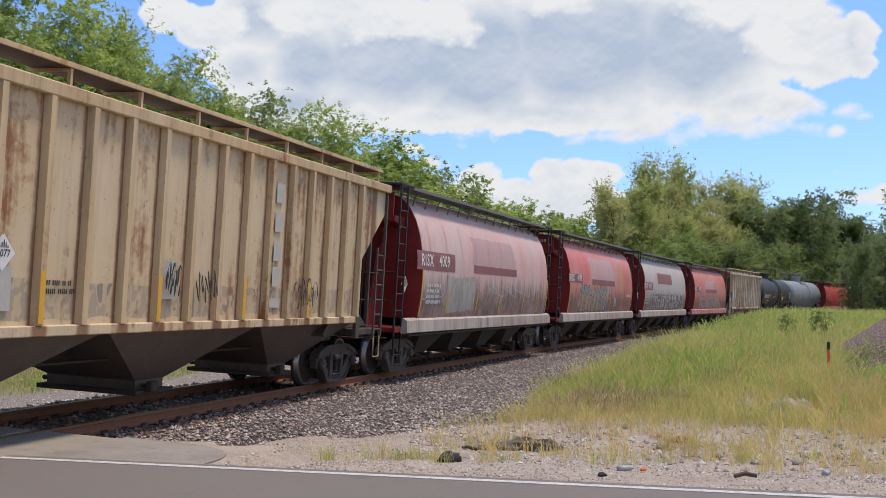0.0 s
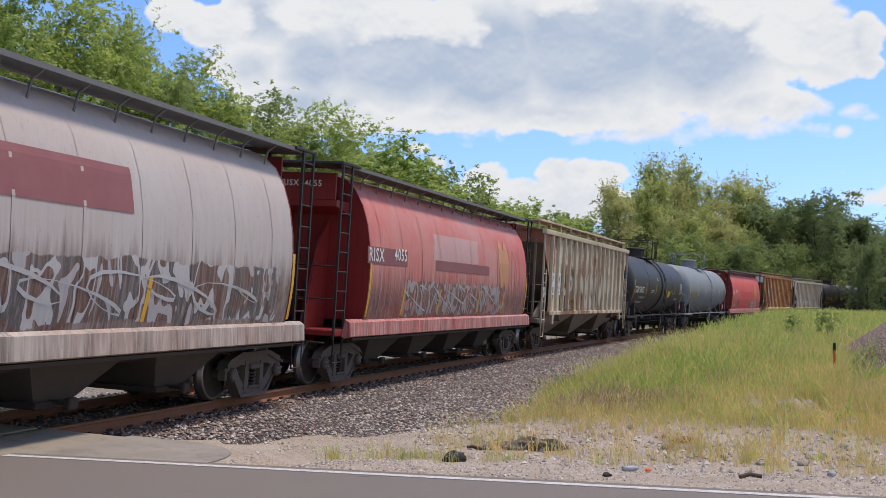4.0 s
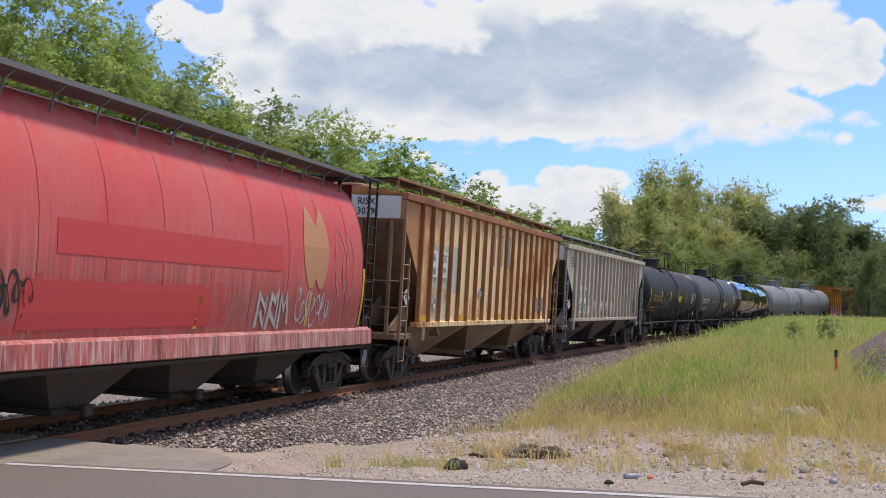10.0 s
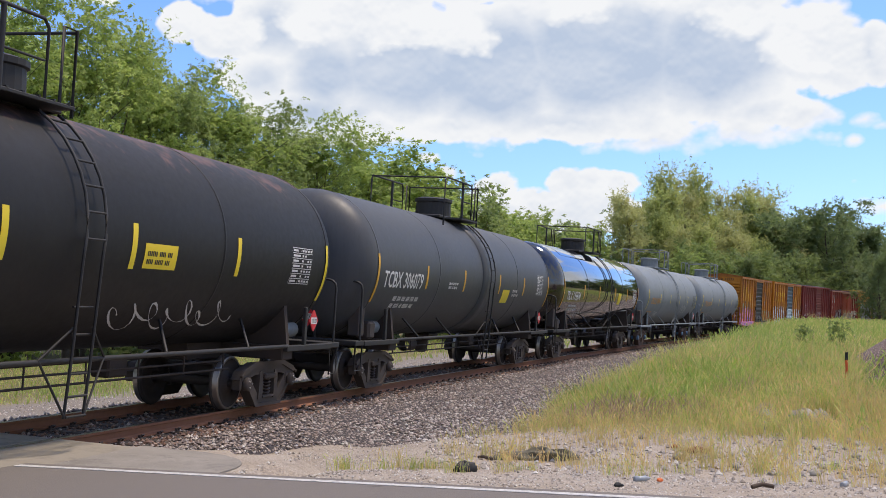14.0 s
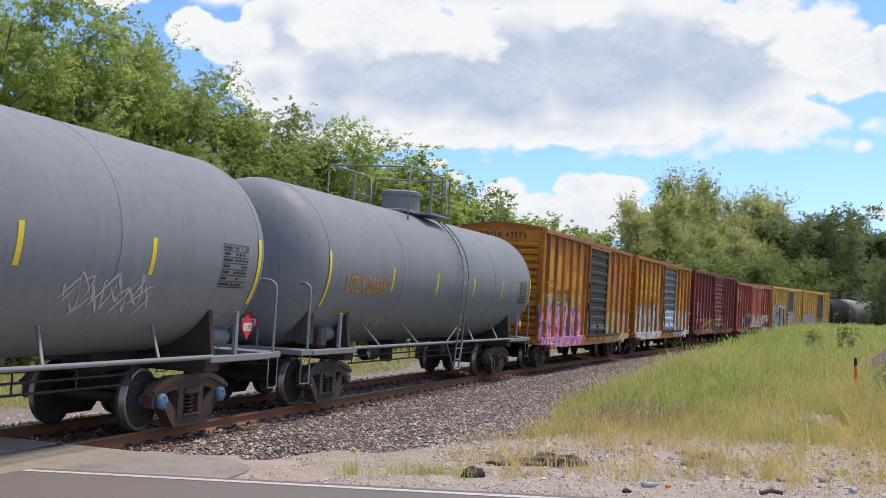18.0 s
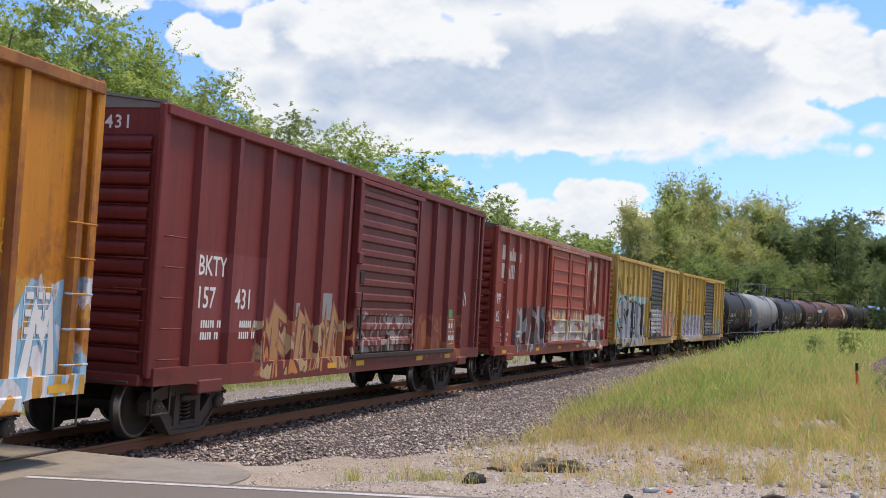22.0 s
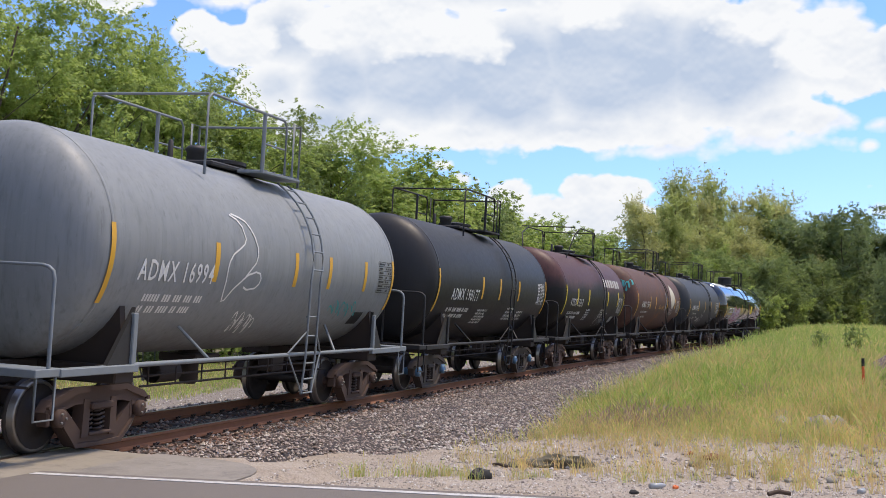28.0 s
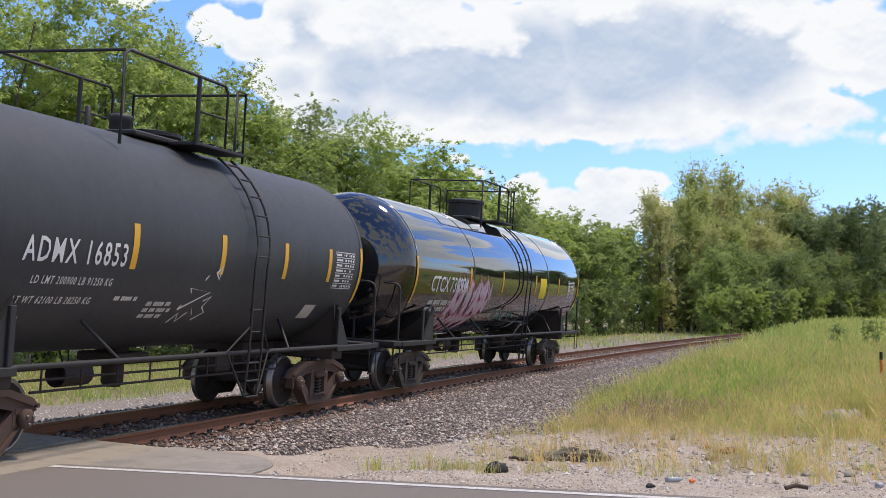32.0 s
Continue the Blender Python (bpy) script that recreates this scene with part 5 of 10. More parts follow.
# -- boxcars
def boxcar(index, H, paint_m, door_m, label, door=(-1.2, 1.85), ribs=(6, 5), end_m=None, words=(), roof_m=None, double=False, sill=0.78, strips=(), door_ribs=9, kit=None, belly=False, rib_m=None, end_word="", word_mat=None, plug=False, deep=0.0, chord_m=None):
    L = LENGTHS[index - 1]
    e = L / 2
    xb = e - 0.81
    half = e - 2.55
    end_m = end_m or paint_m
    roof_m = roof_m or paint_m
    car = vehicle("boxcar", index, half, kit or TRUCK_DARK, label, "boxcar", "freight cars of the train")
    zs = 1.06
    for sg in (-1, 1):
        part("side_wall", Mesh().box(-xb, xb, sg * 1.40, sg * 1.43, zs, H - 0.02), paint_m, car)
        part("top_chord", Mesh().box(-xb - 0.03, xb + 0.03, sg * 1.40, sg * 1.545, H - 0.15, H, 0.015), chord_m or paint_m, car)
        low = [(-xb, zs + 0.02), (-xb, sill + 0.06), (-xb + 1.0, sill + 0.06), (-xb + 1.4, sill), (-half + 1.5, sill - deep), (half - 1.5, sill - deep), (xb - 1.4, sill), (xb - 1.0, sill + 0.06), (xb, sill + 0.06), (xb, zs + 0.02)]
        part("side_sill", Mesh().extrude(low, 1, sg * 1.41, sg * 1.545), paint_m, car)
        d0, d1 = (door if sg < 0 else (-door[1], -door[0]))
        a0, a1 = (d0 - 0.52, d1 + 0.25) if sg < 0 else (d0 - 0.25, d1 + 0.52)
        p0, p1 = (1.12, 1.18) if sg < 0 else (1.18, 1.12)
        cols = [a0 - p0 * i for i in range(8) if a0 - p0 * i > -xb + 0.3] + [a1 + p1 * i for i in range(8) if a1 + p1 * i < xb - 0.3]
        for x in cols:
            m = Mesh().extrude([(x - 0.085, sg * 1.43), (x - 0.055, sg * 1.53), (x + 0.055, sg * 1.53), (x + 0.085, sg * 1.43)], 2, zs, H - 0.15)
            part("side_post", m, rib_m or paint_m, car)
        leaves = [(d0, (d0 + d1) / 2), ((d0 + d1) / 2, d1)] if double else [(d0, d1)]
        for a, b in leaves:
            dm = Mesh().box(a, b, sg * 1.45, sg * 1.50, zs + 0.06, H - 0.20, 0.008)
            dr = part("door", dm, door_m, car)
            k = Mesh()
            hgt = H - 0.30 - zs - 0.12
            for i in range(door_ribs):
                z = zs + 0.14 + hgt * (i + 0.5) / door_ribs
                if plug:
                    k.box(a + 0.06, b - 0.06, sg * 1.50, sg * 1.535, z - 0.03, z + 0.03, 0.01)
                else:
                    k.extrude([(sg * 1.50, z - 0.085), (sg * 1.545, z - 0.05), (sg * 1.545, z + 0.05), (sg * 1.50, z + 0.085)], 0, a + 0.09, b - 0.09)
            for x in (a + 0.04, b - 0.04):
                k.box(x - 0.04, x + 0.04, sg * 1.50, sg * 1.555, zs + 0.06, H - 0.2, 0.01)
            part("corrugation", k, door_m, dr)
            h = Mesh()
            x = a + 0.16
            for z in (1.75, 2.6):
                h.box(x - 0.1, x + 0.1, sg * 1.545, sg * 1.58, z - 0.12, z + 0.12, 0.01)
            h.tube([(x, sg * 1.585, zs + 0.1), (x, sg * 1.585, H - 0.5 if plug else 2.3)], 0.022, 6)
            part("door_lock", h, door_m if plug else M_UNDER, dr)
        if not plug:
            for x in (d0 - 0.10, d1 + 0.10):
                part("door_post", Mesh().box(x - 0.07, x + 0.07, sg * 1.43, sg * 1.575, zs, H - 0.16, 0.012), chord_m or paint_m, car)
            k = Mesh().box(d0 + 0.05, d1 - 0.05, sg * 1.545, sg * 1.60, zs + 0.20, zs + 0.32, 0.015)
            for x in (d0 + 0.25, (d0 + d1) / 2, d1 - 0.25):
                k.box(x - 0.05, x + 0.05, sg * 1.55, sg * 1.625, zs + 0.08, zs + 0.42, 0.012)
            k.box(d0 - 0.24, d0 + 0.02, sg * 1.57, sg * 1.64, zs + 0.95, zs + 1.25, 0.02)
            k.box(d0 - 0.20, d0 + 0.02, sg * 1.57, sg * 1.63, 2.85, 3.08, 0.02)
            part("door_hardware", k, door_m, car)
        part("door_track", Mesh().box(d0 - 0.15, d1 + (3.0 if not double else 0.4), sg * 1.44, sg * 1.60, zs - 0.04, zs + 0.05, 0.01), paint_m if plug else M_UNDER, car)
        part("door_hood", Mesh().box(d0 - 0.2, d1 + 0.3, sg * 1.44, sg * 1.585, H - 0.26, H - 0.17, 0.01), chord_m or paint_m, car)
        for s2 in (-1, 1):
            x0 = s2 * (xb - 0.06)
            x1 = s2 * (xb - 0.52)
            for i in range(5):
                z = 1.2 + 0.42 * i
                m = Mesh().tube([(x0, sg * 1.53, z), (x0, sg * 1.60, z), (x1, sg * 1.60, z), (x1, sg * 1.53, z)], 0.014, 6)
                part("grab_iron", m, paint_m, car)
            part("stirrup", Mesh().tube([(x0, sg * 1.5, sill + 0.1), (x0, sg * 1.5, 0.45), (x1, sg * 1.5, 0.45), (x1, sg * 1.5, sill + 0.1)], 0.02, 6), M_UNDER, car)
            part("jacking_pad", Mesh().box(s2 * (half - 0.15), s2 * (half + 0.55), sg * 1.42, sg * 1.57, sill - 0.10, sill + 0.1, 0.02), paint_m, car)
    # ends with pressed ribs
    for sg in (-1, 1):
        w = Mesh().box(sg * (xb - 0.03), sg * xb, -1.42, 1.42, zs - 0.1, H + 0.02)
        gable = [(-1.42, H - 0.02), (0, H + 0.16), (1.42, H - 0.02)]
        w.extrude(gable, 0, sg * (xb - 0.03), sg * xb)
        part("end_wall", w, end_m, car)
        top = H - 0.42
        nr = 13
        for i in range(nr):
            z = zs + 0.05 + (top - zs - 0.05) * (i + 0.5) / nr
            hh = (top - zs) / nr * 0.46
            m = Mesh()
            seg = [(0.0, -hh), (0.05, -hh * 0.55), (0.065, 0), (0.05, hh * 0.55), (0.0, hh)]
            m.extrude([(sg * (xb + a), z + b) for a, b in seg], 1, -1.30, 1.30, smooth=True)
            part("end_rib", m, end_m, car)
        for y in (-1.46, 1.46):
            part("corner_post", Mesh().box(sg * (xb - 0.08), sg * (xb + 0.09), y - 0.05, y + 0.05, zs - 0.12, H, 0.02), paint_m, car)
        m = Mesh().box(sg * (xb - 0.1), sg * (xb + 0.14), -1.4, 1.4, zs - 0.22, zs - 0.06, 0.02)
        for i in range(4):
            z = 1.3 + 0.42 * i
            m.tube([(sg * (xb + 0.05), -1.38, z), (sg * (xb + 0.12), -1.36, z), (sg * (xb + 0.12), -0.92, z), (sg * (xb + 0.05), -0.9, z)], 0.014, 6)
        m.tube([(sg * (xb + 0.16), -1.3, 2.1), (sg * (xb + 0.16), 1.3, 2.1)], 0.018, 6)
        part("end_sill", m, end_m, car)
    # roof with cross seams
    m = Mesh().extrude([(-1.52, H - 0.01), (0, H + 0.17), (1.52, H - 0.01), (1.52, H - 0.06), (-1.52, H - 0.06)], 0, -xb - 0.02, xb + 0.02)
    part("roof", m, roof_m, car)
    for i in range(13):
        x = -xb + 2 * xb * i / 12
        m = Mesh()
        for sg in (-1, 1):
            m.extrude([(sg * 1.5, H), (sg * 0.05, H + 0.165), (sg * 0.05, H + 0.205), (sg * 1.5, H + 0.035)], 0, x - 0.05, x + 0.05)
        part("roof_seam", m, roof_m, car)
    m = Mesh().box(-xb + 0.2, xb - 0.2, -0.3, 0.3, 0.78, 1.02, 0.02)
    for i in range(9):
        x = -half + 2 * half * i / 8
        m.box(x - 0.05, x + 0.05, -1.38, 1.38, 0.92, 1.02)
    m.tube([(-half, -0.8, 0.72), (half, -0.8, 0.72)], 0.02, 6)
    m.turned([(-0.5, 0.17), (0.2, 0.17)], 0, (0, -0.6, 0.78), 12)
    m.box(1.2, 1.6, -0.75, -0.45, 0.62, 0.95, 0.03)
    part("underframe", m, M_UNDER, car)
    for x in strips:
        part("reflective_strip", flat(Mesh(), rect(0.42, 0.10), x, sill + 0.10, -1.55), M_YELLOW, car)
    for kind, x, z, a, *more in words:
        mat = more[-1] if more and isinstance(more[-1], bpy.types.Material) else (word_mat or M_WHITE)
        y = -1.436
        m = Mesh()
        if kind == "text":
            for shp in words_of(a, more[0]):
                part("lettering", flat(Mesh(), shp, x, z, y, 0.85), mat, car)
        elif kind == "bars":
            tagged(part("fine_print", flat(m, bars(a, more[0], more[1], index), x, z, y), mat, car), kind="stuff")
        elif kind == "scrawl":
            part("sprayed_scrawl", flat(m, scrawl(a, more[0], more[1], more[2] if len(more) > 3 else 0.045), x, z, y - 0.002), mat, car)
        elif kind == "panel":
            part("panel", flat(m, rect(a, more[0]), x, z, y + 0.002), mat, car)
        elif kind == "table":
            part("test_table", flat(m, table_marks(a, more[0], more[1], 2, index), x, z, y - 0.003), mat, car)
        elif kind == "glyphs":      # one fat silver letter, black shadow and pale blue rim
            for fat, layer, mt in ((0.15, 0.0, M_RIM), (0.105, 0.004, M_INK), (0.05, 0.008, M_SILVER)):
                vs, fs = letters(a, more[1], 1.0, fat)
                base_w = max(q[0] for q in letters(a, more[1], 1.0, 0.0)[0])
                part("sprayed_letter", flat(Mesh(), ([(q[0], q[1]) for q in vs], fs), x + (0.10 if mt is M_INK else 0.0), z, y - layer, more[0] / base_w), mt, car)
        elif kind == "shape":
            part("emblem", flat(m, outline_shape(a), x, z, y), mat, car)
        elif kind == "throw":
            h, n, seed, thick, line = more[:5]
            throw_up(car, x, z, y, a, h, n, seed, thick, line, mat)
    if end_word:
        vs, fs = letters(end_word, 0.19, 1.15)
        part("end_lettering", Mesh().add([(-xb - 0.006, 0.75 - a, H - 0.34 + b) for a, b, *_ in vs], fs), word_mat or M_WHITE, car)
    return car
# ---------------------------------------------------------------- ground, road and line
ROAD_DIR = Vector((0.945, -0.328))          # the road runs across the line
ROAD_NEAR = Vector((0.0, 11.0))          # a point on its far white line


def sstep(a, b, v):
    u = np.clip((v - a) / (b - a), 0, 1)
    return u * u * (3 - 2 * u)


def ballast_edge(s):
    """Offset of the outer rim of the broken stone, right of the line."""
    return np.interp(s, [3.0, 6.2, 8.0, 9.8, 12.0], [2.25, 2.45, 3.1, 4.5, 5.6])


def hills(px, py, s, w):
    """Height of the ground."""
    px, py = np.asarray(px, float), np.asarray(py, float)
    off = px * 0.328 + py * 0.945 - 10.4
    aw = np.abs(w)
    bed = -0.52 - 0.20 * sstep(1.9, 3.6, aw)
    left = -0.72 + 0.16 * sstep(14, 26, -w)
    # rough grass bank to the right of the line
    rise = np.interp(s, [-2, 6, 13, 17, 30, 50, 90, 150, 220], [-0.45, -0.45, -0.30, 0.05, 0.45, 0.80, 0.88, 0.65, 0.3])
    front = np.interp(off, [2, 7.5, 11, 17, 24, 40], [-0.32, -0.42, -0.28, 0.02, 0.35, 0.7])
    bank = np.minimum(rise, np.maximum(front, -0.45) + 0.15)
    lim = ballast_edge(s)
    right = bed + (bank - bed) * sstep(lim - 1.3, lim + 1.8, w)
    right = right - 0.55 * sstep(8.5, 17, w) * sstep(14, 30, s)
    z = np.where(w > 1.9, right, np.where(w < -3.6, left, bed))
    # shoulders and surface of the road
    shoulder = -0.10 - 0.20 * sstep(0.0, 4.0, off)
    near_road = 1 - sstep(1.5, 6.0, off)
    near_road = near_road * (1 - sstep(12, 18, -off)) * np.where(off > -1, np.maximum(sstep(3.2, 5.5, w), sstep(3.8, 6.5, -w)), 1.0)
    z = z * (1 - near_road) + shoulder * near_road
    inside = (off < 0.30) & (off > -9.5)
    z = np.where(inside, np.minimum(z, -0.125), z)
    z = np.where((s < 3.9) & (s > -12) & (w < 2.1) & (w > -6), np.minimum(z, -0.30), z)
    z = np.where((s < 3.9) & (s > -12) & (w < 4.2) & (w > 1.9), np.clip(z, -0.145, -0.135), z)
    bumps = np.sin(px * 1.7 + py * 0.6) * np.sin(py * 1.3 - px * 0.4) * 0.03
    return z + np.where(inside, 0, bumps * sstep(2.2, 5, aw))


def spread(lo, mid0, mid1, hi, fine, coarse):
    out = [mid0 + fine * i for i in range(int((mid1 - mid0) / fine) + 1)]
    step, v = fine, mid0
    while v > lo:
        step = min(step * 1.16, coarse)
        v -= step
        out.insert(0, v)
    step, v = fine, out[-1]
    while v < hi:
        step = min(step * 1.16, coarse)
        v += step
        out.append(v)
    return np.array(out)


gx = spread(-1400, -16, 34, 1400, 0.42, 90)
gy = spread(-1400, 4, 72, 1600, 0.42, 90)
GX, GY = np.meshgrid(gx, gy, indexing="ij")
GS, GW = along(GX.ravel(), GY.ravel())
GZ = hills(GX.ravel(), GY.ravel(), GS, GW)


def ground_z(x, y):
    s, w = along([x], [y])
    return float(hills([x], [y], s, w)[0])


k = Nodes("ground_soil")
pos = k.xyz()
# distance past the road's edge
off_n = k.math("SUBTRACT", k.math("ADD", k.math("MULTIPLY", pos[0], 0.328), k.math("MULTIPLY", pos[1], 0.945)), 10.4)
n_big, n_mid, n_fine = k.noise(0.22, 4, 0.55), k.noise(1.6, 5, 0.6), k.noise(26, 4, 0.65)
peb = k.cells(34)
gravel = k.mix(k.ramp(n_mid, [(0.3, 0.0), (0.7, 1.0)]), (0.31, 0.258, 0.200), (0.41, 0.360, 0.300))
gravel = k.mix(k.ramp(peb, [(0.02, 1.0), (0.3, 0.0)]), gravel, (0.44, 0.41, 0.38))
gravel = k.mix(k.math("MULTIPLY", k.ramp(n_fine, [(0.45, 0.0), (0.62, 1.0)]), 0.55), gravel, (0.16, 0.12, 0.095))
soil = k.mix(n_mid, (0.15, 0.13, 0.055), (0.24, 0.19, 0.09))
soil = k.mix(k.math("MULTIPLY", n_fine, 0.6), soil, (0.08, 0.085, 0.03))
mask_g = k.math("MULTIPLY", k.math("SUBTRACT", k.math("ADD", off_n, k.math("MULTIPLY", k.math("SUBTRACT", n_mid, 0.5), 5.0)), 9.0), 0.5, True)
# beyond the line: a strip of gravel before the field
w_n = k.math("SUBTRACT", k.math("MULTIPLY", k.math("ADD", pos[0], 6.8), 0.965), k.math("MULTIPLY", k.math("SUBTRACT", pos[1], 12.0), 0.263))
w_n = k.math("ADD", w_n, k.math("MULTIPLY", k.math("SUBTRACT", n_mid, 0.5), 4.0))
beyond = k.math("MULTIPLY", k.math("LESS_THAN", w_n, 1.0), k.math("MULTIPLY", k.math("ADD", w_n, 10.5), 0.6, True))
mask_g = k.math("MULTIPLY", mask_g, k.math("SUBTRACT", 1.0, beyond))
grey_gravel = k.mix(k.ramp(peb, [(0.02, 1.0), (0.35, 0.0)]), (0.17, 0.150, 0.135), (0.33, 0.30, 0.275))
ground_mix = k.mix(mask_g, k.mix(k.math("MULTIPLY", beyond, 0.8), gravel, grey_gravel), soil)
M_GROUND = k.finish(ground_mix, 0.95, k.math("ADD", peb, n_fine), 0.6, 0.0, 0.03)
gm = bpy.data.meshes.new("ground")
nx, ny = len(gx), len(gy)
gv = np.stack([GX.ravel(), GY.ravel(), GZ], 1)
ii, jj = np.meshgrid(np.arange(nx - 1), np.arange(ny - 1), indexing="ij")
a0 = (ii * ny + jj).ravel()
gm.from_pydata(gv.tolist(), [], np.stack([a0, a0 + ny, a0 + ny + 1, a0 + 1], 1).tolist())
gm.materials.append(M_GROUND)
gm.polygons.foreach_set("use_smooth", [True] * len(gm.polygons))
tagged(new("ground", gm), "sandy gravel ground turning to rough soil under the grass", "ground", kind="structure")

# road: asphalt, white edge line
k = Nodes("worn_asphalt")
n1, n2, n3 = k.noise(0.5, 4, 0.6), k.noise(60, 3, 0.6), k.cells(120)
c = k.mix(n1, (0.140, 0.122, 0.107), (0.178, 0.156, 0.136))
c = k.mix(k.math("MULTIPLY", n2, 0.5), c, (0.105, 0.094, 0.086))
c = k.mix(k.ramp(k.noise(1.4, 4, 0.7, k.scaled(0.5, 3.0, 1)), [(0.68, 0.0), (0.72, 0.6)]), c, (0.04, 0.04, 0.042))
M_ASPHALT = k.finish(c, 0.85, k.math("ADD", n3, n2), 0.35, 0.0, 0.01)
k = Nodes("road_line_paint")
wearn = k.ramp(k.noise(14, 5, 0.7), [(0.42, 0.0), (0.60, 1.0)])
M_LINE = k.finish(k.mix(k.math("MULTIPLY", wearn, 0.5), (0.52, 0.51, 0.49), (0.20, 0.19, 0.18)), 0.7, k.noise(60, 3), 0.2)
nrm = Vector((0.328, 0.945))


def strip(x_from, x_to, off0, off1, z, name, mat, cat, lab, thick=0.0, kind="structure"):
    """A flat band that follows the road. x_from, x_to: metres along it."""
    m = Mesh()
    o = Vector((ROAD_NEAR.x, ROAD_NEAR.y))
    pts = []
    for u, v in ((x_from, off0), (x_to, off0), (x_to, off1), (x_from, off1)):
        q = o + ROAD_DIR * u + nrm * v
        pts.append((q.x, q.y))
    vs = [(x, y, z) for x, y in pts] + [(x, y, z - thick) for x, y in pts]
    m.add(vs, [(0, 1, 2, 3), (7, 6, 5, 4), (0, 4, 5, 1), (1, 5, 6, 2), (2, 6, 7, 3), (3, 7, 4, 0)] if thick else [(0, 1, 2, 3)])
    return tagged(part(name, m, mat, None), lab, cat, kind=kind)


strip(-5.2, 400, -8.6, 0.22, -0.055, "road", M_ASPHALT, "road", "grey worn asphalt country road", 0.06)
strip(-400, -9.0, -8.6, 0.22, -0.055, "road_beyond", M_ASPHALT, "road", "grey worn asphalt road past the crossing", 0.06)
strip(-5.15, 400, -0.06, 0.06, -0.049, "road_line", M_LINE, "road marking", "white painted edge line on the road", 0.005)
strip(-400, -9.0, -0.06, 0.06, -0.049, "road_line_beyond", M_LINE, "road marking", "white painted edge line past the crossing", 0.005)
strip(-4.75, 400, -7.3, -7.18, -0.049, "road_line_near", M_LINE, "road marking", "white painted near edge line of the road", 0.005)

# apron of old asphalt beside the crossing
k = Nodes("pale_old_asphalt")
n1, n2 = k.noise(1.1, 5, 0.6), k.noise(50, 3, 0.6)
c = k.mix(k.ramp(n1, [(0.3, 0.0), (0.7, 1.0)]), (0.19, 0.172, 0.150), (0.31, 0.282, 0.245))
c = k.mix(k.math("MULTIPLY", n2, 0.4), c, (0.14, 0.125, 0.11))
c = k.mix(k.math("MULTIPLY", k.ramp(k.noise(5.0, 6, 0.75), [(0.52, 0.0), (0.66, 1.0)]), 0.5), c, (0.11, 0.098, 0.088))
c = k.mix(k.math("MULTIPLY", k.ramp(k.noise(90, 3, 0.7), [(0.60, 0.0), (0.68, 1.0)]), 0.6), c, (0.46, 0.43, 0.39))
M_APRON = k.finish(c, 0.9, k.math("ADD", n2, k.cells(90)), 0.3, 0.0, 0.01)
k = Nodes("crossing_concrete")
c = k.mix(k.noise(1.3, 5, 0.65), (0.225, 0.198, 0.155), (0.305, 0.272, 0.22))
c = k.mix(k.math("MULTIPLY", k.noise(30, 4, 0.6), 0.4), c, (0.2, 0.18, 0.15))
c = k.mix(k.math("MULTIPLY", k.ramp(k.noise(4.0, 6, 0.75), [(0.50, 0.0), (0.66, 1.0)]), 0.5), c, (0.12, 0.10, 0.085))
M_CONCRETE = k.finish(c, 0.9, k.noise(40, 4), 0.25, 0.0, 0.01)


def line_strip(name, w0, w1, s0, s1, z0, thick, mat, step=1.0, round_end=False, level=False):
    """A slab along the line between two offsets."""
    n = max(2, int((s1 - s0) / step))
    m = Mesh()
    vs = []
    for i in range(n + 1):
        s = s0 + (s1 - s0) * i / n
        inset = 0.0
        if round_end:
            u = max(0.0, (s - (s1 - 1.6)) / 1.6)
            inset = (w1 - w0) * (1 - math.sqrt(max(0.0, 1 - u * u)))
        for w, z in ((w0, z0), (w1 - inset, z0 - (0.06 if round_end else 0)), (w1 - inset, z0 - thick), (w0, z0 - thick)):
            q = on_line(s, w, z)
            vs.append((q.x, q.y, z) if level else q)
    fs = []
    for i in range(n):
        for j in range(4):
            fs.append((i * 4 + j, i * 4 + (j + 1) % 4, i * 4 + 4 + (j + 1) % 4, i * 4 + 4 + j))
    fs += [(3, 2, 1, 0), (n * 4, n * 4 + 1, n * 4 + 2, n * 4 + 3)]
    m.add(vs, fs)
    return part(name, m, mat, None)


CROSS0, CROSS1 = -10.6, 3.3
for i, (w0, w1) in enumerate(((-2.55, -0.80), (-0.62, 0.62), (0.80, 1.95))):
    for j in range(4):
        a = CROSS0 + (CROSS1 - CROSS0) * j / 4
        b = CROSS0 + (CROSS1 - CROSS0) * (j + 1) / 4 - 0.02
        tagged(line_strip("crossing_panel", w0, w1, a, b, 0.0, 0.22, M_CONCRETE), "pale concrete level crossing panel between the rails", "crossing panel", "level crossing panels")
tagged(line_strip("crossing_apron", 1.97, 3.9, CROSS0, CROSS1 + 0.25, -0.062, 0.25, M_APRON, 0.2, True, True), "patched pale asphalt apron beside the rails", "pavement", kind="structure")
tagged(line_strip("crossing_apron_far", -5.5, -2.57, CROSS0, CROSS1, 0.14, 0.35, M_APRON, 0.5, False, True), "patched pale asphalt beyond the rails", "pavement", kind="structure")

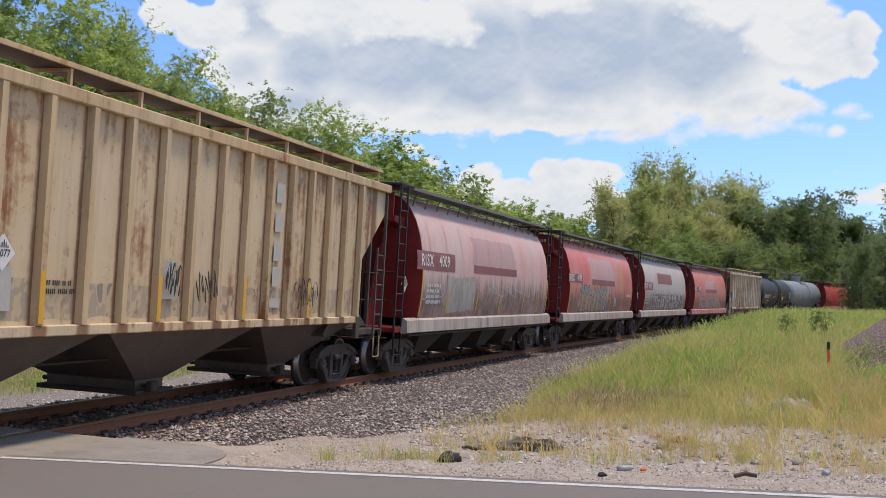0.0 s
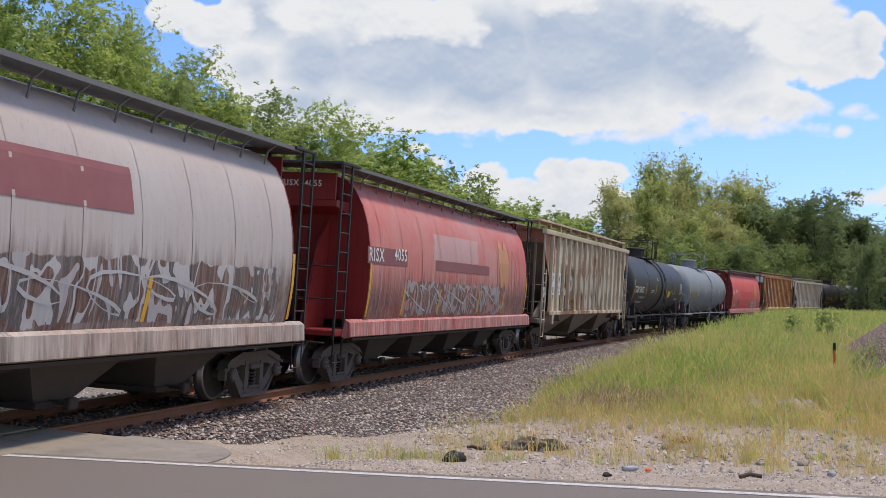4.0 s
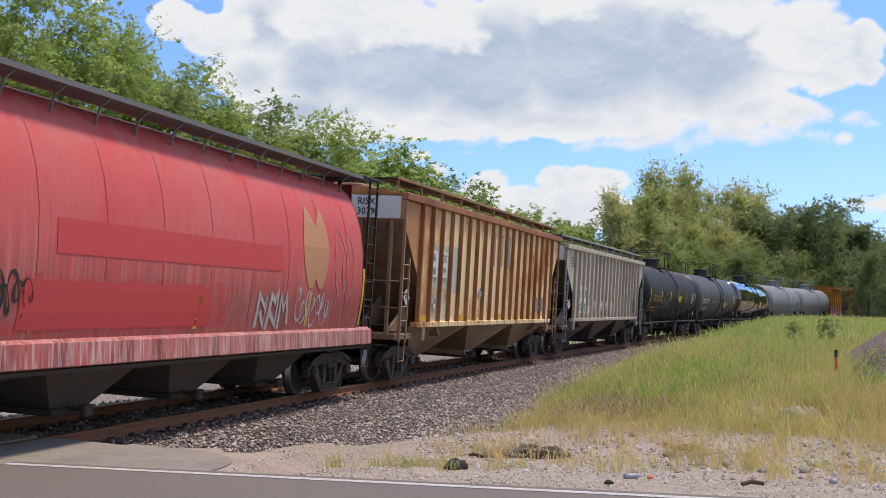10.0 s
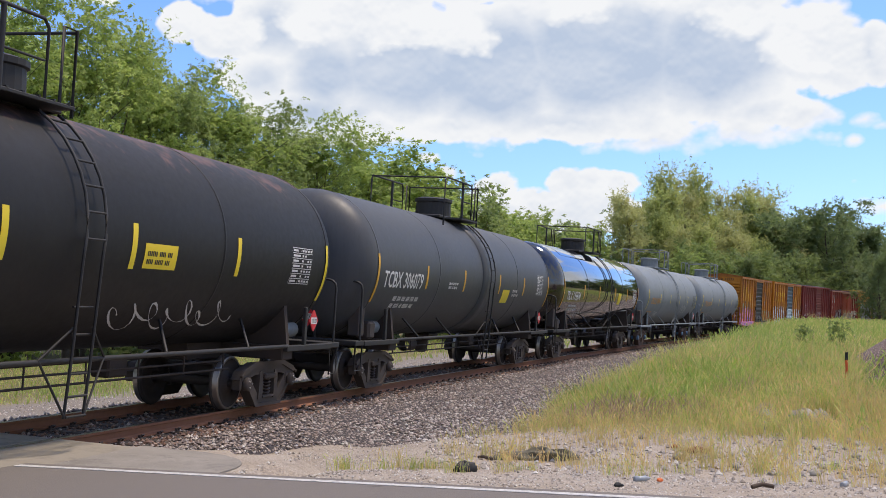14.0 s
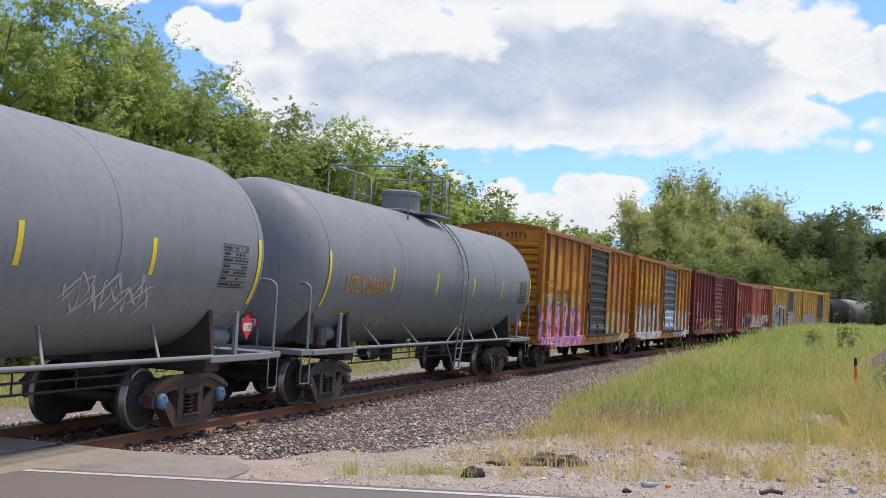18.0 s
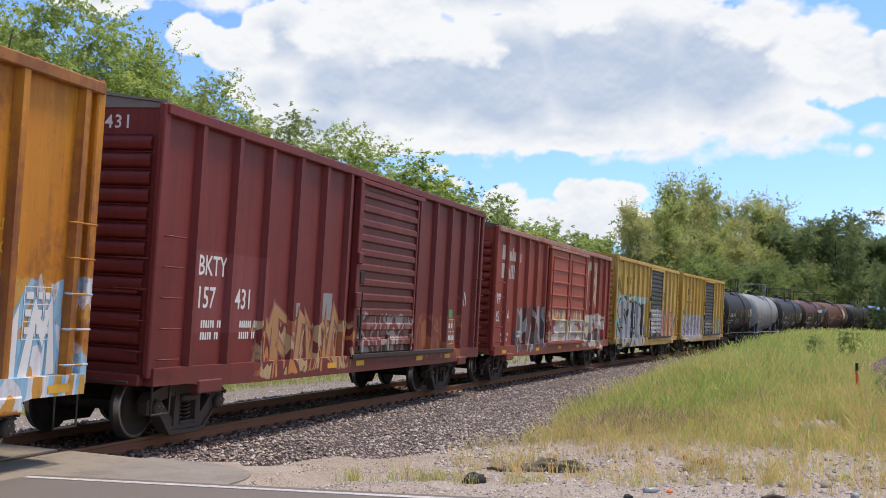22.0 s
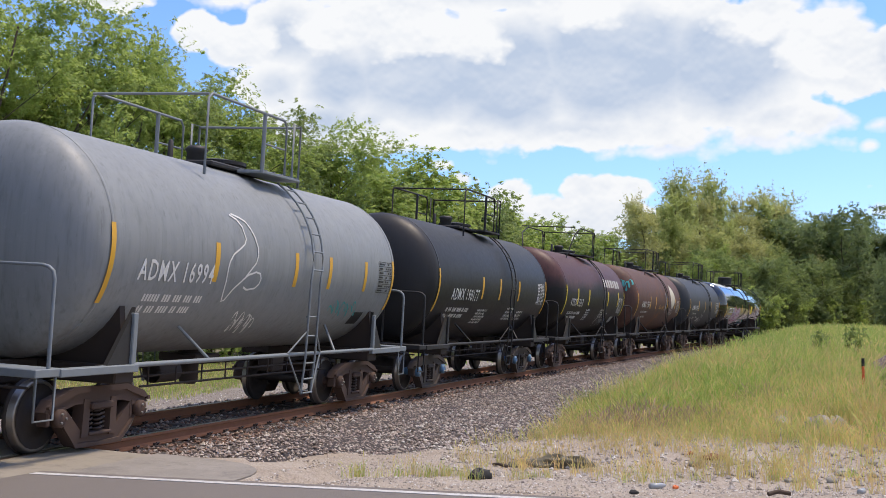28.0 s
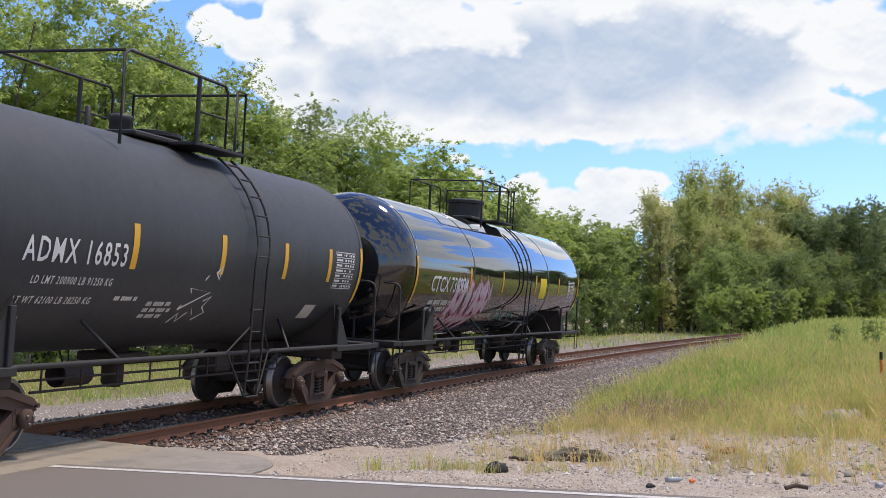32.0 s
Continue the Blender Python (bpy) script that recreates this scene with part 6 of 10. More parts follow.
# rails
M_RAILSIDE = simple("rusty_rail_side", (0.26, 0.110, 0.055), 0.85, 0.35, 12, other=(0.17, 0.078, 0.045))
M_RAILHEAD = simple("worn_rail_head", (0.30, 0.24, 0.21), 0.30, 0.2, 10, metal=0.85, bump=0.04)
RAIL = [(-0.036, 0.0), (0.036, 0.0), (0.038, -0.012), (0.036, -0.038), (0.012, -0.05), (0.009, -0.13), (0.03, -0.155), (0.07, -0.165), (0.07, -0.178), (-0.07, -0.178), (-0.07, -0.165), (-0.03, -0.155), (-0.009, -0.13), (-0.012, -0.05), (-0.036, -0.038), (-0.038, -0.012)]
for sg, name in ((1, "rail_near"), (-1, "rail_far")):
    ss = [-600 + 20 * i for i in range(28)] + [-40 + 2.0 * i for i in range(140)] + [240 + 20 * i for i in range(25)]
    m = Mesh()
    n = len(RAIL)
    vs = [on_line(s, sg * 0.7535 + a, b) for s in ss for a, b in RAIL]
    m.add(vs, [(i * n + j, i * n + (j + 1) % n, (i + 1) * n + (j + 1) % n, (i + 1) * n + j) for i in range(len(ss) - 1) for j in range(n)])
    m.k = [1 if (q % n) in (0,) else 0 for q in range(len(m.f))]
    tagged(part(name, m, [M_RAILSIDE, M_RAILHEAD], None), "rusty steel rail with a worn bright head", "rail", "rails of the line", "structure")
# sleepers with plates, buried to their tops in stone
M_TIE = simple("creosoted_sleeper", (0.065, 0.050, 0.042), 0.9, 0.45, 8, other=(0.11, 0.085, 0.07))
tie_m = Mesh().box(-0.115, 0.115, -1.3, 1.3, -0.36, -0.185, 0.012)
for sg in (-1, 1):
    tie_m.box(-0.09, 0.09, sg * 0.7535 - 0.17, sg * 0.7535 + 0.17, -0.187, -0.172)
    for e in (-1, 1):
        tie_m.box(-0.045, -0.015, sg * 0.7535 + e * 0.085 - 0.02, sg * 0.7535 + e * 0.085 + 0.02, -0.18, -0.135)
        tie_m.tube([(0.05, sg * 0.7535 + e * 0.075, -0.17), (0.05, sg * 0.7535 + e * 0.11, -0.13), (-0.03, sg * 0.7535 + e * 0.11, -0.13)], 0.012, 5)
tie_d = tie_m.data("sleeper", [M_TIE])
for i in range(150):
    s = 3.6 + 0.53 * i
    ob = tagged(new("sleeper", tie_d), "dark creosoted wooden sleeper with steel tie plates", "sleeper", "sleepers under the rails")
    ob.matrix_world = car_pose(s, 0.3)

# broken stone of the bed
STONE_COLS = [(0.05, (0.155, 0.120, 0.105)), (0.3, (0.275, 0.218, 0.190)), (0.6, (0.375, 0.305, 0.265)), (0.85, (0.47, 0.40, 0.35)), (0.99, (0.62, 0.57, 0.51))]
k = Nodes("ballast_stone")
geo = k.t.nodes.new("ShaderNodeNewGeometry")
rnd_i = geo.outputs["Random Per Island"]
c = k.ramp(rnd_i, STONE_COLS)
c = k.mix(k.math("MULTIPLY", k.noise(40, 3), 0.35), c, (0.09, 0.07, 0.065))
M_STONE = k.finish(c, 0.85, k.noise(60, 4), 0.3, 0.0, 0.01)
k = Nodes("rust_dusted_stone")
rnd_i = k.t.nodes.new("ShaderNodeNewGeometry").outputs["Random Per Island"]
c = k.ramp(rnd_i, [(0.05, (0.11, 0.060, 0.042)), (0.45, (0.22, 0.125, 0.085)), (0.85, (0.32, 0.20, 0.145)), (0.99, (0.46, 0.36, 0.29))])
M_STONE_RUST = k.finish(k.mix(k.math("MULTIPLY", k.noise(40, 3), 0.35), c, (0.09, 0.055, 0.04)), 0.9, k.noise(60, 4), 0.3, 0.0, 0.01)
k = Nodes("ballast_bed")
cell = k.cells(17, "Color")
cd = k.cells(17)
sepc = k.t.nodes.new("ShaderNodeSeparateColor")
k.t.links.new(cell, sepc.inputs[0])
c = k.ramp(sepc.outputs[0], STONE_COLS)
# shade in the gaps between stones, painted near black along the cell rims
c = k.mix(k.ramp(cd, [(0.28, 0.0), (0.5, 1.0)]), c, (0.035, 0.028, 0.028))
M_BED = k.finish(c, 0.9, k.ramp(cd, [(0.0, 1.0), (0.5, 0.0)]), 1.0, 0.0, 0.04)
m = Mesh()
prof = [(-3.7, -0.66), (-3.0, -0.52), (-2.05, -0.24), (-1.3, -0.20), (1.3, -0.20), (1.75, -0.22), (2.5, -0.40), (3.5, -0.55), (4.5, -0.56), (5.6, -0.62)]
ss = [3.25 + 0.8 * i for i in range(150)] + [124 + 8 * i for i in range(75)]
n = len(prof)
rn = random.Random(4)
vs = []
for s in ss:
    for a, b in prof:
        if a > 2.2:
            a = 2.2 + (a - 2.2) * (float(ballast_edge(s)) - 2.2) / 3.4
        p = on_line(s, a + rn.uniform(-0.08, 0.08), 0)
        z = b + (-(a - RAIL_R) * math.sin(CANT) if abs(a) < 2.2 else 0.14 if a < 0 else -0.05) + rn.uniform(-0.015, 0.015)
        vs.append((p.x, p.y, z))
m.add(vs, [(i * n + j, i * n + j + 1, (i + 1) * n + j + 1, (i + 1) * n + j) for i in range(len(ss) - 1) for j in range(n - 1)], 0, True)
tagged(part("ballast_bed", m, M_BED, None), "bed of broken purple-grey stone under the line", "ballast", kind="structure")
m = Mesh()
ss2 = [-600 + 10 * i for i in range(59)] + [-10.7]
vs = []
for s in ss2:
    for a, b in prof:
        p = on_line(s, a, 0)
        vs.append((p.x, p.y, b + (-(a - RAIL_R) * math.sin(CANT) if abs(a) < 2.2 else 0.14 if a < 0 else -0.05)))
m.add(vs, [(i * n + j, i * n + j + 1, (i + 1) * n + j + 1, (i + 1) * n + j) for i in range(len(ss2) - 1) for j in range(n - 1)], 0, True)
tagged(part("ballast_bed_beyond", m, M_BED, None), "bed of broken stone past the crossing", "ballast", kind="structure")


def bed_height(w, sval):
    a = 2.2 + (w - 2.2) * 3.4 / (float(ballast_edge(sval)) - 2.2) if w > 2.2 else w
    z = float(np.interp(a, [q[0] for q in prof], [q[1] for q in prof]))
    return z + (-(w - RAIL_R) * math.sin(CANT) if abs(w) < 2.2 else 0.14 if w < 0 else -0.05)


def pebble(r, rnd):
    """Corners and faces of one broken stone."""
    base = [(1, 0, 0), (-1, 0, 0), (0, 1, 0), (0, -1, 0), (0, 0, 1), (0, 0, -1)]
    vs = [tuple(r * q * rnd.uniform(0.65, 1.15) for q in p) for p in base]
    a, b = rnd.uniform(0, 6.28), rnd.uniform(0.5, 0.85)
    out = []
    for x, y, z in vs:
        x, y, z = x + r * rnd.uniform(-0.25, 0.25), y + r * rnd.uniform(-0.25, 0.25), z * b
        out.append((x * math.cos(a) - y * math.sin(a), x * math.sin(a) + y * math.cos(a), z))
    return out, [(0, 2, 4), (2, 1, 4), (1, 3, 4), (3, 0, 4), (2, 0, 5), (1, 2, 5), (3, 1, 5), (0, 3, 5)]


rn = random.Random(11)
kinds = [pebble(1.0, rn) for _ in range(14)]


def scatter(name, places, mat, label, category):
    """Many small stones in one mesh. places: x, y, z, radius."""
    vs, fs = [], []
    for i, (x, y, z, r) in enumerate(places):
        v, f = kinds[i % 14]
        o = len(vs)
        vs += [(x + a * r, y + b * r, z + c * r) for a, b, c in v]
        fs += [(a + o, b + o, c + o) for a, b, c in f]
    me = bpy.data.meshes.new(name)
    me.from_pydata(vs, [], fs)
    me.materials.append(mat)
    return tagged(new(name, me), label, category, kind="stuff")


pl, dusty, pale = [], [], []
for i in range(30000):
    s = 3.5 + 62 * rn.random() ** 1.7
    w = rn.choice((rn.uniform(0.85, 5.4), rn.uniform(0.85, 4.6), rn.uniform(-3.4, 0.7)))
    if w > float(ballast_edge(s)) + rn.gauss(0, 0.15):
        continue
    if abs(abs(w) - 0.7535) < 0.09:
        continue
    p = on_line(s, w, 0)
    near = 0.2 < abs(abs(w) - 0.7535) + rn.gauss(0, 0.12) < 0.55
    (dusty if near else pale if w > 2.3 and rn.random() < 0.42 else pl).append((p.x, p.y, bed_height(w, s) + rn.uniform(-0.01, 0.03), rn.uniform(0.022, 0.05)))
scatter("rusty_ballast_stones", dusty, M_STONE_RUST, "stones coated with brown rust dust close to the rails", "ballast")
scatter("ballast_stones", pl, M_STONE, "loose broken purple-grey stones beside the rails", "ballast")
k = Nodes("pale_gravel")
rnd_i = k.t.nodes.new("ShaderNodeNewGeometry").outputs["Random Per Island"]
M_PEB = k.finish(k.ramp(rnd_i, [(0.0, (0.22, 0.185, 0.155)), (0.4, (0.37, 0.325, 0.28)), (0.75, (0.47, 0.43, 0.385)), (1.0, (0.58, 0.55, 0.51))]), 0.9, k.noise(70, 3), 0.3)
pl = []
while len(pl) < 27000:
    x, y = rn.uniform(-5, 16), rn.uniform(9.5, 27)
    off = x * 0.328 + y * 0.945 - 10.4
    if off < 0.35 or rn.random() > math.exp(-off / 9) * 1.25:
        continue
    pl.append((x, y, 0, rn.uniform(0.007, 0.021) * (1.7 if rn.random() < 0.05 else 1)))
ps, pw = along([q[0] for q in pl], [q[1] for q in pl])
pz = hills([q[0] for q in pl], [q[1] for q in pl], ps, pw)
pl = [(x, y, z + 0.002, r) for (x, y, _, r), z, w, s in zip(pl, pz, pw, ps) if w > ballast_edge(s) - 0.25 and not (w < 4.0 and s < 3.75)]
strewn = []
pl += pale
for i in range(7000):
    s, w = 3.5 + 50 * rn.random() ** 1.4, rn.uniform(-9.0, -3.2)
    p = on_line(s, w, 0)
    strewn.append((p.x, p.y, s, w, rn.uniform(0.018, 0.045)))
sa = np.array(strewn)
pl += [(q[0], q[1], float(z) + 0.005, q[4]) for q, z in zip(strewn, hills(sa[:, 0], sa[:, 1], sa[:, 2], sa[:, 3]))]
scatter("gravel", pl, M_PEB, "pale loose gravel on the road's shoulder", "gravel")

# ---------------------------------------------------------------- grass
def grass_material(name, bias):
    k = Nodes(name)
    rnd_i = k.t.nodes.new("ShaderNodeNewGeometry").outputs["Random Per Island"]
    zone = k.noise(0.16, 3, 0.5)
    px, py, _ = k.xyz()
    rim = k.math("SUBTRACT", k.math("ADD", k.math("MULTIPLY", px, 0.328), k.math("MULTIPLY", py, 0.945)), 10.4)
    rim = k.math("ADD", rim, k.math("MULTIPLY", k.math("SUBTRACT", k.noise(0.5, 3), 0.5), 5.0))
    rim = k.math("SUBTRACT", 1.0, k.math("DIVIDE", k.math("SUBTRACT", rim, 6.5), 9.0, True))
    dry = k.math("ADD", k.math("MULTIPLY", k.math("SUBTRACT", zone, 0.5), 1.6), 0.50 + bias)
    dry = k.math("ADD", dry, k.math("MULTIPLY", k.math("SUBTRACT", rnd_i, 0.5), 0.95))
    dry = k.math("ADD", dry, k.math("MULTIPLY", k.math("SUBTRACT", rim, 0.40), 0.68))
    c = k.ramp(dry, [(0.16, (0.36, 0.51, 0.11)), (0.40, (0.60, 0.66, 0.18)), (0.62, (0.82, 0.70, 0.26)), (0.88, (0.78, 0.56, 0.27))])
    c = k.mix(k.math("MULTIPLY", k.ramp(k.noise(1.1, 5, 0.7), [(0.38, 0.0), (0.64, 1.0)]), 0.55), c, (0.30, 0.31, 0.11))
    k.finish(c, 0.75)
    trl = k.t.nodes.new("ShaderNodeBsdfTranslucent")
    k.put(c, trl.inputs[0])
    mxs = k.t.nodes.new("ShaderNodeMixShader")
    mxs.inputs[0].default_value = 0.4
    k.t.links.new(k.b.outputs[0], mxs.inputs[1])
    k.t.links.new(trl.outputs[0], mxs.inputs[2])
    k.t.links.new(mxs.outputs[0], k.t.nodes["Material Output"].inputs[0])
    return k.m


M_GRASS = grass_material("grass_blades", 0.0)
M_GRASS_GREEN = grass_material("green_tuft_blades", -0.42)
M_GRASS_STRAW = grass_material("straw_stalks", 0.38)


def grass(name, pts, label, tall, wide, mat, rnd, heads=0.35, kind="stuff"):
    """Blades and seed heads in one mesh. pts: x, y, z, scale."""
    vs, fs = [], []
    for x, y, z, q in pts:
        h = tall * q * rnd.uniform(0.5, 1.15) * (1 + 0.28 * math.sin(x * 1.9 + 2 * math.sin(y * 0.9)) * math.sin(y * 1.6 + x * 0.7))
        a = rnd.uniform(0, 6.283)
        lean = h * rnd.uniform(0.05, 0.85)
        la = rnd.uniform(0, 6.283)
        dx, dy = lean * math.cos(la), lean * math.sin(la)
        w = wide * rnd.uniform(0.6, 1.3) * (0.6 + 0.4 * q)
        cx, cy = w * math.cos(a), w * math.sin(a)
        o = len(vs)
        vs += [(x - cx, y - cy, z - 0.03), (x + cx, y + cy, z - 0.03), (x + dx * 0.4 + cx * 0.8, y + dy * 0.4 + cy * 0.8, z + h * 0.6), (x + dx * 0.4 - cx * 0.8, y + dy * 0.4 - cy * 0.8, z + h * 0.6), (x + dx, y + dy, z + h)]
        fs += [(o, o + 1, o + 2, o + 3), (o + 3, o + 2, o + 4)]
        if rnd.random() < heads:
            o = len(vs)
            vs += [(x + dx * 0.78, y + dy * 0.78, z + h * 0.80), (x + dx * 0.95 + cx * 1.9, y + dy * 0.95 + cy * 1.9, z + h * 0.96), (x + dx * 1.2, y + dy * 1.2, z + h * 1.14), (x + dx * 0.95 - cx * 1.9, y + dy * 0.95 - cy * 1.9, z + h * 0.96)]
            fs.append((o, o + 1, o + 2, o + 3))
    me = bpy.data.meshes.new(name)
    me.from_pydata(vs, [], fs)
    me.materials.append(mat)
    return tagged(new(name, me), label, "grass", kind=kind)


def grass_places(count, x0, x1, y0, y1, test, rnd):
    xs = np.random.RandomState(rnd.randint(0, 99999)).uniform(x0, x1, count)
    ys = np.random.RandomState(rnd.randint(0, 99999)).uniform(y0, y1, count)
    s, w = along(xs, ys)
    z = hills(xs, ys, s, w)
    off = xs * 0.328 + ys * 0.945 - 10.4
    keep = test(xs, ys, s, w, off)
    return [(a, b, c, q) for a, b, c, q in zip(xs[keep], ys[keep], z[keep], (0.62 + 0.5 * np.clip(off / 14, 0, 1))[keep])]


def edge(xs, ys):
    return np.sin(xs * 1.3 + ys * 0.5) * 0.7 + np.sin(xs * 0.53 - ys * 1.1) * 0.8


rn = random.Random(21)


def bank_edge(x, y, o):
    """Metres inside the front rim of the grass."""
    return o - (9.9 - 0.62 * np.clip(x - 0.4, 0, 6)) - 0.8 * edge(x * 0.8, y)


HEAP = (14.6, 29.2)


def clear(x, y):
    """Free of the gravel heap and of the trodden ground before it."""
    return (np.hypot(x - HEAP[0], y - HEAP[1]) > 4.7) & ~((x > 0.345 * y) & (np.hypot(x, y) > 23.8) & (np.hypot(x, y) < 31)) & (np.hypot(x - 6.1, y - 20.2) > 0.9 + 0.5 * np.sin(5 * x + 3 * y))



nse = np.random.RandomState(5)
front = grass_places(250000, -1, 20, 13.5, 34, lambda x, y, s, w, o: (w > 4.9 + 0.35 * edge(x, y)) & (nse.uniform(0, 2.4, x.shape) ** 1.7 < bank_edge(x, y, o)) & clear(x, y), rn)
front = [(a, b, c, 0.42 + 0.62 * min(1.0, max(0.0, (0.328 * a + 0.945 * b - 10.4 - 8.6 + 0.62 * min(6, max(0, a - 0.4))) / 5.5))) for a, b, c, q in front]
grass("grass_bank", front, "tall dry yellow-green grass on the bank", 0.37, 0.005, M_GRASS, rn, 0.45)
stalks = random.Random(31).sample(front, min(len(front), 17000))
grass("seed_stalks", stalks, "thin straw-coloured seed stalks standing over the grass", 0.56, 0.0032, M_GRASS_STRAW, rn, 1.0)
thin = grass_places(22000, -2, 18, 12, 27, lambda x, y, s, w, o: (w > 4.2) & (o > 3.6 + 0.4 * edge(x, y)) & (o < 10.5) & (np.sin(x * 1.9 + 1) * np.sin(y * 2.3 + x) > 0.45 - 0.03 * x - 0.04 * o), rn)
grass("roadside_grass", [(a, b, c, q * 0.62) for a, b, c, q in thin], "thin dry grass at the edge of the gravel", 0.42, 0.005, M_GRASS, rn, 0.3)


def tufts(count, x0, x1, o0, o1, spread_, blades, size):
    """Roots of grass tufts beside the road."""
    out = []
    for _ in range(count):
        x, o = rn.uniform(x0, x1), rn.uniform(o0, o1)
        y = (o + 10.4 - 0.328 * x) / 0.945
        z, q0 = ground_z(x, y), rn.uniform(0.6, 1.2) * size
        for _ in range(int(blades * rn.uniform(0.5, 1.4))):
            r, a = spread_ * rn.random(), rn.uniform(0, 6.28)
            out.append((x + r * math.cos(a), y + r * math.sin(a), z, q0 * rn.uniform(0.6, 1.1)))
    return out


grass("green_tufts", tufts(15, -1.9, -0.1, 2.7, 3.3, 0.15, 26, 0.6) + tufts(14, -0.1, 2.2, 2.8, 3.8, 0.12, 18, 0.55) + tufts(8, 2.5, 9, 3.5, 6.5, 0.15, 40, 0.8), "small green grass tufts in a line on the gravel", 0.33, 0.0045, M_GRASS_GREEN, rn, 0.15)
grass("dry_tufts", tufts(60, -0.8, 6.5, 2.9, 5.5, 0.10, 16, 0.75) + tufts(170, 0.3, 10, 4.5, 9.0, 0.13, 20, 0.9), "scattered straw-coloured grass tufts on the gravel", 0.38, 0.005, M_GRASS, rn, 0.5)
M_GRASS_ROSE = simple("rosy_seed_heads", (0.56, 0.40, 0.29), 0.8, 0.35, 9, bump=0.0)


def clumps(spots, blades, size):
    """Roots of leafy clumps on the bank. spots: x, y, radius."""
    out = []
    for x, y, r in spots:
        for _ in range(int(blades * r * r * 4)):
            a, q = rn.uniform(0, 6.283), r * math.sqrt(rn.random())
            px, py = x + q * math.cos(a) * 1.6, y + q * math.sin(a)
            out.append((px, py, ground_z(px, py), size * rn.uniform(0.7, 1.15) * (1.1 - 0.4 * q / r)))
    return out


def beside_line(s, w):
    x, y, th = line_at(s)
    return x + w * math.cos(th), y - w * math.sin(th)


leafy = [(3.5, 22.3, 0.55), (4.4, 23.1, 0.4), (7.4, 19.6, 0.3), (8.2, 18.6, 0.35), (6.4, 18.4, 0.22), (9.2, 24.5, 0.5), (5.6, 25.5, 0.7), (7.2, 27.0, 0.8), (3.9, 26.5, 0.6), (10.4, 27.8, 0.6)]
grass("bank_weeds", clumps(leafy, 330, 0.95), "leafy green weeds among the dry grass on the bank", 0.52, 0.014, M_GRASS_GREEN, rn, 0.5)
rosy = [(2.8, 20.8, 0.7), (3.9, 21.2, 0.5), (8.8, 22.0, 0.5), (6.0, 23.5, 0.5)]
grass("rosy_grass", clumps(rosy, 260, 0.85), "patches of rosy-brown grass in seed on the bank", 0.50, 0.006, M_GRASS_ROSE, rn, 0.9)
dry_rim = [beside_line(28.0 + 1.15 * i, 4.9 + 0.5 * math.sin(i * 2.1)) + (0.35 + 0.12 * math.sin(i * 1.3),) for i in range(13)]
grass("dry_rim_stalks", clumps(dry_rim, 130, 1.15), "tall dry brown seed stalks along the edge of the stones", 0.62, 0.005, M_GRASS_ROSE, rn, 1.0)
rear = grass_places(80000, 2, 46, 30, 84, lambda x, y, s, w, o: (w > 4.9 + 0.35 * edge(x, y)) & (w < 40) & clear(x, y), rn)
grass("grass_bank_far", rear, "tall dry yellow-green grass on the crest of the bank", 0.40, 0.009, M_GRASS, rn, 0.5)
far = grass_places(36000, -40, 75, 20, 190, lambda x, y, s, w, o: ((w < -8.6 + edge(x * 0.4, y * 0.4)) & (w > -34)) | ((w > 5) & (w < 30) & (y > 80)), rn)
grass("grass_field", [q for q in far if q[1] >= 60], "mown yellow-green grass beyond the line", 0.36, 0.035, M_GRASS, rn, 0.1)
verge = grass_places(90000, -40, 10, 8, 60, lambda x, y, s, w, o: (w < -9.2 + 0.7 * edge(x * 0.4, y * 0.4)) & (w > -24) & (s > 4), rn)
grass("grass_verge", verge, "short yellow-green grass beyond the line", 0.17, 0.010, M_GRASS, rn, 0.2)

# ---------------------------------------------------------------- trees
def leaf_material(name, a, b, c):
    k = Nodes(name)
    r = k.t.nodes.new("ShaderNodeNewGeometry").outputs["Random Per Island"]
    o = k.t.nodes.new("ShaderNodeObjectInfo").outputs["Random"]
    col = k.ramp(r, [(0.0, a), (0.55, b), (1.0, c)])
    col = k.mix(k.math("MULTIPLY", k.noise(0.5, 3), 0.5), col, a)
    col = k.mix(k.math("MULTIPLY", o, 0.35), col, shade(b, 0.7))
    k.finish(col, 0.6)
    t = k.t.nodes.new("ShaderNodeBsdfTranslucent")
    k.put(col, t.inputs[0])
    x = k.t.nodes.new("ShaderNodeMixShader")
    x.inputs[0].default_value = 0.6
    k.t.links.new(k.b.outputs[0], x.inputs[1])
    k.t.links.new(t.outputs[0], x.inputs[2])
    k.t.links.new(x.outputs[0], k.t.nodes["Material Output"].inputs[0])
    return k.m


L_LIGHT = leaf_material("light_green_leaves", (0.310, 0.405, 0.110), (0.415, 0.525, 0.145), (0.530, 0.625, 0.195))
L_MID = leaf_material("mid_green_leaves", (0.208, 0.281, 0.092), (0.312, 0.398, 0.131), (0.422, 0.500, 0.176))
L_DARK = leaf_material("dark_green_leaves", (0.160, 0.222, 0.090), (0.235, 0.312, 0.122), (0.315, 0.392, 0.160))
L_OLIVE = leaf_material("olive_turning_leaves", (0.38, 0.44, 0.15), (0.48, 0.53, 0.19), (0.59, 0.62, 0.24))
L_FADED = leaf_material("brownish_olive_leaves", (0.42, 0.44, 0.17), (0.51, 0.52, 0.21), (0.60, 0.60, 0.26))
M_BARK = simple("grey_brown_bark", (0.11, 0.09, 0.07), 0.9, 0.4, 10, bump=0.5)


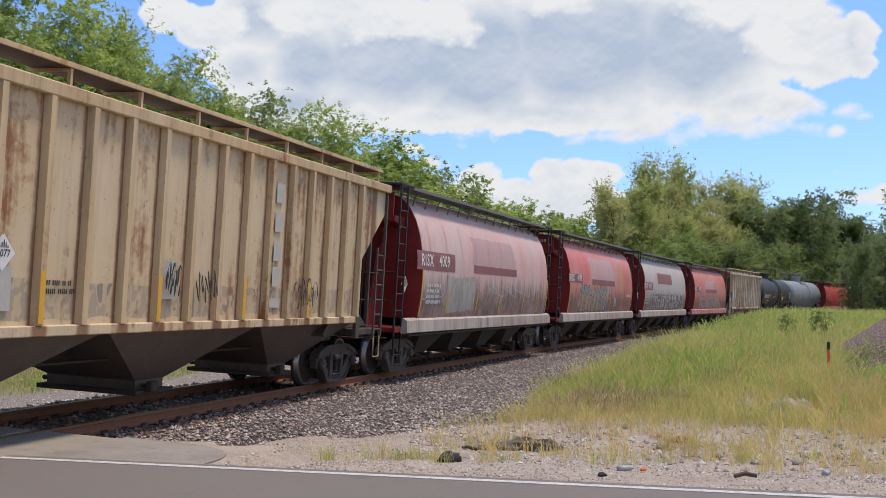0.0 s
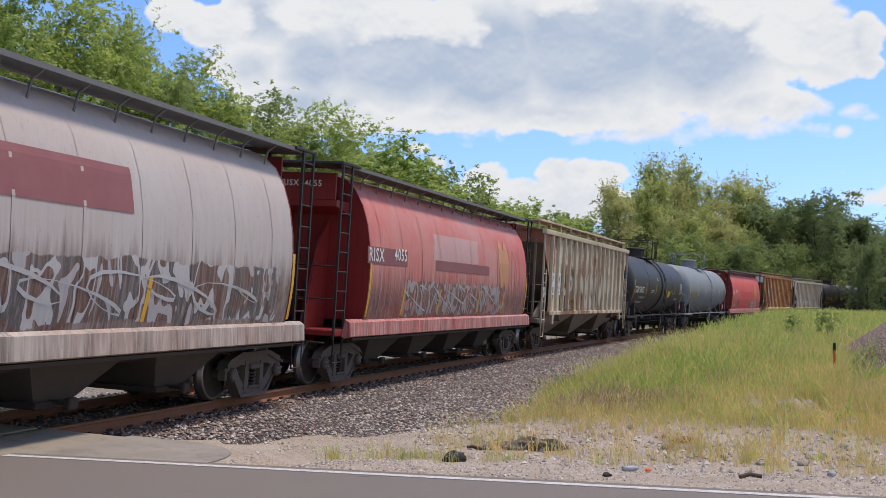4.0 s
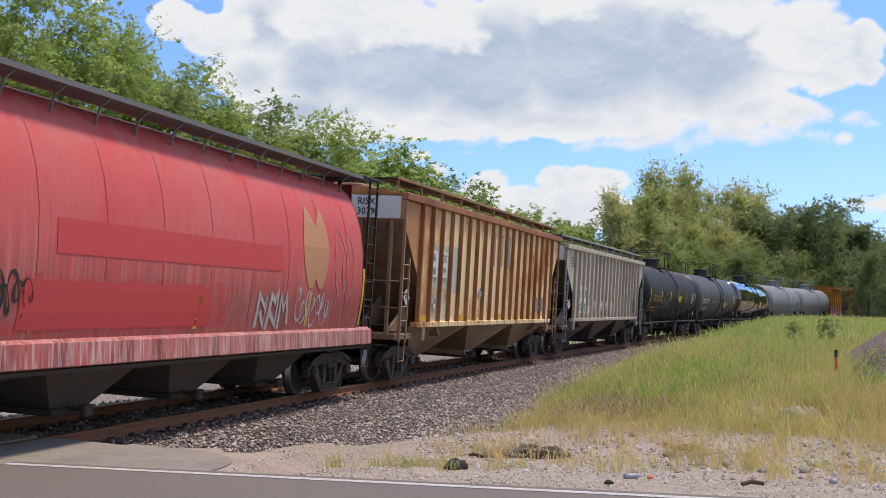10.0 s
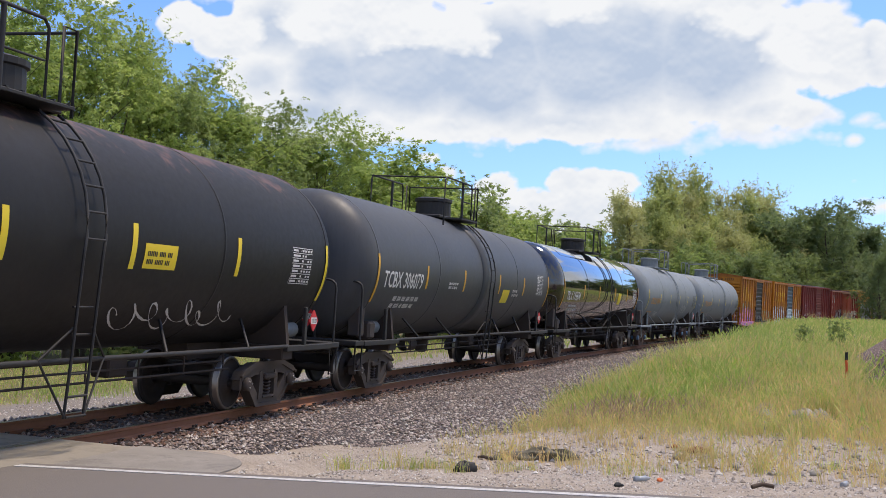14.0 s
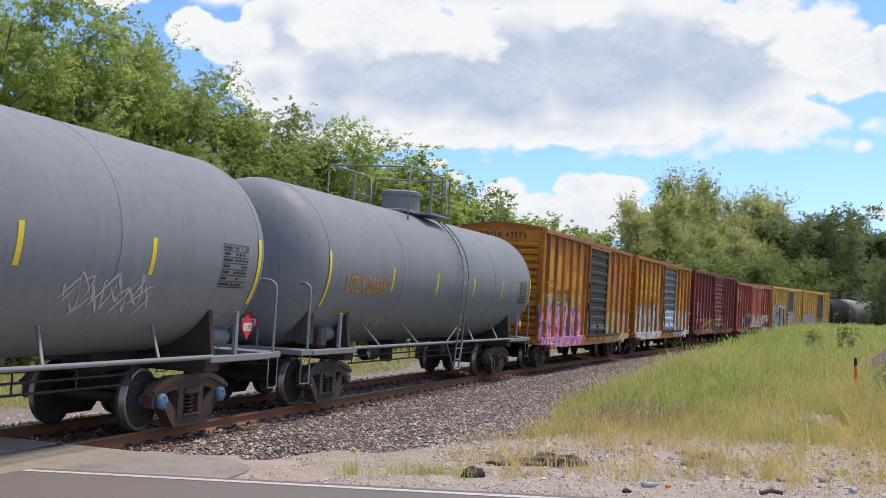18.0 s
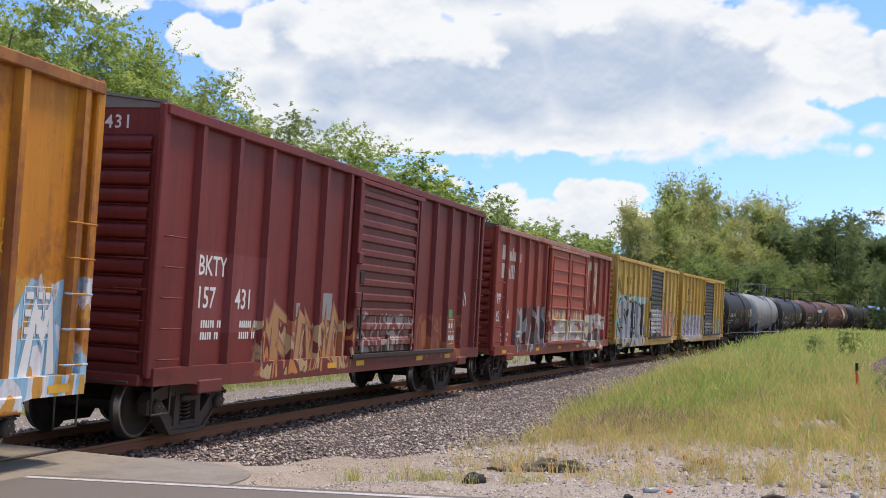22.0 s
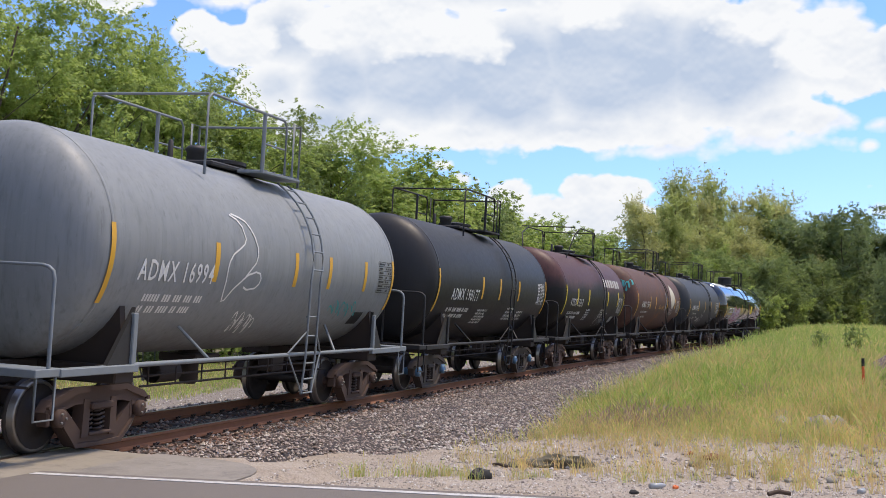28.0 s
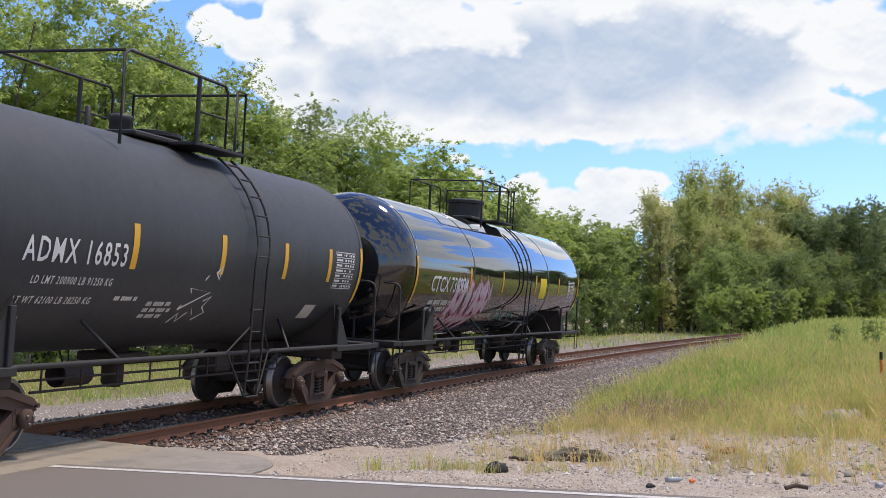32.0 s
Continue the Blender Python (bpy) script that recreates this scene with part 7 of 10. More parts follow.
def tree_meshes(name, height, spreadr, leaves, mat, seed, low=0.18, leaf=0.13, upright=1.0, droop=0.25, deep=2, floor=0.8, stems=1, spray=0.9, slim=0.42):
    """Tapered stems with limbs, and a crown of small leaves set along curving sprays at the twigs. Gives trunk, crown and the crown's top."""
    rnd = random.Random(seed)
    wood = Mesh()
    tips = []
    top = height * 0.86

    def limb(p, d, length, r, level):
        pts = [p]
        q = p.copy()
        d = d.normalized()
        n = 3 if level < 2 else 2
        for i in range(n):
            d = (d + Vector((rnd.uniform(-0.25, 0.25), rnd.uniform(-0.25, 0.25), rnd.uniform(-0.1, 0.22) * upright))).normalized()
            q = q + d * (length / n)
            pts.append(q.copy())
        for i in range(n):
            r0, r1 = r * (1 - 0.25 * i), r * (1 - 0.25 * (i + 1))
            wood.tube([pts[i], pts[i + 1]], (r0 + r1) / 2, 4 if level == 0 else 3, caps=False)
        if level < deep:
            for i in range(3 if level == 0 else 2):
                a = rnd.uniform(0, 6.28)
                side = Vector((math.cos(a), math.sin(a), rnd.uniform(-0.1, 0.7)))
                limb(pts[rnd.randint(1, n)], (d * 0.7 + side * 0.8), length * rnd.uniform(0.42, 0.62), r * 0.45, level + 1)
        tips.append((q, d, length * (0.36 if level else 0.24)))
        tips.append((pts[n - 1], d, length * 0.3))
    rr = height * 0.014
    for st in range(stems):
        a = 6.283 * st / stems + rnd.uniform(-0.4, 0.4)
        lean = 0.0 if stems == 1 else height * rnd.uniform(0.10, 0.20)
        tall = top * (1.0 if st == 0 else rnd.uniform(0.78, 0.95))
        trunk = [Vector((0.25 * math.cos(a), 0.25 * math.sin(a), -0.6)) * (1 if stems > 1 else 0.001) + Vector((0, 0, -0.6 if stems == 1 else 0))]
        for i in range(7):
            u = (i + 1) / 7
            trunk.append(Vector((lean * u ** 1.3 * math.cos(a) + rnd.uniform(-0.2, 0.2) * i * 0.25, lean * u ** 1.3 * math.sin(a) + rnd.uniform(-0.2, 0.2) * i * 0.25, tall * u)))
        thick = rr * (1.0 if stems == 1 else 0.62)
        for i in range(7):
            wood.tube([trunk[i], trunk[i + 1]], thick * (1.25 - 0.16 * i), 7, caps=False)
        nl = 15 if stems == 1 else 9
        for i in range(nl):
            u = low + (0.97 - low) * i / (nl - 1)
            j = min(6, int(u * 7))
            base = trunk[j] + (trunk[j + 1] - trunk[j]) * (u * 7 - j)
            b = i * 2.4 + rnd.uniform(-0.4, 0.4)
            out = spreadr * (0.55 + 0.55 * math.sin(math.pi * min(1, (u - low * 0.3) * 0.95))) * rnd.uniform(0.6, 1.15) * (1.0 if stems == 1 else 0.72)
            limb(base, Vector((math.cos(b), math.sin(b), 0.55 + 0.5 * u + 0.6 * max(0.0, upright - 1.5))), out, thick * 0.5 * (1.15 - u), 0)
        tips.append((trunk[-1], Vector((0, 0, 1)), spreadr * 0.3))
    # leaves: sprays start about each twig's end and curve outwards
    rs = np.random.RandomState(seed)
    each = 16
    per = max(1, leaves // (len(tips) * each))
    count = np.clip(rs.poisson(per, len(tips)), 1, None)
    idx = np.repeat(np.arange(len(tips)), count)
    at = np.array([tuple(q) for q, d, r in tips])[idx]
    way = np.array([tuple(d) for q, d, r in tips])[idx]
    rad = np.maximum(floor, np.array([r for q, d, r in tips]))[idx] * rs.uniform(0.6, 1.2, len(idx))
    off = rs.normal(0, 1, (len(idx), 3)) * np.array([1, 1, 0.8])
    start = at + off * (rad * 0.42)[:, None]
    sd = way * 0.5 + off * 0.35 + rs.normal(0, 0.5, (len(idx), 3)) + np.array([0, 0, 0.25 * upright])
    sd /= np.linalg.norm(sd, axis=1)[:, None] + 1e-6
    length = spray * rs.uniform(0.4, 1.25, len(idx))
    u = rs.uniform(0.0, 1.0, (len(idx), each))
    p = start[:, None] + sd[:, None] * (length[:, None] * u)[..., None] + rs.normal(0, 0.5, (len(idx), each, 3)) * (leaf * 1.1)
    p[..., 2] -= droop * length[:, None] * u * u * 1.3
    p = p.reshape(-1, 3)
    n = len(p)
    normal = np.repeat(off * 0.30, each, 0) + rs.uniform(-0.6, 0.6, (n, 3)) + np.array([0, 0, 0.65])
    axis = np.cross(normal, np.repeat(sd, each, 0) + rs.normal(0, 0.8, (n, 3)))
    axis /= np.linalg.norm(axis, axis=1)[:, None] + 1e-6
    cross = np.cross(normal, axis)
    cross /= np.linalg.norm(cross, axis=1)[:, None] + 1e-6
    size = (leaf * rs.uniform(0.6, 1.35, n))[:, None]
    vs = np.stack([p - axis * size * slim * 1.6, p + axis * size * slim * 1.6, p + cross * size * 1.9], 1).reshape(-1, 3)
    crown = bpy.data.meshes.new(name + "_crown")
    crown.from_pydata(vs.tolist(), [], np.arange(3 * n).reshape(-1, 3).tolist())
    crown.materials.append(mat)
    return wood.data(name + "_trunk", [M_BARK]), crown, float(np.percentile(vs[:, 2], 99.7))


def plant(kind, x, y, turn, size, label, group, name="tree", cat="tree", sink=0.0):
    trunk, crown = kind[:2]
    ob = tagged(new(name, None), label, cat, group)
    ob.matrix_world = Matrix.Translation((x, y, ground_z(x, y) - sink)) @ Matrix.Rotation(turn, 4, "Z") @ Matrix.Diagonal((size, size, size, 1))
    part("trunk", trunk, None, ob)
    part("crown", crown, None, ob)
    return ob


T_A = tree_meshes("elm", 15, 4.2, 52000, L_LIGHT, 1, low=0.25, leaf=0.074, spray=0.75, stems=3, droop=0.3, floor=1.0)
T_B = tree_meshes("willow", 14, 4.4, 52000, L_MID, 2, low=0.2, leaf=0.076, spray=0.75, droop=0.5, floor=1.15)
T_C = tree_meshes("ash", 15, 3.8, 52000, L_LIGHT, 3, low=0.2, leaf=0.076, upright=1.4, spray=0.75, floor=1.15)
T_J = tree_meshes("far_elm", 15, 4.2, 26000, L_LIGHT, 21, leaf=0.13, spray=0.8, floor=1.15)
T_K = tree_meshes("far_willow", 14, 4.4, 26000, L_MID, 22, leaf=0.13, spray=0.8, droop=0.5, floor=1.15)
T_L = tree_meshes("back_elm", 15, 5.0, 12000, L_MID, 31, leaf=0.18, floor=1.3)
T_D = tree_meshes("cottonwood", 18, 3.3, 15000, L_OLIVE, 4, leaf=0.15, upright=1.9, low=0.05, floor=1.0, spray=1.7, droop=-0.1)
T_M = tree_meshes("slim_cottonwood", 17.5, 3.1, 14000, L_FADED, 14, leaf=0.15, upright=2.0, low=0.05, floor=1.0, spray=1.7, droop=-0.1)
T_E = tree_meshes("oak", 14, 4.8, 16500, L_DARK, 5, leaf=0.15, low=0.05, floor=1.2, spray=1.2)
T_F = tree_meshes("maple", 13, 4.6, 16000, L_MID, 6, leaf=0.145, low=0.05, floor=1.1, spray=1.2)
T_G = tree_meshes("distant_oak", 14, 5.0, 3500, L_DARK, 15, leaf=0.48, low=0.06, deep=1, floor=1.6, spray=1.5)
B_A = tree_meshes("brush", 5, 2.6, 4000, L_MID, 7, leaf=0.15, low=0.02, deep=1)
B_B = tree_meshes("thicket", 6, 3.0, 4000, L_DARK, 8, leaf=0.17, low=0.02, deep=1)
B_C = tree_meshes("light_brush", 5, 2.8, 4000, L_LIGHT, 9, leaf=0.15, low=0.02, deep=1)
rn = random.Random(77)
LAB = {id(T_A): "light green broad-leaved tree behind the line", id(T_B): "drooping mid-green tree behind the line", id(T_C): "upright light green tree behind the line", id(T_J): "light green broad-leaved tree behind the line", id(T_K): "drooping mid-green tree behind the line", id(T_L): "mid-green tree in the second row", id(T_G): "dark green tree far off by the line", id(T_M): "slim brownish-olive cottonwood turning yellow", id(T_D): "tall olive-green cottonwood turning yellow", id(T_E): "dark green broad-leaved tree at the bend", id(T_F): "mid-green rounded tree near the line", id(B_A): "green thicket at the foot of the trees", id(B_B): "dark green thicket under the trees", id(B_C): "light green thicket under the trees"}


def beside(s, w):
    x, y, th = line_at(s)
    return x + w * math.cos(th), y - w * math.sin(th)


def row(kinds_, s0, s1, step, w0, w1, size, group, name="tree", cat="tree", sink=0.0):
    s = s0
    while s < s1:
        kd = rn.choice(kinds_)
        x, y = beside(s + rn.uniform(-0.3, 0.3) * step, rn.uniform(w0, w1))
        plant(kd, x, y, rn.uniform(0, 6.28), size * rn.uniform(0.92, 1.08), LAB[id(kd)], group, name, cat, sink)
        s += step * rn.uniform(0.8, 1.2)


def stand(kd, s, w, top, turn, group, wide=1.0):
    """One tree of the given height beside the line."""
    x, y = beside(s, w)
    ob = plant(kd, x, y, turn, 1.0, LAB[id(kd)], group)
    k_ = (top - ground_z(x, y)) / kd[2]
    ob.matrix_world = ob.matrix_world @ Matrix.Diagonal((k_ * wide, k_ * wide, k_, 1))
    return ob


BACK_ROW = "row of trees behind the line"
row([T_A, T_C, T_B], 2, 26, 5.0, -27, -24, 1.08, BACK_ROW)
for kd, s, w, top, turn, wide in ((T_A, 29.5, -25.5, 16.8, 0.3, 1.0), (T_A, 34.0, -25, 17.2, 2.0, 1.05), (T_C, 37.6, -24.5, 17.2, 4.0, 1.0), (T_A, 40.5, -26, 16.6, 1.0, 0.8), (T_C, 44.5, -25, 15.8, 5.2, 0.95), (T_B, 48.2, -26, 16.0, 1.2, 0.95),
                                  (T_C, 53.0, -25, 16.7, 0.9, 1.2), (T_B, 56.6, -26, 15.6, 3.5, 1.15), (T_B, 60.0, -27, 14.6, 5.0, 1.15), (T_C, 64.4, -25, 15.8, 2.6, 1.15), (T_B, 68.2, -26.5, 13.9, 0.4, 1.15), (T_J, 73.0, -26, 14.6, 5.1, 1.35), (T_J, 76.5, -25, 16.2, 1.4, 1.4), (T_J, 80.5, -25.5, 15.9, 3.0, 1.35), (T_K, 85.5, -26, 14.2, 0.2, 1.2),
                                  (T_K, 92.6, -25, 15.2, 0.8, 1.0), (T_K, 97.0, -27, 13.2, 5.0, 1.2), (T_J, 102, -25, 14.0, 2.2, 1.3), (T_J, 108, -26, 13.0, 4.4, 1.3), (T_K, 114.5, -25, 13.2, 1.2, 1.35), (T_J, 121, -26, 12.8, 0.2, 1.35), (T_J, 128, -26, 12.4, 3.1, 1.35)):
    stand(kd, s, w, top, turn, BACK_ROW, wide)
row([T_L], 8, 60, 5.5, -36, -31, 0.86, BACK_ROW)
row([T_L, T_F], 60, 150, 5.6, -34, -29, 0.82, BACK_ROW)
row([B_A, B_C, B_B], 10, 150, 4.2, -24, -21.5, 0.9, "thicket under the trees", "shrub", "shrub")
for kd, s, w, top, turn, wide in ((T_M, 129, -21, 16.6, 0.5, 0.95), (T_M, 134, -23, 17.6, 1.9, 0.9), (T_D, 139, -21, 18.0, 3.3, 0.9), (T_D, 144.5, -22, 22.2, 4.6, 0.8), (T_D, 149, -23, 20.6, 0.7, 0.9), (T_M, 153.5, -22, 21.6, 2.1, 0.85),
                                  (T_D, 157.8, -22, 23.6, 5.5, 0.8), (T_D, 163, -23, 21.5, 1.1, 0.9), (T_M, 168, -22, 20.8, 2.9, 0.9), (T_M, 174, -23, 21.6, 4.1, 0.9), (T_D, 180, -22, 22.4, 0.0, 0.9), (T_M, 186.5, -22, 23.8, 1.6, 0.9), (T_D, 193, -23, 23.4, 3.7, 0.95)):
    stand(kd, s, w, top, turn, "cottonwoods at the bend", wide)
row([T_M, T_D], 134, 192, 5.2, -19, -14, 0.78, "cottonwoods at the bend")
row([T_F, T_J], 122, 140, 4.5, -16, -12, 0.62, "trees at the bend")
row([T_F, T_F, T_E], 132, 190, 6.0, -14, -10.5, 0.72, "trees at the bend")
row([T_E, T_E, T_D], 150, 240, 9.0, -34, -25, 1.08, "trees at the bend")
row([T_E], 178, 232, 5.0, -21, -11, 1.25, "trees at the bend")
row([B_A, B_C, B_B], 120, 220, 4.6, -12.5, -9.5, 0.85, "thicket at the bend", "shrub", "shrub")
row([T_E, T_E, T_F], 166, 250, 5.5, 7, 15, 1.12, "dark trees inside the bend")
row([B_B], 160, 200, 3.8, 5.0, 7.0, 0.9, "thicket inside the bend", "shrub", "shrub")
row([T_G], 180, 300, 10, 16, 40, 1.0, "dark trees inside the bend")
row([T_G], -120, 0, 14, -34, -25, 1.1, "row of trees behind the line")
row([T_G], 225, 420, 14, -24, -12, 1.05, "trees at the bend")
for ds, dw, size in ((139, 6.6, 0.56), (144, 5.6, 0.5), (148, 8.0, 0.62), (154, 6.4, 0.6)):
    x, y = beside(ds, dw)
    plant(T_E, x, y, ds, size, "dark green bushy tree close beside the line", "dark trees inside the bend")
# ---------------------------------------------------------------- the train, the leading vehicle first
P_XTRA = paint("tan_hopper_paint", (0.60, 0.49, 0.33), (0.53, 0.39, 0.22), weather=0.7, rust=0.60, streak=0.3, tags=[(-7.2, 7.0, 1.5, 1.95, [(0.47, 0.375, 0.24), (0.36, 0.30, 0.22), (0.47, 0.375, 0.24), (0.24, 0.21, 0.19)], 2.6)], rib_lines=(-6.680, 0.8907, 0.85), seed=3)
P_XRIB = paint("rusty_rib_paint", (0.60, 0.47, 0.29), (0.50, 0.33, 0.16), rust=0.46, streak=0.5, seed=5)
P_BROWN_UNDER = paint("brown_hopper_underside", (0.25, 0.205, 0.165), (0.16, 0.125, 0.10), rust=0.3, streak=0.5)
# dark brown; shade of the recessed slope sheets and bays is in this colour
P_DARK_SHADED_UNDER = paint("dark_shaded_hopper_underside", (0.115, 0.095, 0.083), (0.075, 0.060, 0.052), rust=0.2, streak=0.4)


hopper_car(1, 4.29, P_XTRA, "tan ribbed covered hopper car with rust streaks and sprayed tags", ribs=16, under=P_DARK_SHADED_UNDER, rib_m=P_XRIB, rail_mat=P_XRIB, kit=TRUCK_DARK, half=6.95,
           patches=[(2.46, 1.62, 0.42, 0.16, M_OFFWHITE), (-1.28, 1.75, 0.5, 0.55, M_OFFWHITE)],
           strips=[(-4.28, 0.14), (-1.62, 0.14), (1.22, 0.14), (3.9, 0.14)],
           words=[("diamond", -4.68, 2.25, 0.21), ("panel", 2.5, 3.42, 0.30, 0.34, M_OFFWHITE), ("panel", 2.5, 2.92, 0.30, 0.34, M_OFFWHITE), ("panel", 2.5, 2.42, 0.30, 0.34, M_OFFWHITE), ("panel", 2.5, 1.98, 0.30, 0.34, M_OFFWHITE),
                  ("scrawl", -0.3, 1.7, 0.65, 0.5, 3, M_INK), ("scrawl", -1.2, 1.78, 0.42, 0.5, 5, M_INK), ("scrawl", 3.4, 1.6, 1.0, 0.55, 9, M_INK), ("bars", -3.85, 1.8, 0.6, 0.2, 2, M_INK), ("panel", -5.0, 1.6, 0.5, 0.5, M_OFFWHITE)])

CYL_END = paint("red_end_paint", (0.27, 0.028, 0.026), (0.20, 0.022, 0.022), rust=0.25, streak=0.3)


def cyl_paint(name, base, fade, seed, tag, grime=0.75, scuff=0.34, ghost=None):
    x0, x1, z0, z1, cols = tag
    return paint(name, base, fade, rust=0.08, streak=0.12, grime=min(1.0, grime + 0.15), grime_z=2.45, tags=[(x0, x1, z0, z1, cols, 1.5)], seed=seed, rough=0.6, scuff=scuff, weather=0.45, patches=[(*ghost, 0.35)] if ghost else ())


WHITE_SILL = paint("streaked_white_sill", (0.47, 0.43, 0.385), (0.33, 0.235, 0.20), rust=0.3, streak=0.95, grime=0.8, grime_z=1.15, scuff=0.6)
RED_SILL = paint("faded_red_sill", (0.44, 0.075, 0.068), (0.46, 0.20, 0.18), rust=0.2, streak=0.9, grime=0.7, grime_z=1.15, scuff=0.7)
PINKISH = (0.57, 0.33, 0.30)
GREYTAG = [(0.30, 0.27, 0.24), (0.12, 0.10, 0.10), (0.34, 0.34, 0.32), (0.30, 0.25, 0.2), (0.42, 0.30, 0.14)]
round_hopper(2, cyl_paint("faded_pink_shell", PINKISH, (0.54, 0.44, 0.42), 2, (-4.9, -2.2, 1.5, 2.4, [(0.36, 0.34, 0.31), (0.30, 0.28, 0.26), (0.36, 0.34, 0.31)]), ghost=(-2.5, 2.4, 2.76, 3.55, (0.40, 0.27, 0.27))), CYL_END, WHITE_SILL,
             "faded pink-red round-sided covered hopper car with a streaked white sill", number="RISX  4009",
             strip_xs=(-4.9, -2.1, 0.45, 3.45, 5.6), words=[("panel", -7.3, 2.52, 3.1, 0.46, M_MAROON), ("text", -7.0, 2.62, "RISX", 0.30), ("text", -5.72, 2.64, "4009", 0.29), ("panel", -2.5, 2.55, 4.9, 0.22, M_MAROON),
                                                            ("bars", -6.6, 1.7, 1.1, 0.55, 4), ("scrawl", -2.0, 1.9, 6.0, 0.45, 21, 0.03, M_SCRAWL), ("scrawl", -6.9, 1.7, 2.4, 0.5, 22, 0.03, M_SCRAWL)])
round_hopper(3, cyl_paint("faded_coral_shell", (0.56, 0.125, 0.115), (0.50, 0.27, 0.24), 7, (-5.0, 1.0, 1.45, 2.5, GREYTAG), ghost=(-2.9, 2.4, 2.74, 3.65, (0.44, 0.33, 0.34))), CYL_END, WHITE_SILL,
             "faded coral-red round-sided covered hopper car with a grey sprayed tag", number="RISX  4038",
             strip_xs=(-4.9, -2.3, 1.4, 4.1), words=[("text", -7.05, 2.60, "RISX", 0.29), ("text", -5.75, 2.64, "4038", 0.27), ("panel", -7.1, 2.54, 2.5, 0.36, M_MAROON), ("panel", -2.8, 2.5, 5.1, 0.25, M_MAROON), ("leaf", 3.9, 2.15, 1.5, M_TAN),
                                                     ("cloud", -5.4, 1.42, 6.4, 1.05, M_TAN), ("throw", -4.9, 1.45, 5.5, 0.95, 7, 33, 0.22, M_INK, M_GREYPATCH), ("scrawl", 2.4, 1.55, 0.5, 0.5, 31, 0.05, M_SCRAWL), ("bars", 5.6, 2.05, 1.2, 0.18, 1)])
round_hopper(4, cyl_paint("pale_grey_shell", (0.44, 0.42, 0.405), (0.42, 0.37, 0.35), 11, (-4.3, 6.2, 1.42, 2.25, [(0.13, 0.075, 0.06), (0.42, 0.42, 0.43), (0.10, 0.09, 0.09), (0.13, 0.075, 0.06), (0.35, 0.35, 0.37)]), 0.9), CYL_END, WHITE_SILL,
             "pale grey round-sided covered hopper car with brown grime and silver tags", number="RISX  4025",
             strip_xs=(-2.0, 2.1), words=[("panel", -7.2, 2.46, 2.6, 0.42, M_MAROON), ("text", -7.05, 2.55, "RISX", 0.29), ("text", -5.92, 2.56, "4025", 0.27), ("panel", -3.1, 2.85, 4.8, 0.6, M_MAROON), ("bars", -6.9, 1.7, 1.6, 0.5, 3, M_OFFWHITE), ("scrawl", -4.1, 1.5, 9.5, 0.65, 41, 0.05, M_SCRAWL)])
round_hopper(5, cyl_paint("red_worn_shell", (0.52, 0.10, 0.09), (0.49, 0.24, 0.21), 14, (-4.5, 4.5, 1.42, 2.2, [(0.2, 0.08, 0.07), (0.34, 0.3, 0.3), (0.16, 0.08, 0.07), (0.4, 0.2, 0.18)]), ghost=(-2.6, 1.5, 2.76, 3.4, (0.46, 0.34, 0.33))), CYL_END, RED_SILL,
             "worn red round-sided covered hopper car with an ochre leaf emblem", number="RISX  4055",
             strip_xs=(-4.9, -2.2, 1.4, 4.1), words=[("text", -7.05, 2.58, "RISX", 0.29), ("text", -5.6, 2.64, "4055", 0.27), ("panel", -7.1, 2.52, 2.5, 0.36, M_MAROON), ("panel", -2.6, 2.5, 5.0, 0.25, M_MAROON), ("leaf", 4.1, 2.15, 1.5, M_TAN),
                                                     ("scrawl", -4.5, 1.5, 7.5, 0.7, 51, 0.04, M_SCRAWL)])

P_3032 = paint("peeling_rusty_paint", (0.68, 0.62, 0.48), (0.62, 0.51, 0.35), rust=0.74, streak=0.3, top_rust=0.8, top_col=(0.15, 0.050, 0.030), top_z=3.6, end_rust=(-7.4, -6.5), weather=0.7, oxide=((0.16, 0.045, 0.022), (0.32, 0.10, 0.04)), rib_lines=(-7.100, 0.9467, 0.45, 0.7), seed=9, tags=[(-5.5, -3.5, 1.42, 3.2, [(0.42, 0.30, 0.16), (0.36, 0.25, 0.15), (0.46, 0.36, 0.22)], 0.8), (-3.5, 4.6, 1.45, 2.8, [(0.46, 0.40, 0.31), (0.40, 0.33, 0.26), (0.48, 0.44, 0.37)], 0.8)])


def white_squares(x1, x2, z, a, b, c, dd, w=0.60, h=0.535):
    out = []
    for x, za, text in ((x1, z + h - 0.005, a), (x2, z + h - 0.005, b), (x1, z, c), (x2, z, dd)):
        out += [("panel", x, za, w, h, M_WHITE), ("text", x + 0.09 + 0.25 * (0.535 - h), za + h * 0.18, text, h * 0.60)]
    return out


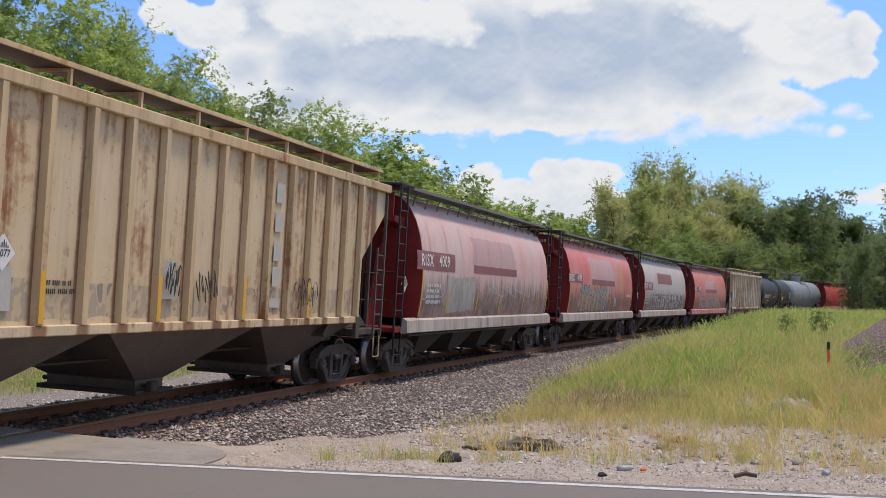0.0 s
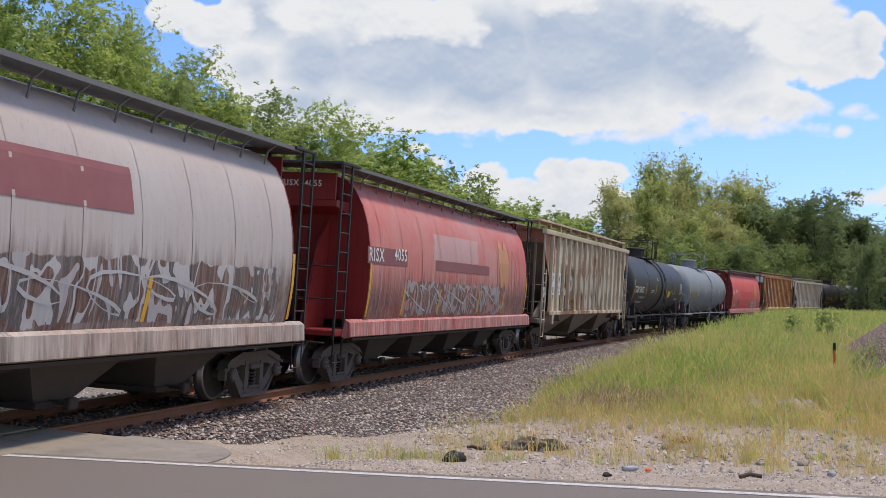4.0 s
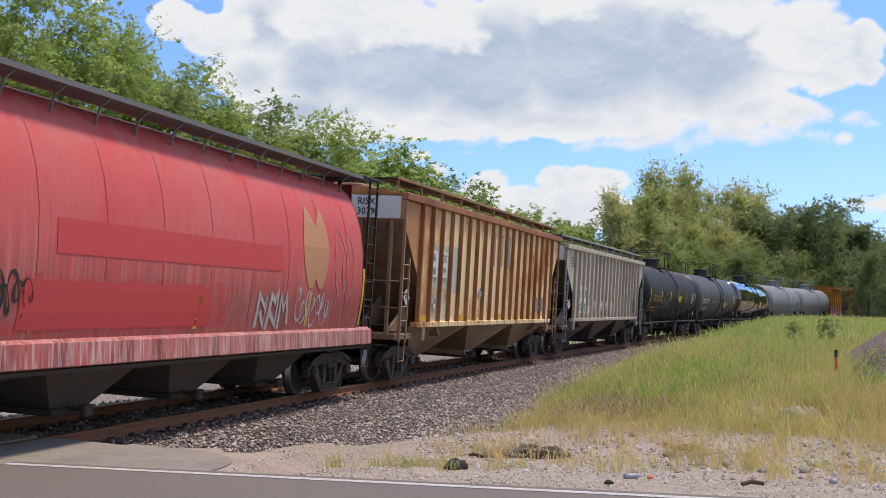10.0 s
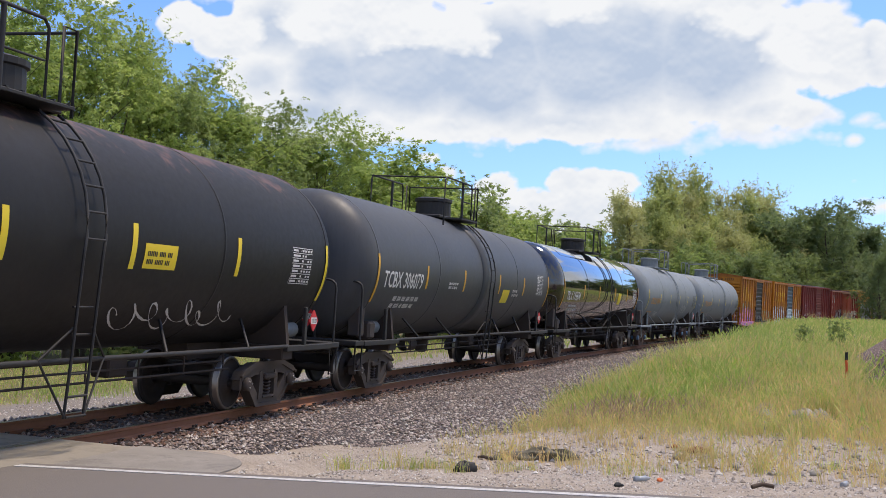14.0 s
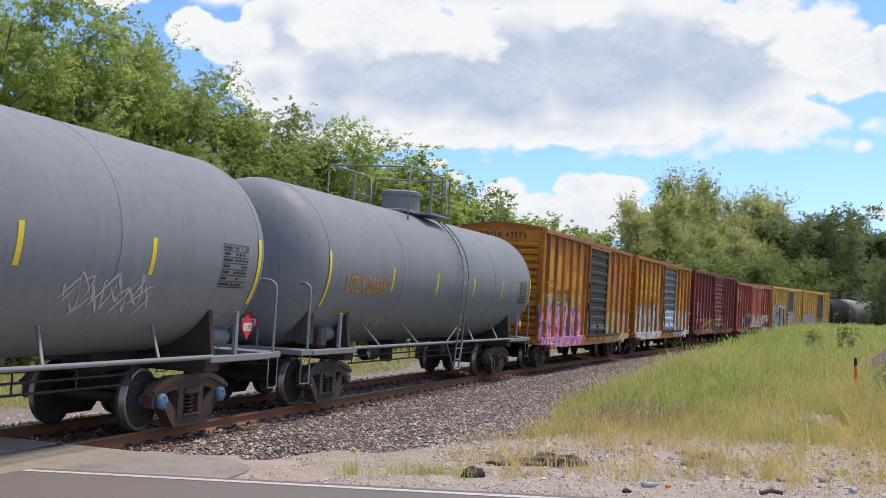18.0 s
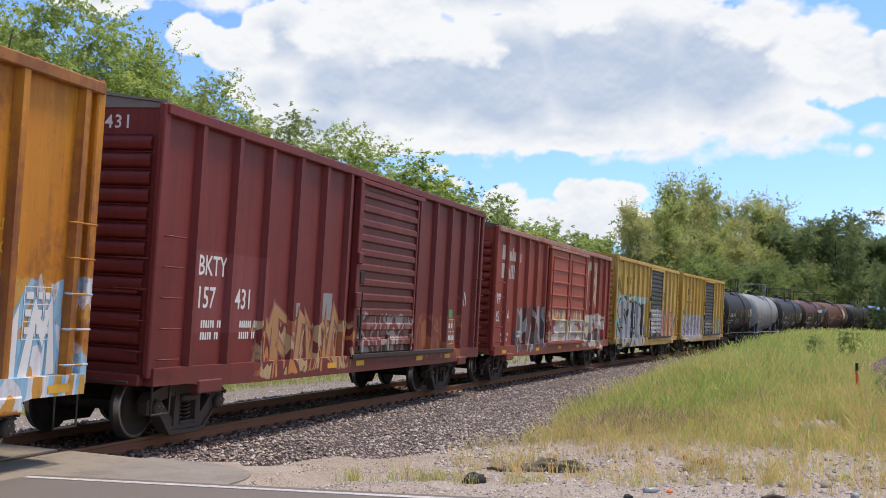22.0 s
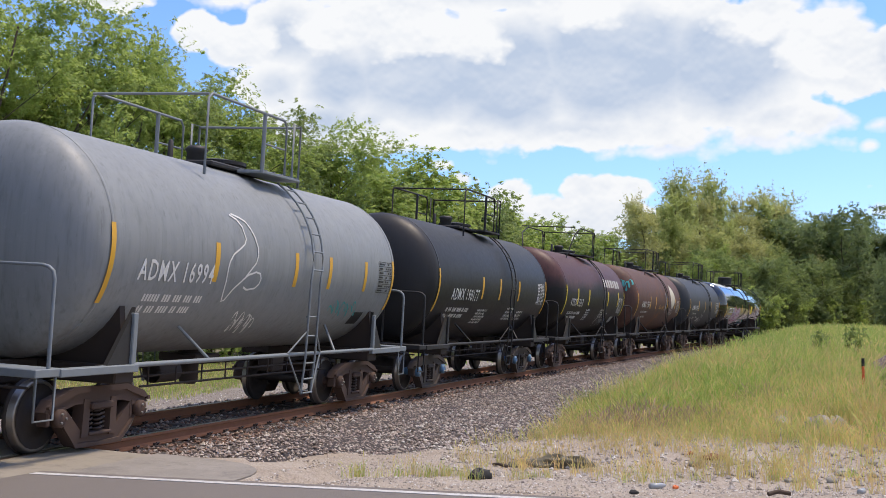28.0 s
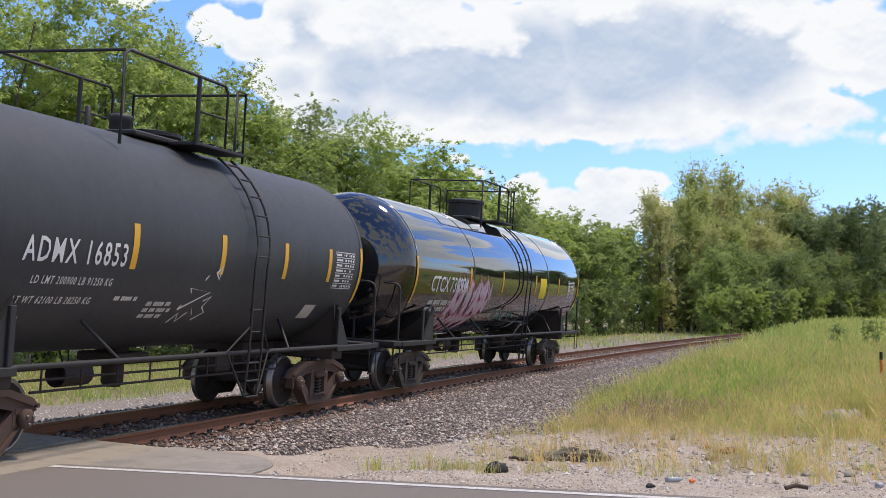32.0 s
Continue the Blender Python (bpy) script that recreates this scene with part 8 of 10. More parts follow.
P_3032RIB = paint("pale_cream_rib_paint", (0.60, 0.52, 0.39), (0.50, 0.40, 0.28), rust=0.40, streak=0.35, seed=10)
hopper_car(6, 4.30, P_3032, drop=0.47, label="peeling rusty covered hopper car with a large faded tag", inset=1.14, ribs=16, under=P_BROWN_UNDER, rail_mat=P_3032RIB, rib_m=P_3032RIB, kit=TRUCK_BROWN, half=6.95,
           strips=[(-7.3, 0.12), (-2.7, 0.1)], words=white_squares(-7.02, -6.08, 2.02, "RI", "SX", "30", "32", 0.60, 0.40) + [("diamond", -4.75, 2.15, 0.16), ("diamond", -7.95, 2.1, 0.2), ("table", -3.55, 1.5, 0.4, 0.35, 3, M_INK), ("panel", -4.62, 1.50, 1.62, 1.62, M_GREYPATCH), ("panel", -4.52, 1.58, 1.42, 1.46, M_ORANGE), ("text", -4.18, 1.78, "P", 1.02, M_OFFWHITE), ("throw", -5.5, 1.50, 0.8, 1.5, 1, 332, 0.12, simple("purple_shadow_spray", (0.10, 0.09, 0.10), 0.7, 0.3, 5), simple("tan_block_spray", (0.46, 0.38, 0.22), 0.7, 0.25, 6)), ("throw", -2.3, 1.55, 6.6, 1.25, 4, 333, 0.40, simple("faded_grey_spray", (0.43, 0.37, 0.30), 0.7, 0.3, 3), simple("faded_tan_spray", (0.52, 0.46, 0.36), 0.7, 0.25, 4))])

M_GREYRAIL = simple("grey_painted_steel", (0.22, 0.25, 0.27), 0.55, 0.3, 8)
P_TCBX = paint("satin_black_tank", (0.028, 0.030, 0.033), (0.022, 0.024, 0.026), streak=0.15, rough=0.5, seed=1, weather=0.6)
P_UTGREY = paint("blue_grey_tank", (0.205, 0.235, 0.255), (0.185, 0.213, 0.232), streak=0.22, rough=0.58, seed=4, weather=0.8)


def end_placard(car, e, half, r, zc, xt):
    placard(car, e - 1.75, -1.46, 1.54, True, 0.2)
    placard(car, -(e - 0.55), -0.35, 1.55, True, 0.2, True)
    for sg in (-1, 1):
        m = Mesh().turned([(-0.38, 0.02), (-0.34, 0.14), (0.34, 0.14), (0.38, 0.02)], 0, (sg * (half + 0.6), -1.05, 1.36), 14)
        part("air_tank", m, M_GREYRAIL, car)
    m = Mesh().box(-(e - 1.3), -(e - 1.0), -1.3, -1.05, 1.2, 1.85, 0.02).box(-(e - 1.9), -(e - 1.55), -1.32, -1.0, 1.12, 1.5, 0.05)
    part("brake_valve", m, M_TRUCK_D, car)


def hs(index, strip_x, r=1.58, drop=0.5):
    """Overhang that puts the head seam at strip_x."""
    return LENGTHS[index - 1] / 2 - strip_x - r * drop


STRIPS6 = lambda xs, w=0.11, h=0.55: [(x, w, 2.25, h) for x in xs]
tank_car(7, 1.58, 2.66, P_TCBX, TRUCK_DARK, "satin black tank car with white lettering and yellow reflective strips", over=hs(7, 7.7), band=True, ladder_x=0.45, extra=end_placard,
         strips=STRIPS6((-4.5, -1.6, 1.75, 4.65)),
         words=[("text", -7.45, 2.29, "TCBX 306055", 0.335), ("text", -6.1, 2.0, "LD LMT  185800 LB  88800 KG", 0.12), ("text", -6.35, 1.77, "LT WT   90200 LB  40900 KG", 0.12), ("bars", -6.2, 1.35, 2.2, 0.2, 2, M_GREYPATCH), ("bars", -2.9, 2.3, 0.9, 0.2, 2), ("bars", -1.3, 3.0, 0.5, 0.16, 2), ("panel", 2.4, 2.1, 0.75, 0.36, M_LEMON), ("bars", 3.4, 2.3, 0.8, 0.25, 2), ("table", 6.5, 2.3, 0.85, 0.62, 7), ("text", 5.1, 1.95, "AAR ST-464", 0.15)])
tank_car(8, 1.58, 2.66, P_UTGREY, TRUCK_DARK, "blue-grey tank car with faded orange lettering", over=hs(8, 7.7), band=False, ladder_x=0.25, extra=end_placard, rail_mat=M_GREYRAIL, strip_mat=M_LEMON,
         strips=STRIPS6((-4.5, -1.45, 1.5, 4.52), 0.10, 0.5), words_mat=M_ORANGE,
         words=[("text", -6.8, 2.2, "UTLX 211191", 0.33), ("bars", -6.9, 1.7, 1.9, 0.36, 2), ("table", 6.6, 2.2, 0.8, 0.6, 7, M_INK), ("bars", -1.2, 1.6, 1.0, 0.2, 2, M_SCRAWL)])
round_hopper(9, cyl_paint("bright_red_shell", (0.56, 0.075, 0.075), (0.54, 0.13, 0.115), 18, (-3.8, 1.5, 1.42, 2.1, [(0.48, 0.06, 0.06), (0.42, 0.06, 0.06), (0.48, 0.07, 0.07), (0.40, 0.09, 0.08)]), 0.35, 0.16), CYL_END, RED_SILL,
             "bright red round-sided covered hopper car with an ochre leaf emblem", number="RISX  4047", kit=TRUCK_DARK,
             strip_xs=(0.2, 4.3), words=[("text", -6.95, 2.55, "RISX", 0.29), ("text", -5.75, 2.62, "4047", 0.27), ("panel", -3.3, 2.36, 6.4, 0.42, M_DEEPRED), ("panel", -3.9, 1.46, 4.5, 0.58, M_DEEPRED), ("leaf", 4.6, 2.1, 1.5, M_TAN),
                                         ("bars", -7.0, 1.6, 1.5, 0.25, 2, M_OFFWHITE), ("throw", 2.2, 1.42, 1.3, 0.6, 3, 61, 0.09, M_FADED, M_OFFWHITE), ("scrawl", 3.8, 1.4, 1.6, 0.7, 62, 0.05, M_SCRAWL), ("scrawl", -4.6, 1.6, 0.9, 0.55, 63, 0.05, M_INK)])
ORANGE_OX = ((0.27, 0.070, 0.016), (0.52, 0.185, 0.036))
P_3079 = paint("rusty_cream_paint", (0.90, 0.75, 0.46), (0.82, 0.58, 0.27), rust=0.55, end_rust=(-7.4, -5.2), streak=0.12, weather=0.45, oxide=ORANGE_OX, rib_lines=(-7.100, 0.7889, 0.55, 0.4), seed=21, top_rust=0.6, top_col=(0.50, 0.18, 0.05), top_z=4.35, patches=[(-6.3, -3.6, 2.15, 3.35, (0.52, 0.56, 0.46)), (-6.6, -4.3, 1.45, 2.15, (0.60, 0.58, 0.44))])
P_3079U = paint("rusty_cream_underside", (0.38, 0.27, 0.18), (0.20, 0.12, 0.075), rust=0.5, streak=0.6, seed=24)
P_3079R = paint("rusty_rib_cream", (0.24, 0.070, 0.028), (0.44, 0.19, 0.07), rust=0.35, oxide=ORANGE_OX, streak=0.3, seed=23, weather=0.6)
hopper_car(10, 4.38, P_3079, "cream covered hopper car eaten by brown rust", inset=1.21, slim=0.5, ribs=19, under=P_3079U, rail_mat=simple("rusty_ochre_rail", (0.40, 0.27, 0.14), 0.75, 0.5, 5, other=(0.20, 0.09, 0.05)), rib_m=P_3079R, kit=TRUCK_DARK, half=7.0, end_text=("RISX", "3079"),
           strips=[(-6.9, 0.5), (-3.75, 0.5), (0.15, 0.5), (3.1, 0.5), (5.2, 0.5)],
           words=white_squares(-6.26, -5.47, 2.52, "RI", "SX", "30", "79", 0.55, 0.33) + [("diamond", -5.85, 1.9, 0.17), ("diamond", -1.8, 2.2, 0.17), ("diamond", -7.9, 2.0, 0.2), ("panel", -0.75, 3.0, 0.35, 0.95, M_GREYPATCH), ("panel", 0.1, 3.0, 0.35, 0.95, M_GREYPATCH), ("panel", 0.95, 3.0, 0.35, 0.95, M_GREYPATCH),
                                                                          ("panel", 5.0, 1.7, 0.45, 0.45, M_GREYPATCH), ("panel", 5.7, 1.7, 0.45, 0.45, M_GREYPATCH)])
P_3038 = paint("dirty_grey_white_paint", (0.64, 0.59, 0.48), (0.54, 0.48, 0.38), rust=0.24, streak=0.5, grime=0.3, grime_z=1.7, weather=0.7, rib_lines=(-7.050, 0.7833, 0.35, 0.6), seed=26)
hopper_car(11, 4.23, P_3038, "dirty grey-white ribbed covered hopper car", inset=1.55, slim=0.6, ribs=19, under=P_DARK_SHADED_UNDER, rail_mat=simple("weathered_grey_rail", (0.36, 0.35, 0.34), 0.6, 0.4, 7), kit=TRUCK_DARK, half=7.2, end_text=("RISX", "3038"),
           strips=[(-7.0, 0.13), (-3.75, 0.1), (6.2, 0.13)],
           words=white_squares(-6.17, -5.39, 1.62, "RI", "SX", "30", "38", 0.58) + [("diamond", -4.35, 2.2, 0.17), ("diamond", -7.75, 1.95, 0.2), ("panel", -4.35, 1.6, 0.3, 0.3, M_WHITE), ("scrawl", -3.65, 1.7, 0.55, 0.5, 71, M_WHITE), ("scrawl", -2.3, 1.7, 0.55, 0.5, 72, M_WHITE), ("scrawl", -1.2, 1.7, 0.6, 0.5, 73, M_WHITE), ("scrawl", -0.1, 1.7, 0.55, 0.5, 74, M_WHITE),
                                                                               ("bars", -7.75, 3.4, 0.7, 0.4, 4), ("bars", 3.2, 2.6, 0.5, 0.5, 5, M_GREYPATCH), ("panel", 3.4, 1.65, 0.5, 0.6, M_GREYPATCH), ("panel", 6.0, 1.65, 0.5, 0.6, M_INK)])
P_213164 = paint("black_tank_rust_bloom", (0.015, 0.0145, 0.015), (0.012, 0.012, 0.0125), streak=0.2, rough=0.55, seed=31, top_rust=0.95, top_col=(0.13, 0.068, 0.054), top_z=3.95)
tank_car(12, 1.58, 2.66, P_213164, TRUCK_DARK, "black tank car with rust bloom on top and pale scrawled tags", over=hs(12, 7.75), ladder_x=-0.1, extra=end_placard, strip_mat=M_LEMON, words_mat=M_ORANGE,
         strips=STRIPS6((-4.4, -1.5, 1.12, 4.13), 0.12, 0.6),
         words=[("text", -6.8, 2.25, "UTLX 213164", 0.36), ("bars", -7.0, 1.7, 2.4, 0.4, 2), ("panel", 1.45, 2.27, 0.85, 0.34, M_LEMON), ("bars", 1.52, 2.33, 0.7, 0.22, 2, M_INK), ("table", 6.2, 2.2, 0.85, 0.62, 7, M_WHITE), ("scrawl", -4.2, 1.9, 2.7, 0.6, 81, M_SCRAWL), ("scrawl", 1.3, 1.42, 3.3, 0.6, 82, M_SCRAWL)])
P_306079 = paint("dark_grey_tank", (0.068, 0.072, 0.078), (0.056, 0.060, 0.066), streak=0.15, rough=0.5, seed=33, weather=0.7)
tank_car(13, 1.58, 2.66, P_306079, TRUCK_DARK, "dark grey tank car with white lettering", over=hs(13, 7.9), band=True, ladder_x=0.35, extra=end_placard,
         strips=STRIPS6((-4.75, -1.75, 1.7, 4.55)),
         words=[("text", -7.5, 2.25, "TCBX 306079", 0.36), ("bars", -6.6, 1.8, 1.9, 0.36, 2), ("bars", -3.0, 2.3, 0.9, 0.2, 2), ("panel", 2.2, 2.0, 0.75, 0.40, M_LEMON), ("bars", 3.3, 2.2, 0.7, 0.25, 2), ("table", 6.3, 2.3, 0.85, 0.62, 7)])
P_GLOSS = paint("glossy_black_tank", (0.008, 0.008, 0.009), (0.008, 0.008, 0.009), streak=0.0, rough=0.12, seed=35, coat=1.0, weather=0.0)
tank_car(14, 1.58, 2.66, P_GLOSS, TRUCK_DARK, "glossy new black tank car that mirrors the sky", over=hs(14, 7.5), ladder_x=0.4, extra=end_placard,
         strips=STRIPS6((-4.2, -1.4, 1.9, 4.7)),
         words=[("text", -6.9, 2.2, "TILX 193694", 0.34), ("bars", -6.2, 1.8, 1.6, 0.3, 2), ("panel", 2.7, 2.1, 0.6, 0.5, M_LEMON), ("table", 6.2, 2.2, 0.85, 0.62, 7), ("scrawl", -5.0, 1.5, 1.4, 0.5, 91, M_SCRAWL)])
P_UTGREY2 = paint("plain_grey_tank", (0.205, 0.23, 0.245), (0.185, 0.208, 0.222), streak=0.2, rough=0.58, seed=37, weather=0.8)
for number, text, seed in ((15, "UTLX 210499", 101), (16, "UTLX 205667", 103)):
    tank_car(number, 1.58, 2.66, P_UTGREY2, TRUCK_RUSTBLUE if number == 15 else TRUCK_DARK, "plain grey tank car with orange lettering" + (" and pale scrawls" if number == 15 else " and faded strips"), over=hs(number, 7.65), ladder_x=0.0 if number == 15 else 0.3, extra=end_placard,
             rail_mat=M_GREYRAIL, strip_mat=M_LEMON, strips=STRIPS6((-4.35, -1.4, 1.6, 4.4), 0.10, 0.5), words_mat=M_ORANGE,
             words=[("text", -6.8, 2.2, text, 0.34), ("bars", -6.9, 1.75, 1.2, 0.14, 1), ("bars", -6.9, 1.35, 1.8, 0.3, 2, M_SCRAWL), ("table", 6.4, 2.15, 0.85, 0.65, 7, M_INK), ("scrawl", -4.9, 1.45, 1.3, 0.5, seed, M_SCRAWL)] + ([("scrawl", 2.7, 1.7, 2.0, 0.62, 106, M_SCRAWL), ("scrawl", 2.75, 1.72, 1.9, 0.6, 107, M_SCRAWL)] if number == 15 else []))

P_RBOX = paint("weathered_orange_paint", (0.54, 0.215, 0.016), (0.42, 0.135, 0.014), rust=0.50, streak=0.55, grime=0.45, grime_z=1.35, seed=41, top_rust=0.7, top_col=(0.22, 0.075, 0.02), top_z=4.1, patches=[(-6.6, -5.6, 3.0, 4.0, (0.56, 0.31, 0.03)), (-5.3, -4.5, 2.7, 3.9, (0.56, 0.31, 0.03)), (-4.2, -3.4, 3.0, 3.6, (0.54, 0.29, 0.03))],
               tags=[(-7.9, -1.6, 0.75, 2.15, [(0.62, 0.13, 0.36), (0.68, 0.36, 0.42), (0.64, 0.17, 0.38), (0.08, 0.12, 0.44), (0.68, 0.32, 0.42), (0.30, 0.52, 0.62)], 1.2), (-7.7, -1.9, 2.05, 2.55, [(0.45, 0.2, 0.04), (0.28, 0.42, 0.20), (0.35, 0.4, 0.3)], 1.5), (2.5, 8.1, 0.8, 2.0, [(0.5, 0.26, 0.06), (0.25, 0.50, 0.40), (0.45, 0.24, 0.1), (0.4, 0.34, 0.28), (0.3, 0.5, 0.42)], 1.2)])
P_RBOXD = paint("dark_slate_door", (0.032, 0.033, 0.034), (0.026, 0.027, 0.028), rust=0.2, streak=0.4, seed=43, tags=[(-1.1, 2.3, 1.0, 1.7, [(0.06, 0.062, 0.065), (0.10, 0.10, 0.10), (0.06, 0.06, 0.06), (0.13, 0.12, 0.12)], 1.6)])
P_CHORD = paint("rusted_chord_paint", (0.40, 0.17, 0.03), (0.26, 0.11, 0.04), rust=0.62, streak=0.3, seed=46)
P_ORANGE_END = paint("orange_end_paint", (0.50, 0.20, 0.016), (0.36, 0.12, 0.014), rust=0.45, streak=0.3, seed=45)
P_OPOST = paint("rust_edged_post_paint", (0.55, 0.24, 0.020), (0.30, 0.095, 0.018), rust=0.62, streak=0.5, seed=48)
CROSS = lambda s: [(-s, -s * 0.72), (-s * 0.72, -s), (0, -s * 0.25), (s * 0.72, -s), (s, -s * 0.72), (s * 0.25, 0), (s, s * 0.72), (s * 0.72, s), (0, s * 0.25), (-s * 0.72, s), (-s, s * 0.72), (-s * 0.25, 0)]
boxcar(17, 4.64, P_RBOX, P_RBOXD, "weathered orange boxcar with a dark door and pink sprayed graffiti", door=(-0.95, 2.35), ribs=(6, 5), end_m=P_ORANGE_END, kit=TRUCK_DARK, word_mat=M_INK, end_word="RBOX 43573", strips=(-5.0, 0.2, 1.4, 3.4, 7.0), deep=0.06, chord_m=P_CHORD, rib_m=P_OPOST,
       words=[("text", -5.68, 2.30, "RB", 0.42), ("text", -4.55, 2.30, "OX", 0.42), ("text", -5.68, 1.75, "43", 0.40), ("text", -4.58, 1.75, "573", 0.38), ("shape", 4.98, 3.05, CROSS(0.62), M_GREYPATCH), ("panel", -7.0, 3.2, 0.7, 0.85, M_GHOST), ("panel", -5.9, 3.05, 0.8, 0.8, M_GHOST), ("panel", -4.75, 2.95, 0.35, 1.1, M_GHOST), ("panel", -6.9, 2.75, 1.6, 0.12, M_GHOST), ("panel", -4.2, 2.75, 0.6, 0.6, M_GHOST), ("panel", -3.2, 2.8, 0.75, 0.6, M_GHOST), ("panel", -2.3, 2.8, 0.55, 0.5, M_GHOST), ("panel", -5.85, 2.82, 0.45, 0.07, M_INK), ("panel", -4.6, 2.85, 0.14, 0.5, M_SLATE), ("panel", -3.5, 2.75, 0.12, 0.5, M_SLATE), ("panel", -2.55, 2.8, 0.12, 0.45, M_SLATE), ("scrawl", 0.1, 1.65, 1.0, 0.4, 117, 0.045, M_SCRAWL), ("panel", -1.35, 2.55, 0.16, 0.4, M_OFFWHITE), ("bars", 0.7, 2.95, 0.6, 0.1, 1, M_OFFWHITE), ("table", 6.2, 1.55, 0.45, 0.6, 3, M_WHITE), ("panel", -2.6, 1.5, 0.6, 0.55, M_MAROON),
              ("throw", -7.7, 0.95, 6.0, 1.1, 7, 113, 0.27, simple("blue_spray", (0.05, 0.08, 0.36), 0.6, 0.2, 9), simple("pink_fill_spray", (0.70, 0.36, 0.42), 0.6, 0.2, 2, other=(0.64, 0.14, 0.37))), ("throw", -7.5, 0.98, 5.7, 0.5, 6, 118, 0.07, M_LIGHTBLUE, simple("blue_line_spray", (0.05, 0.10, 0.42), 0.6, 0.2, 9))])
P_RBOX2 = paint("golden_orange_paint", (0.56, 0.245, 0.016), (0.46, 0.165, 0.014), rust=0.42, streak=0.5, grime=0.35, grime_z=1.25, seed=47, top_rust=0.6, top_col=(0.24, 0.085, 0.022), top_z=4.25, patches=[(-6.7, -1.4, 3.35, 3.75, (0.66, 0.40, 0.03)), (-6.7, -2.4, 2.85, 3.1, (0.66, 0.39, 0.03))],
                tags=[(-7.7, -1.4, 0.75, 2.35, [(0.62, 0.62, 0.64), (0.30, 0.31, 0.33), (0.62, 0.63, 0.66), (0.25, 0.48, 0.66), (0.58, 0.60, 0.62), (0.10, 0.11, 0.13)], 0.85), (2.7, 7.9, 0.8, 2.2, [(0.5, 0.26, 0.05), (0.60, 0.62, 0.66), (0.25, 0.46, 0.62), (0.5, 0.28, 0.06)], 1.1)])
P_RBOX2D = paint("blue_slate_door", (0.085, 0.13, 0.165), (0.07, 0.105, 0.13), rust=0.1, streak=0.3, seed=49, tags=[(-0.9, 2.5, 1.0, 2.15, [(0.30, 0.42, 0.50), (0.40, 0.50, 0.56), (0.34, 0.46, 0.53)], 0.7)])
boxcar(18, 4.64, P_RBOX2, P_RBOX2D, "golden orange boxcar with a blue-grey door and white bubble graffiti", door=(-0.80, 2.45), ribs=(6, 5), end_m=P_ORANGE_END, kit=TRUCK_DARK, word_mat=M_INK, strips=(-0.4, 3.2, 7.0), deep=0.06, chord_m=P_CHORD, rib_m=P_OPOST,
       words=[("text", -5.5, 2.28, "RB", 0.38), ("text", -4.4, 2.28, "OX", 0.38), ("text", -5.5, 1.82, "33", 0.38), ("text", -4.45, 1.82, "048", 0.38), ("shape", 5.0, 3.0, CROSS(0.62), M_YELLOW), ("scrawl", -2.5, 3.1, 0.6, 0.7, 121, 0.05, M_LIGHTBLUE), ("throw", -7.4, 1.05, 6.1, 1.15, 7, 122, 0.30, M_INK, simple("white_blue_spray", (0.60, 0.62, 0.64), 0.6, 0.2, 2, other=(0.40, 0.52, 0.62))), ("throw", -7.2, 0.72, 5.6, 0.35, 11, 124, 0.07, M_INK, M_LIGHTBLUE), ("throw", 2.9, 1.1, 4.4, 0.8, 6, 125, 0.16, M_LIGHTBLUE, M_WHITE), ("table", 6.6, 1.5, 0.5, 0.6, 3, M_WHITE),
              ("text", 6.0, 2.7, "any", 0.2, M_YELLOW), ("text", 6.0, 2.45, "road", 0.2, M_YELLOW)])
P_BKTY = paint("oxide_red_paint", (0.175, 0.030, 0.026), (0.14, 0.024, 0.022), rust=0.14, streak=0.35, grime=0.4, grime_z=1.3, seed=51, patches=[(-7.0, -4.6, 1.55, 2.75, (0.20, 0.05, 0.05))],
               tags=[(-5.0, -1.0, 0.85, 1.75, [(0.16, 0.035, 0.03), (0.46, 0.20, 0.06), (0.14, 0.03, 0.03), (0.42, 0.30, 0.16), (0.3, 0.1, 0.05), (0.34, 0.4, 0.3)], 1.3), (3.0, 6.2, 0.9, 1.9, [(0.16, 0.035, 0.03), (0.30, 0.10, 0.04), (0.16, 0.035, 0.03), (0.24, 0.07, 0.04)], 1.5)])
P_BKTYD = paint("oxide_red_door", (0.16, 0.036, 0.03), (0.13, 0.028, 0.026), rust=0.2, streak=0.4, seed=53, tags=[(-0.7, 2.6, 1.1, 1.9, [(0.16, 0.035, 0.03), (0.34, 0.30, 0.28), (0.15, 0.035, 0.03), (0.22, 0.12, 0.1)], 1.5)])
P_GALV = simple("dull_roof_sheet", (0.24, 0.22, 0.20), 0.7, 0.4, 4)
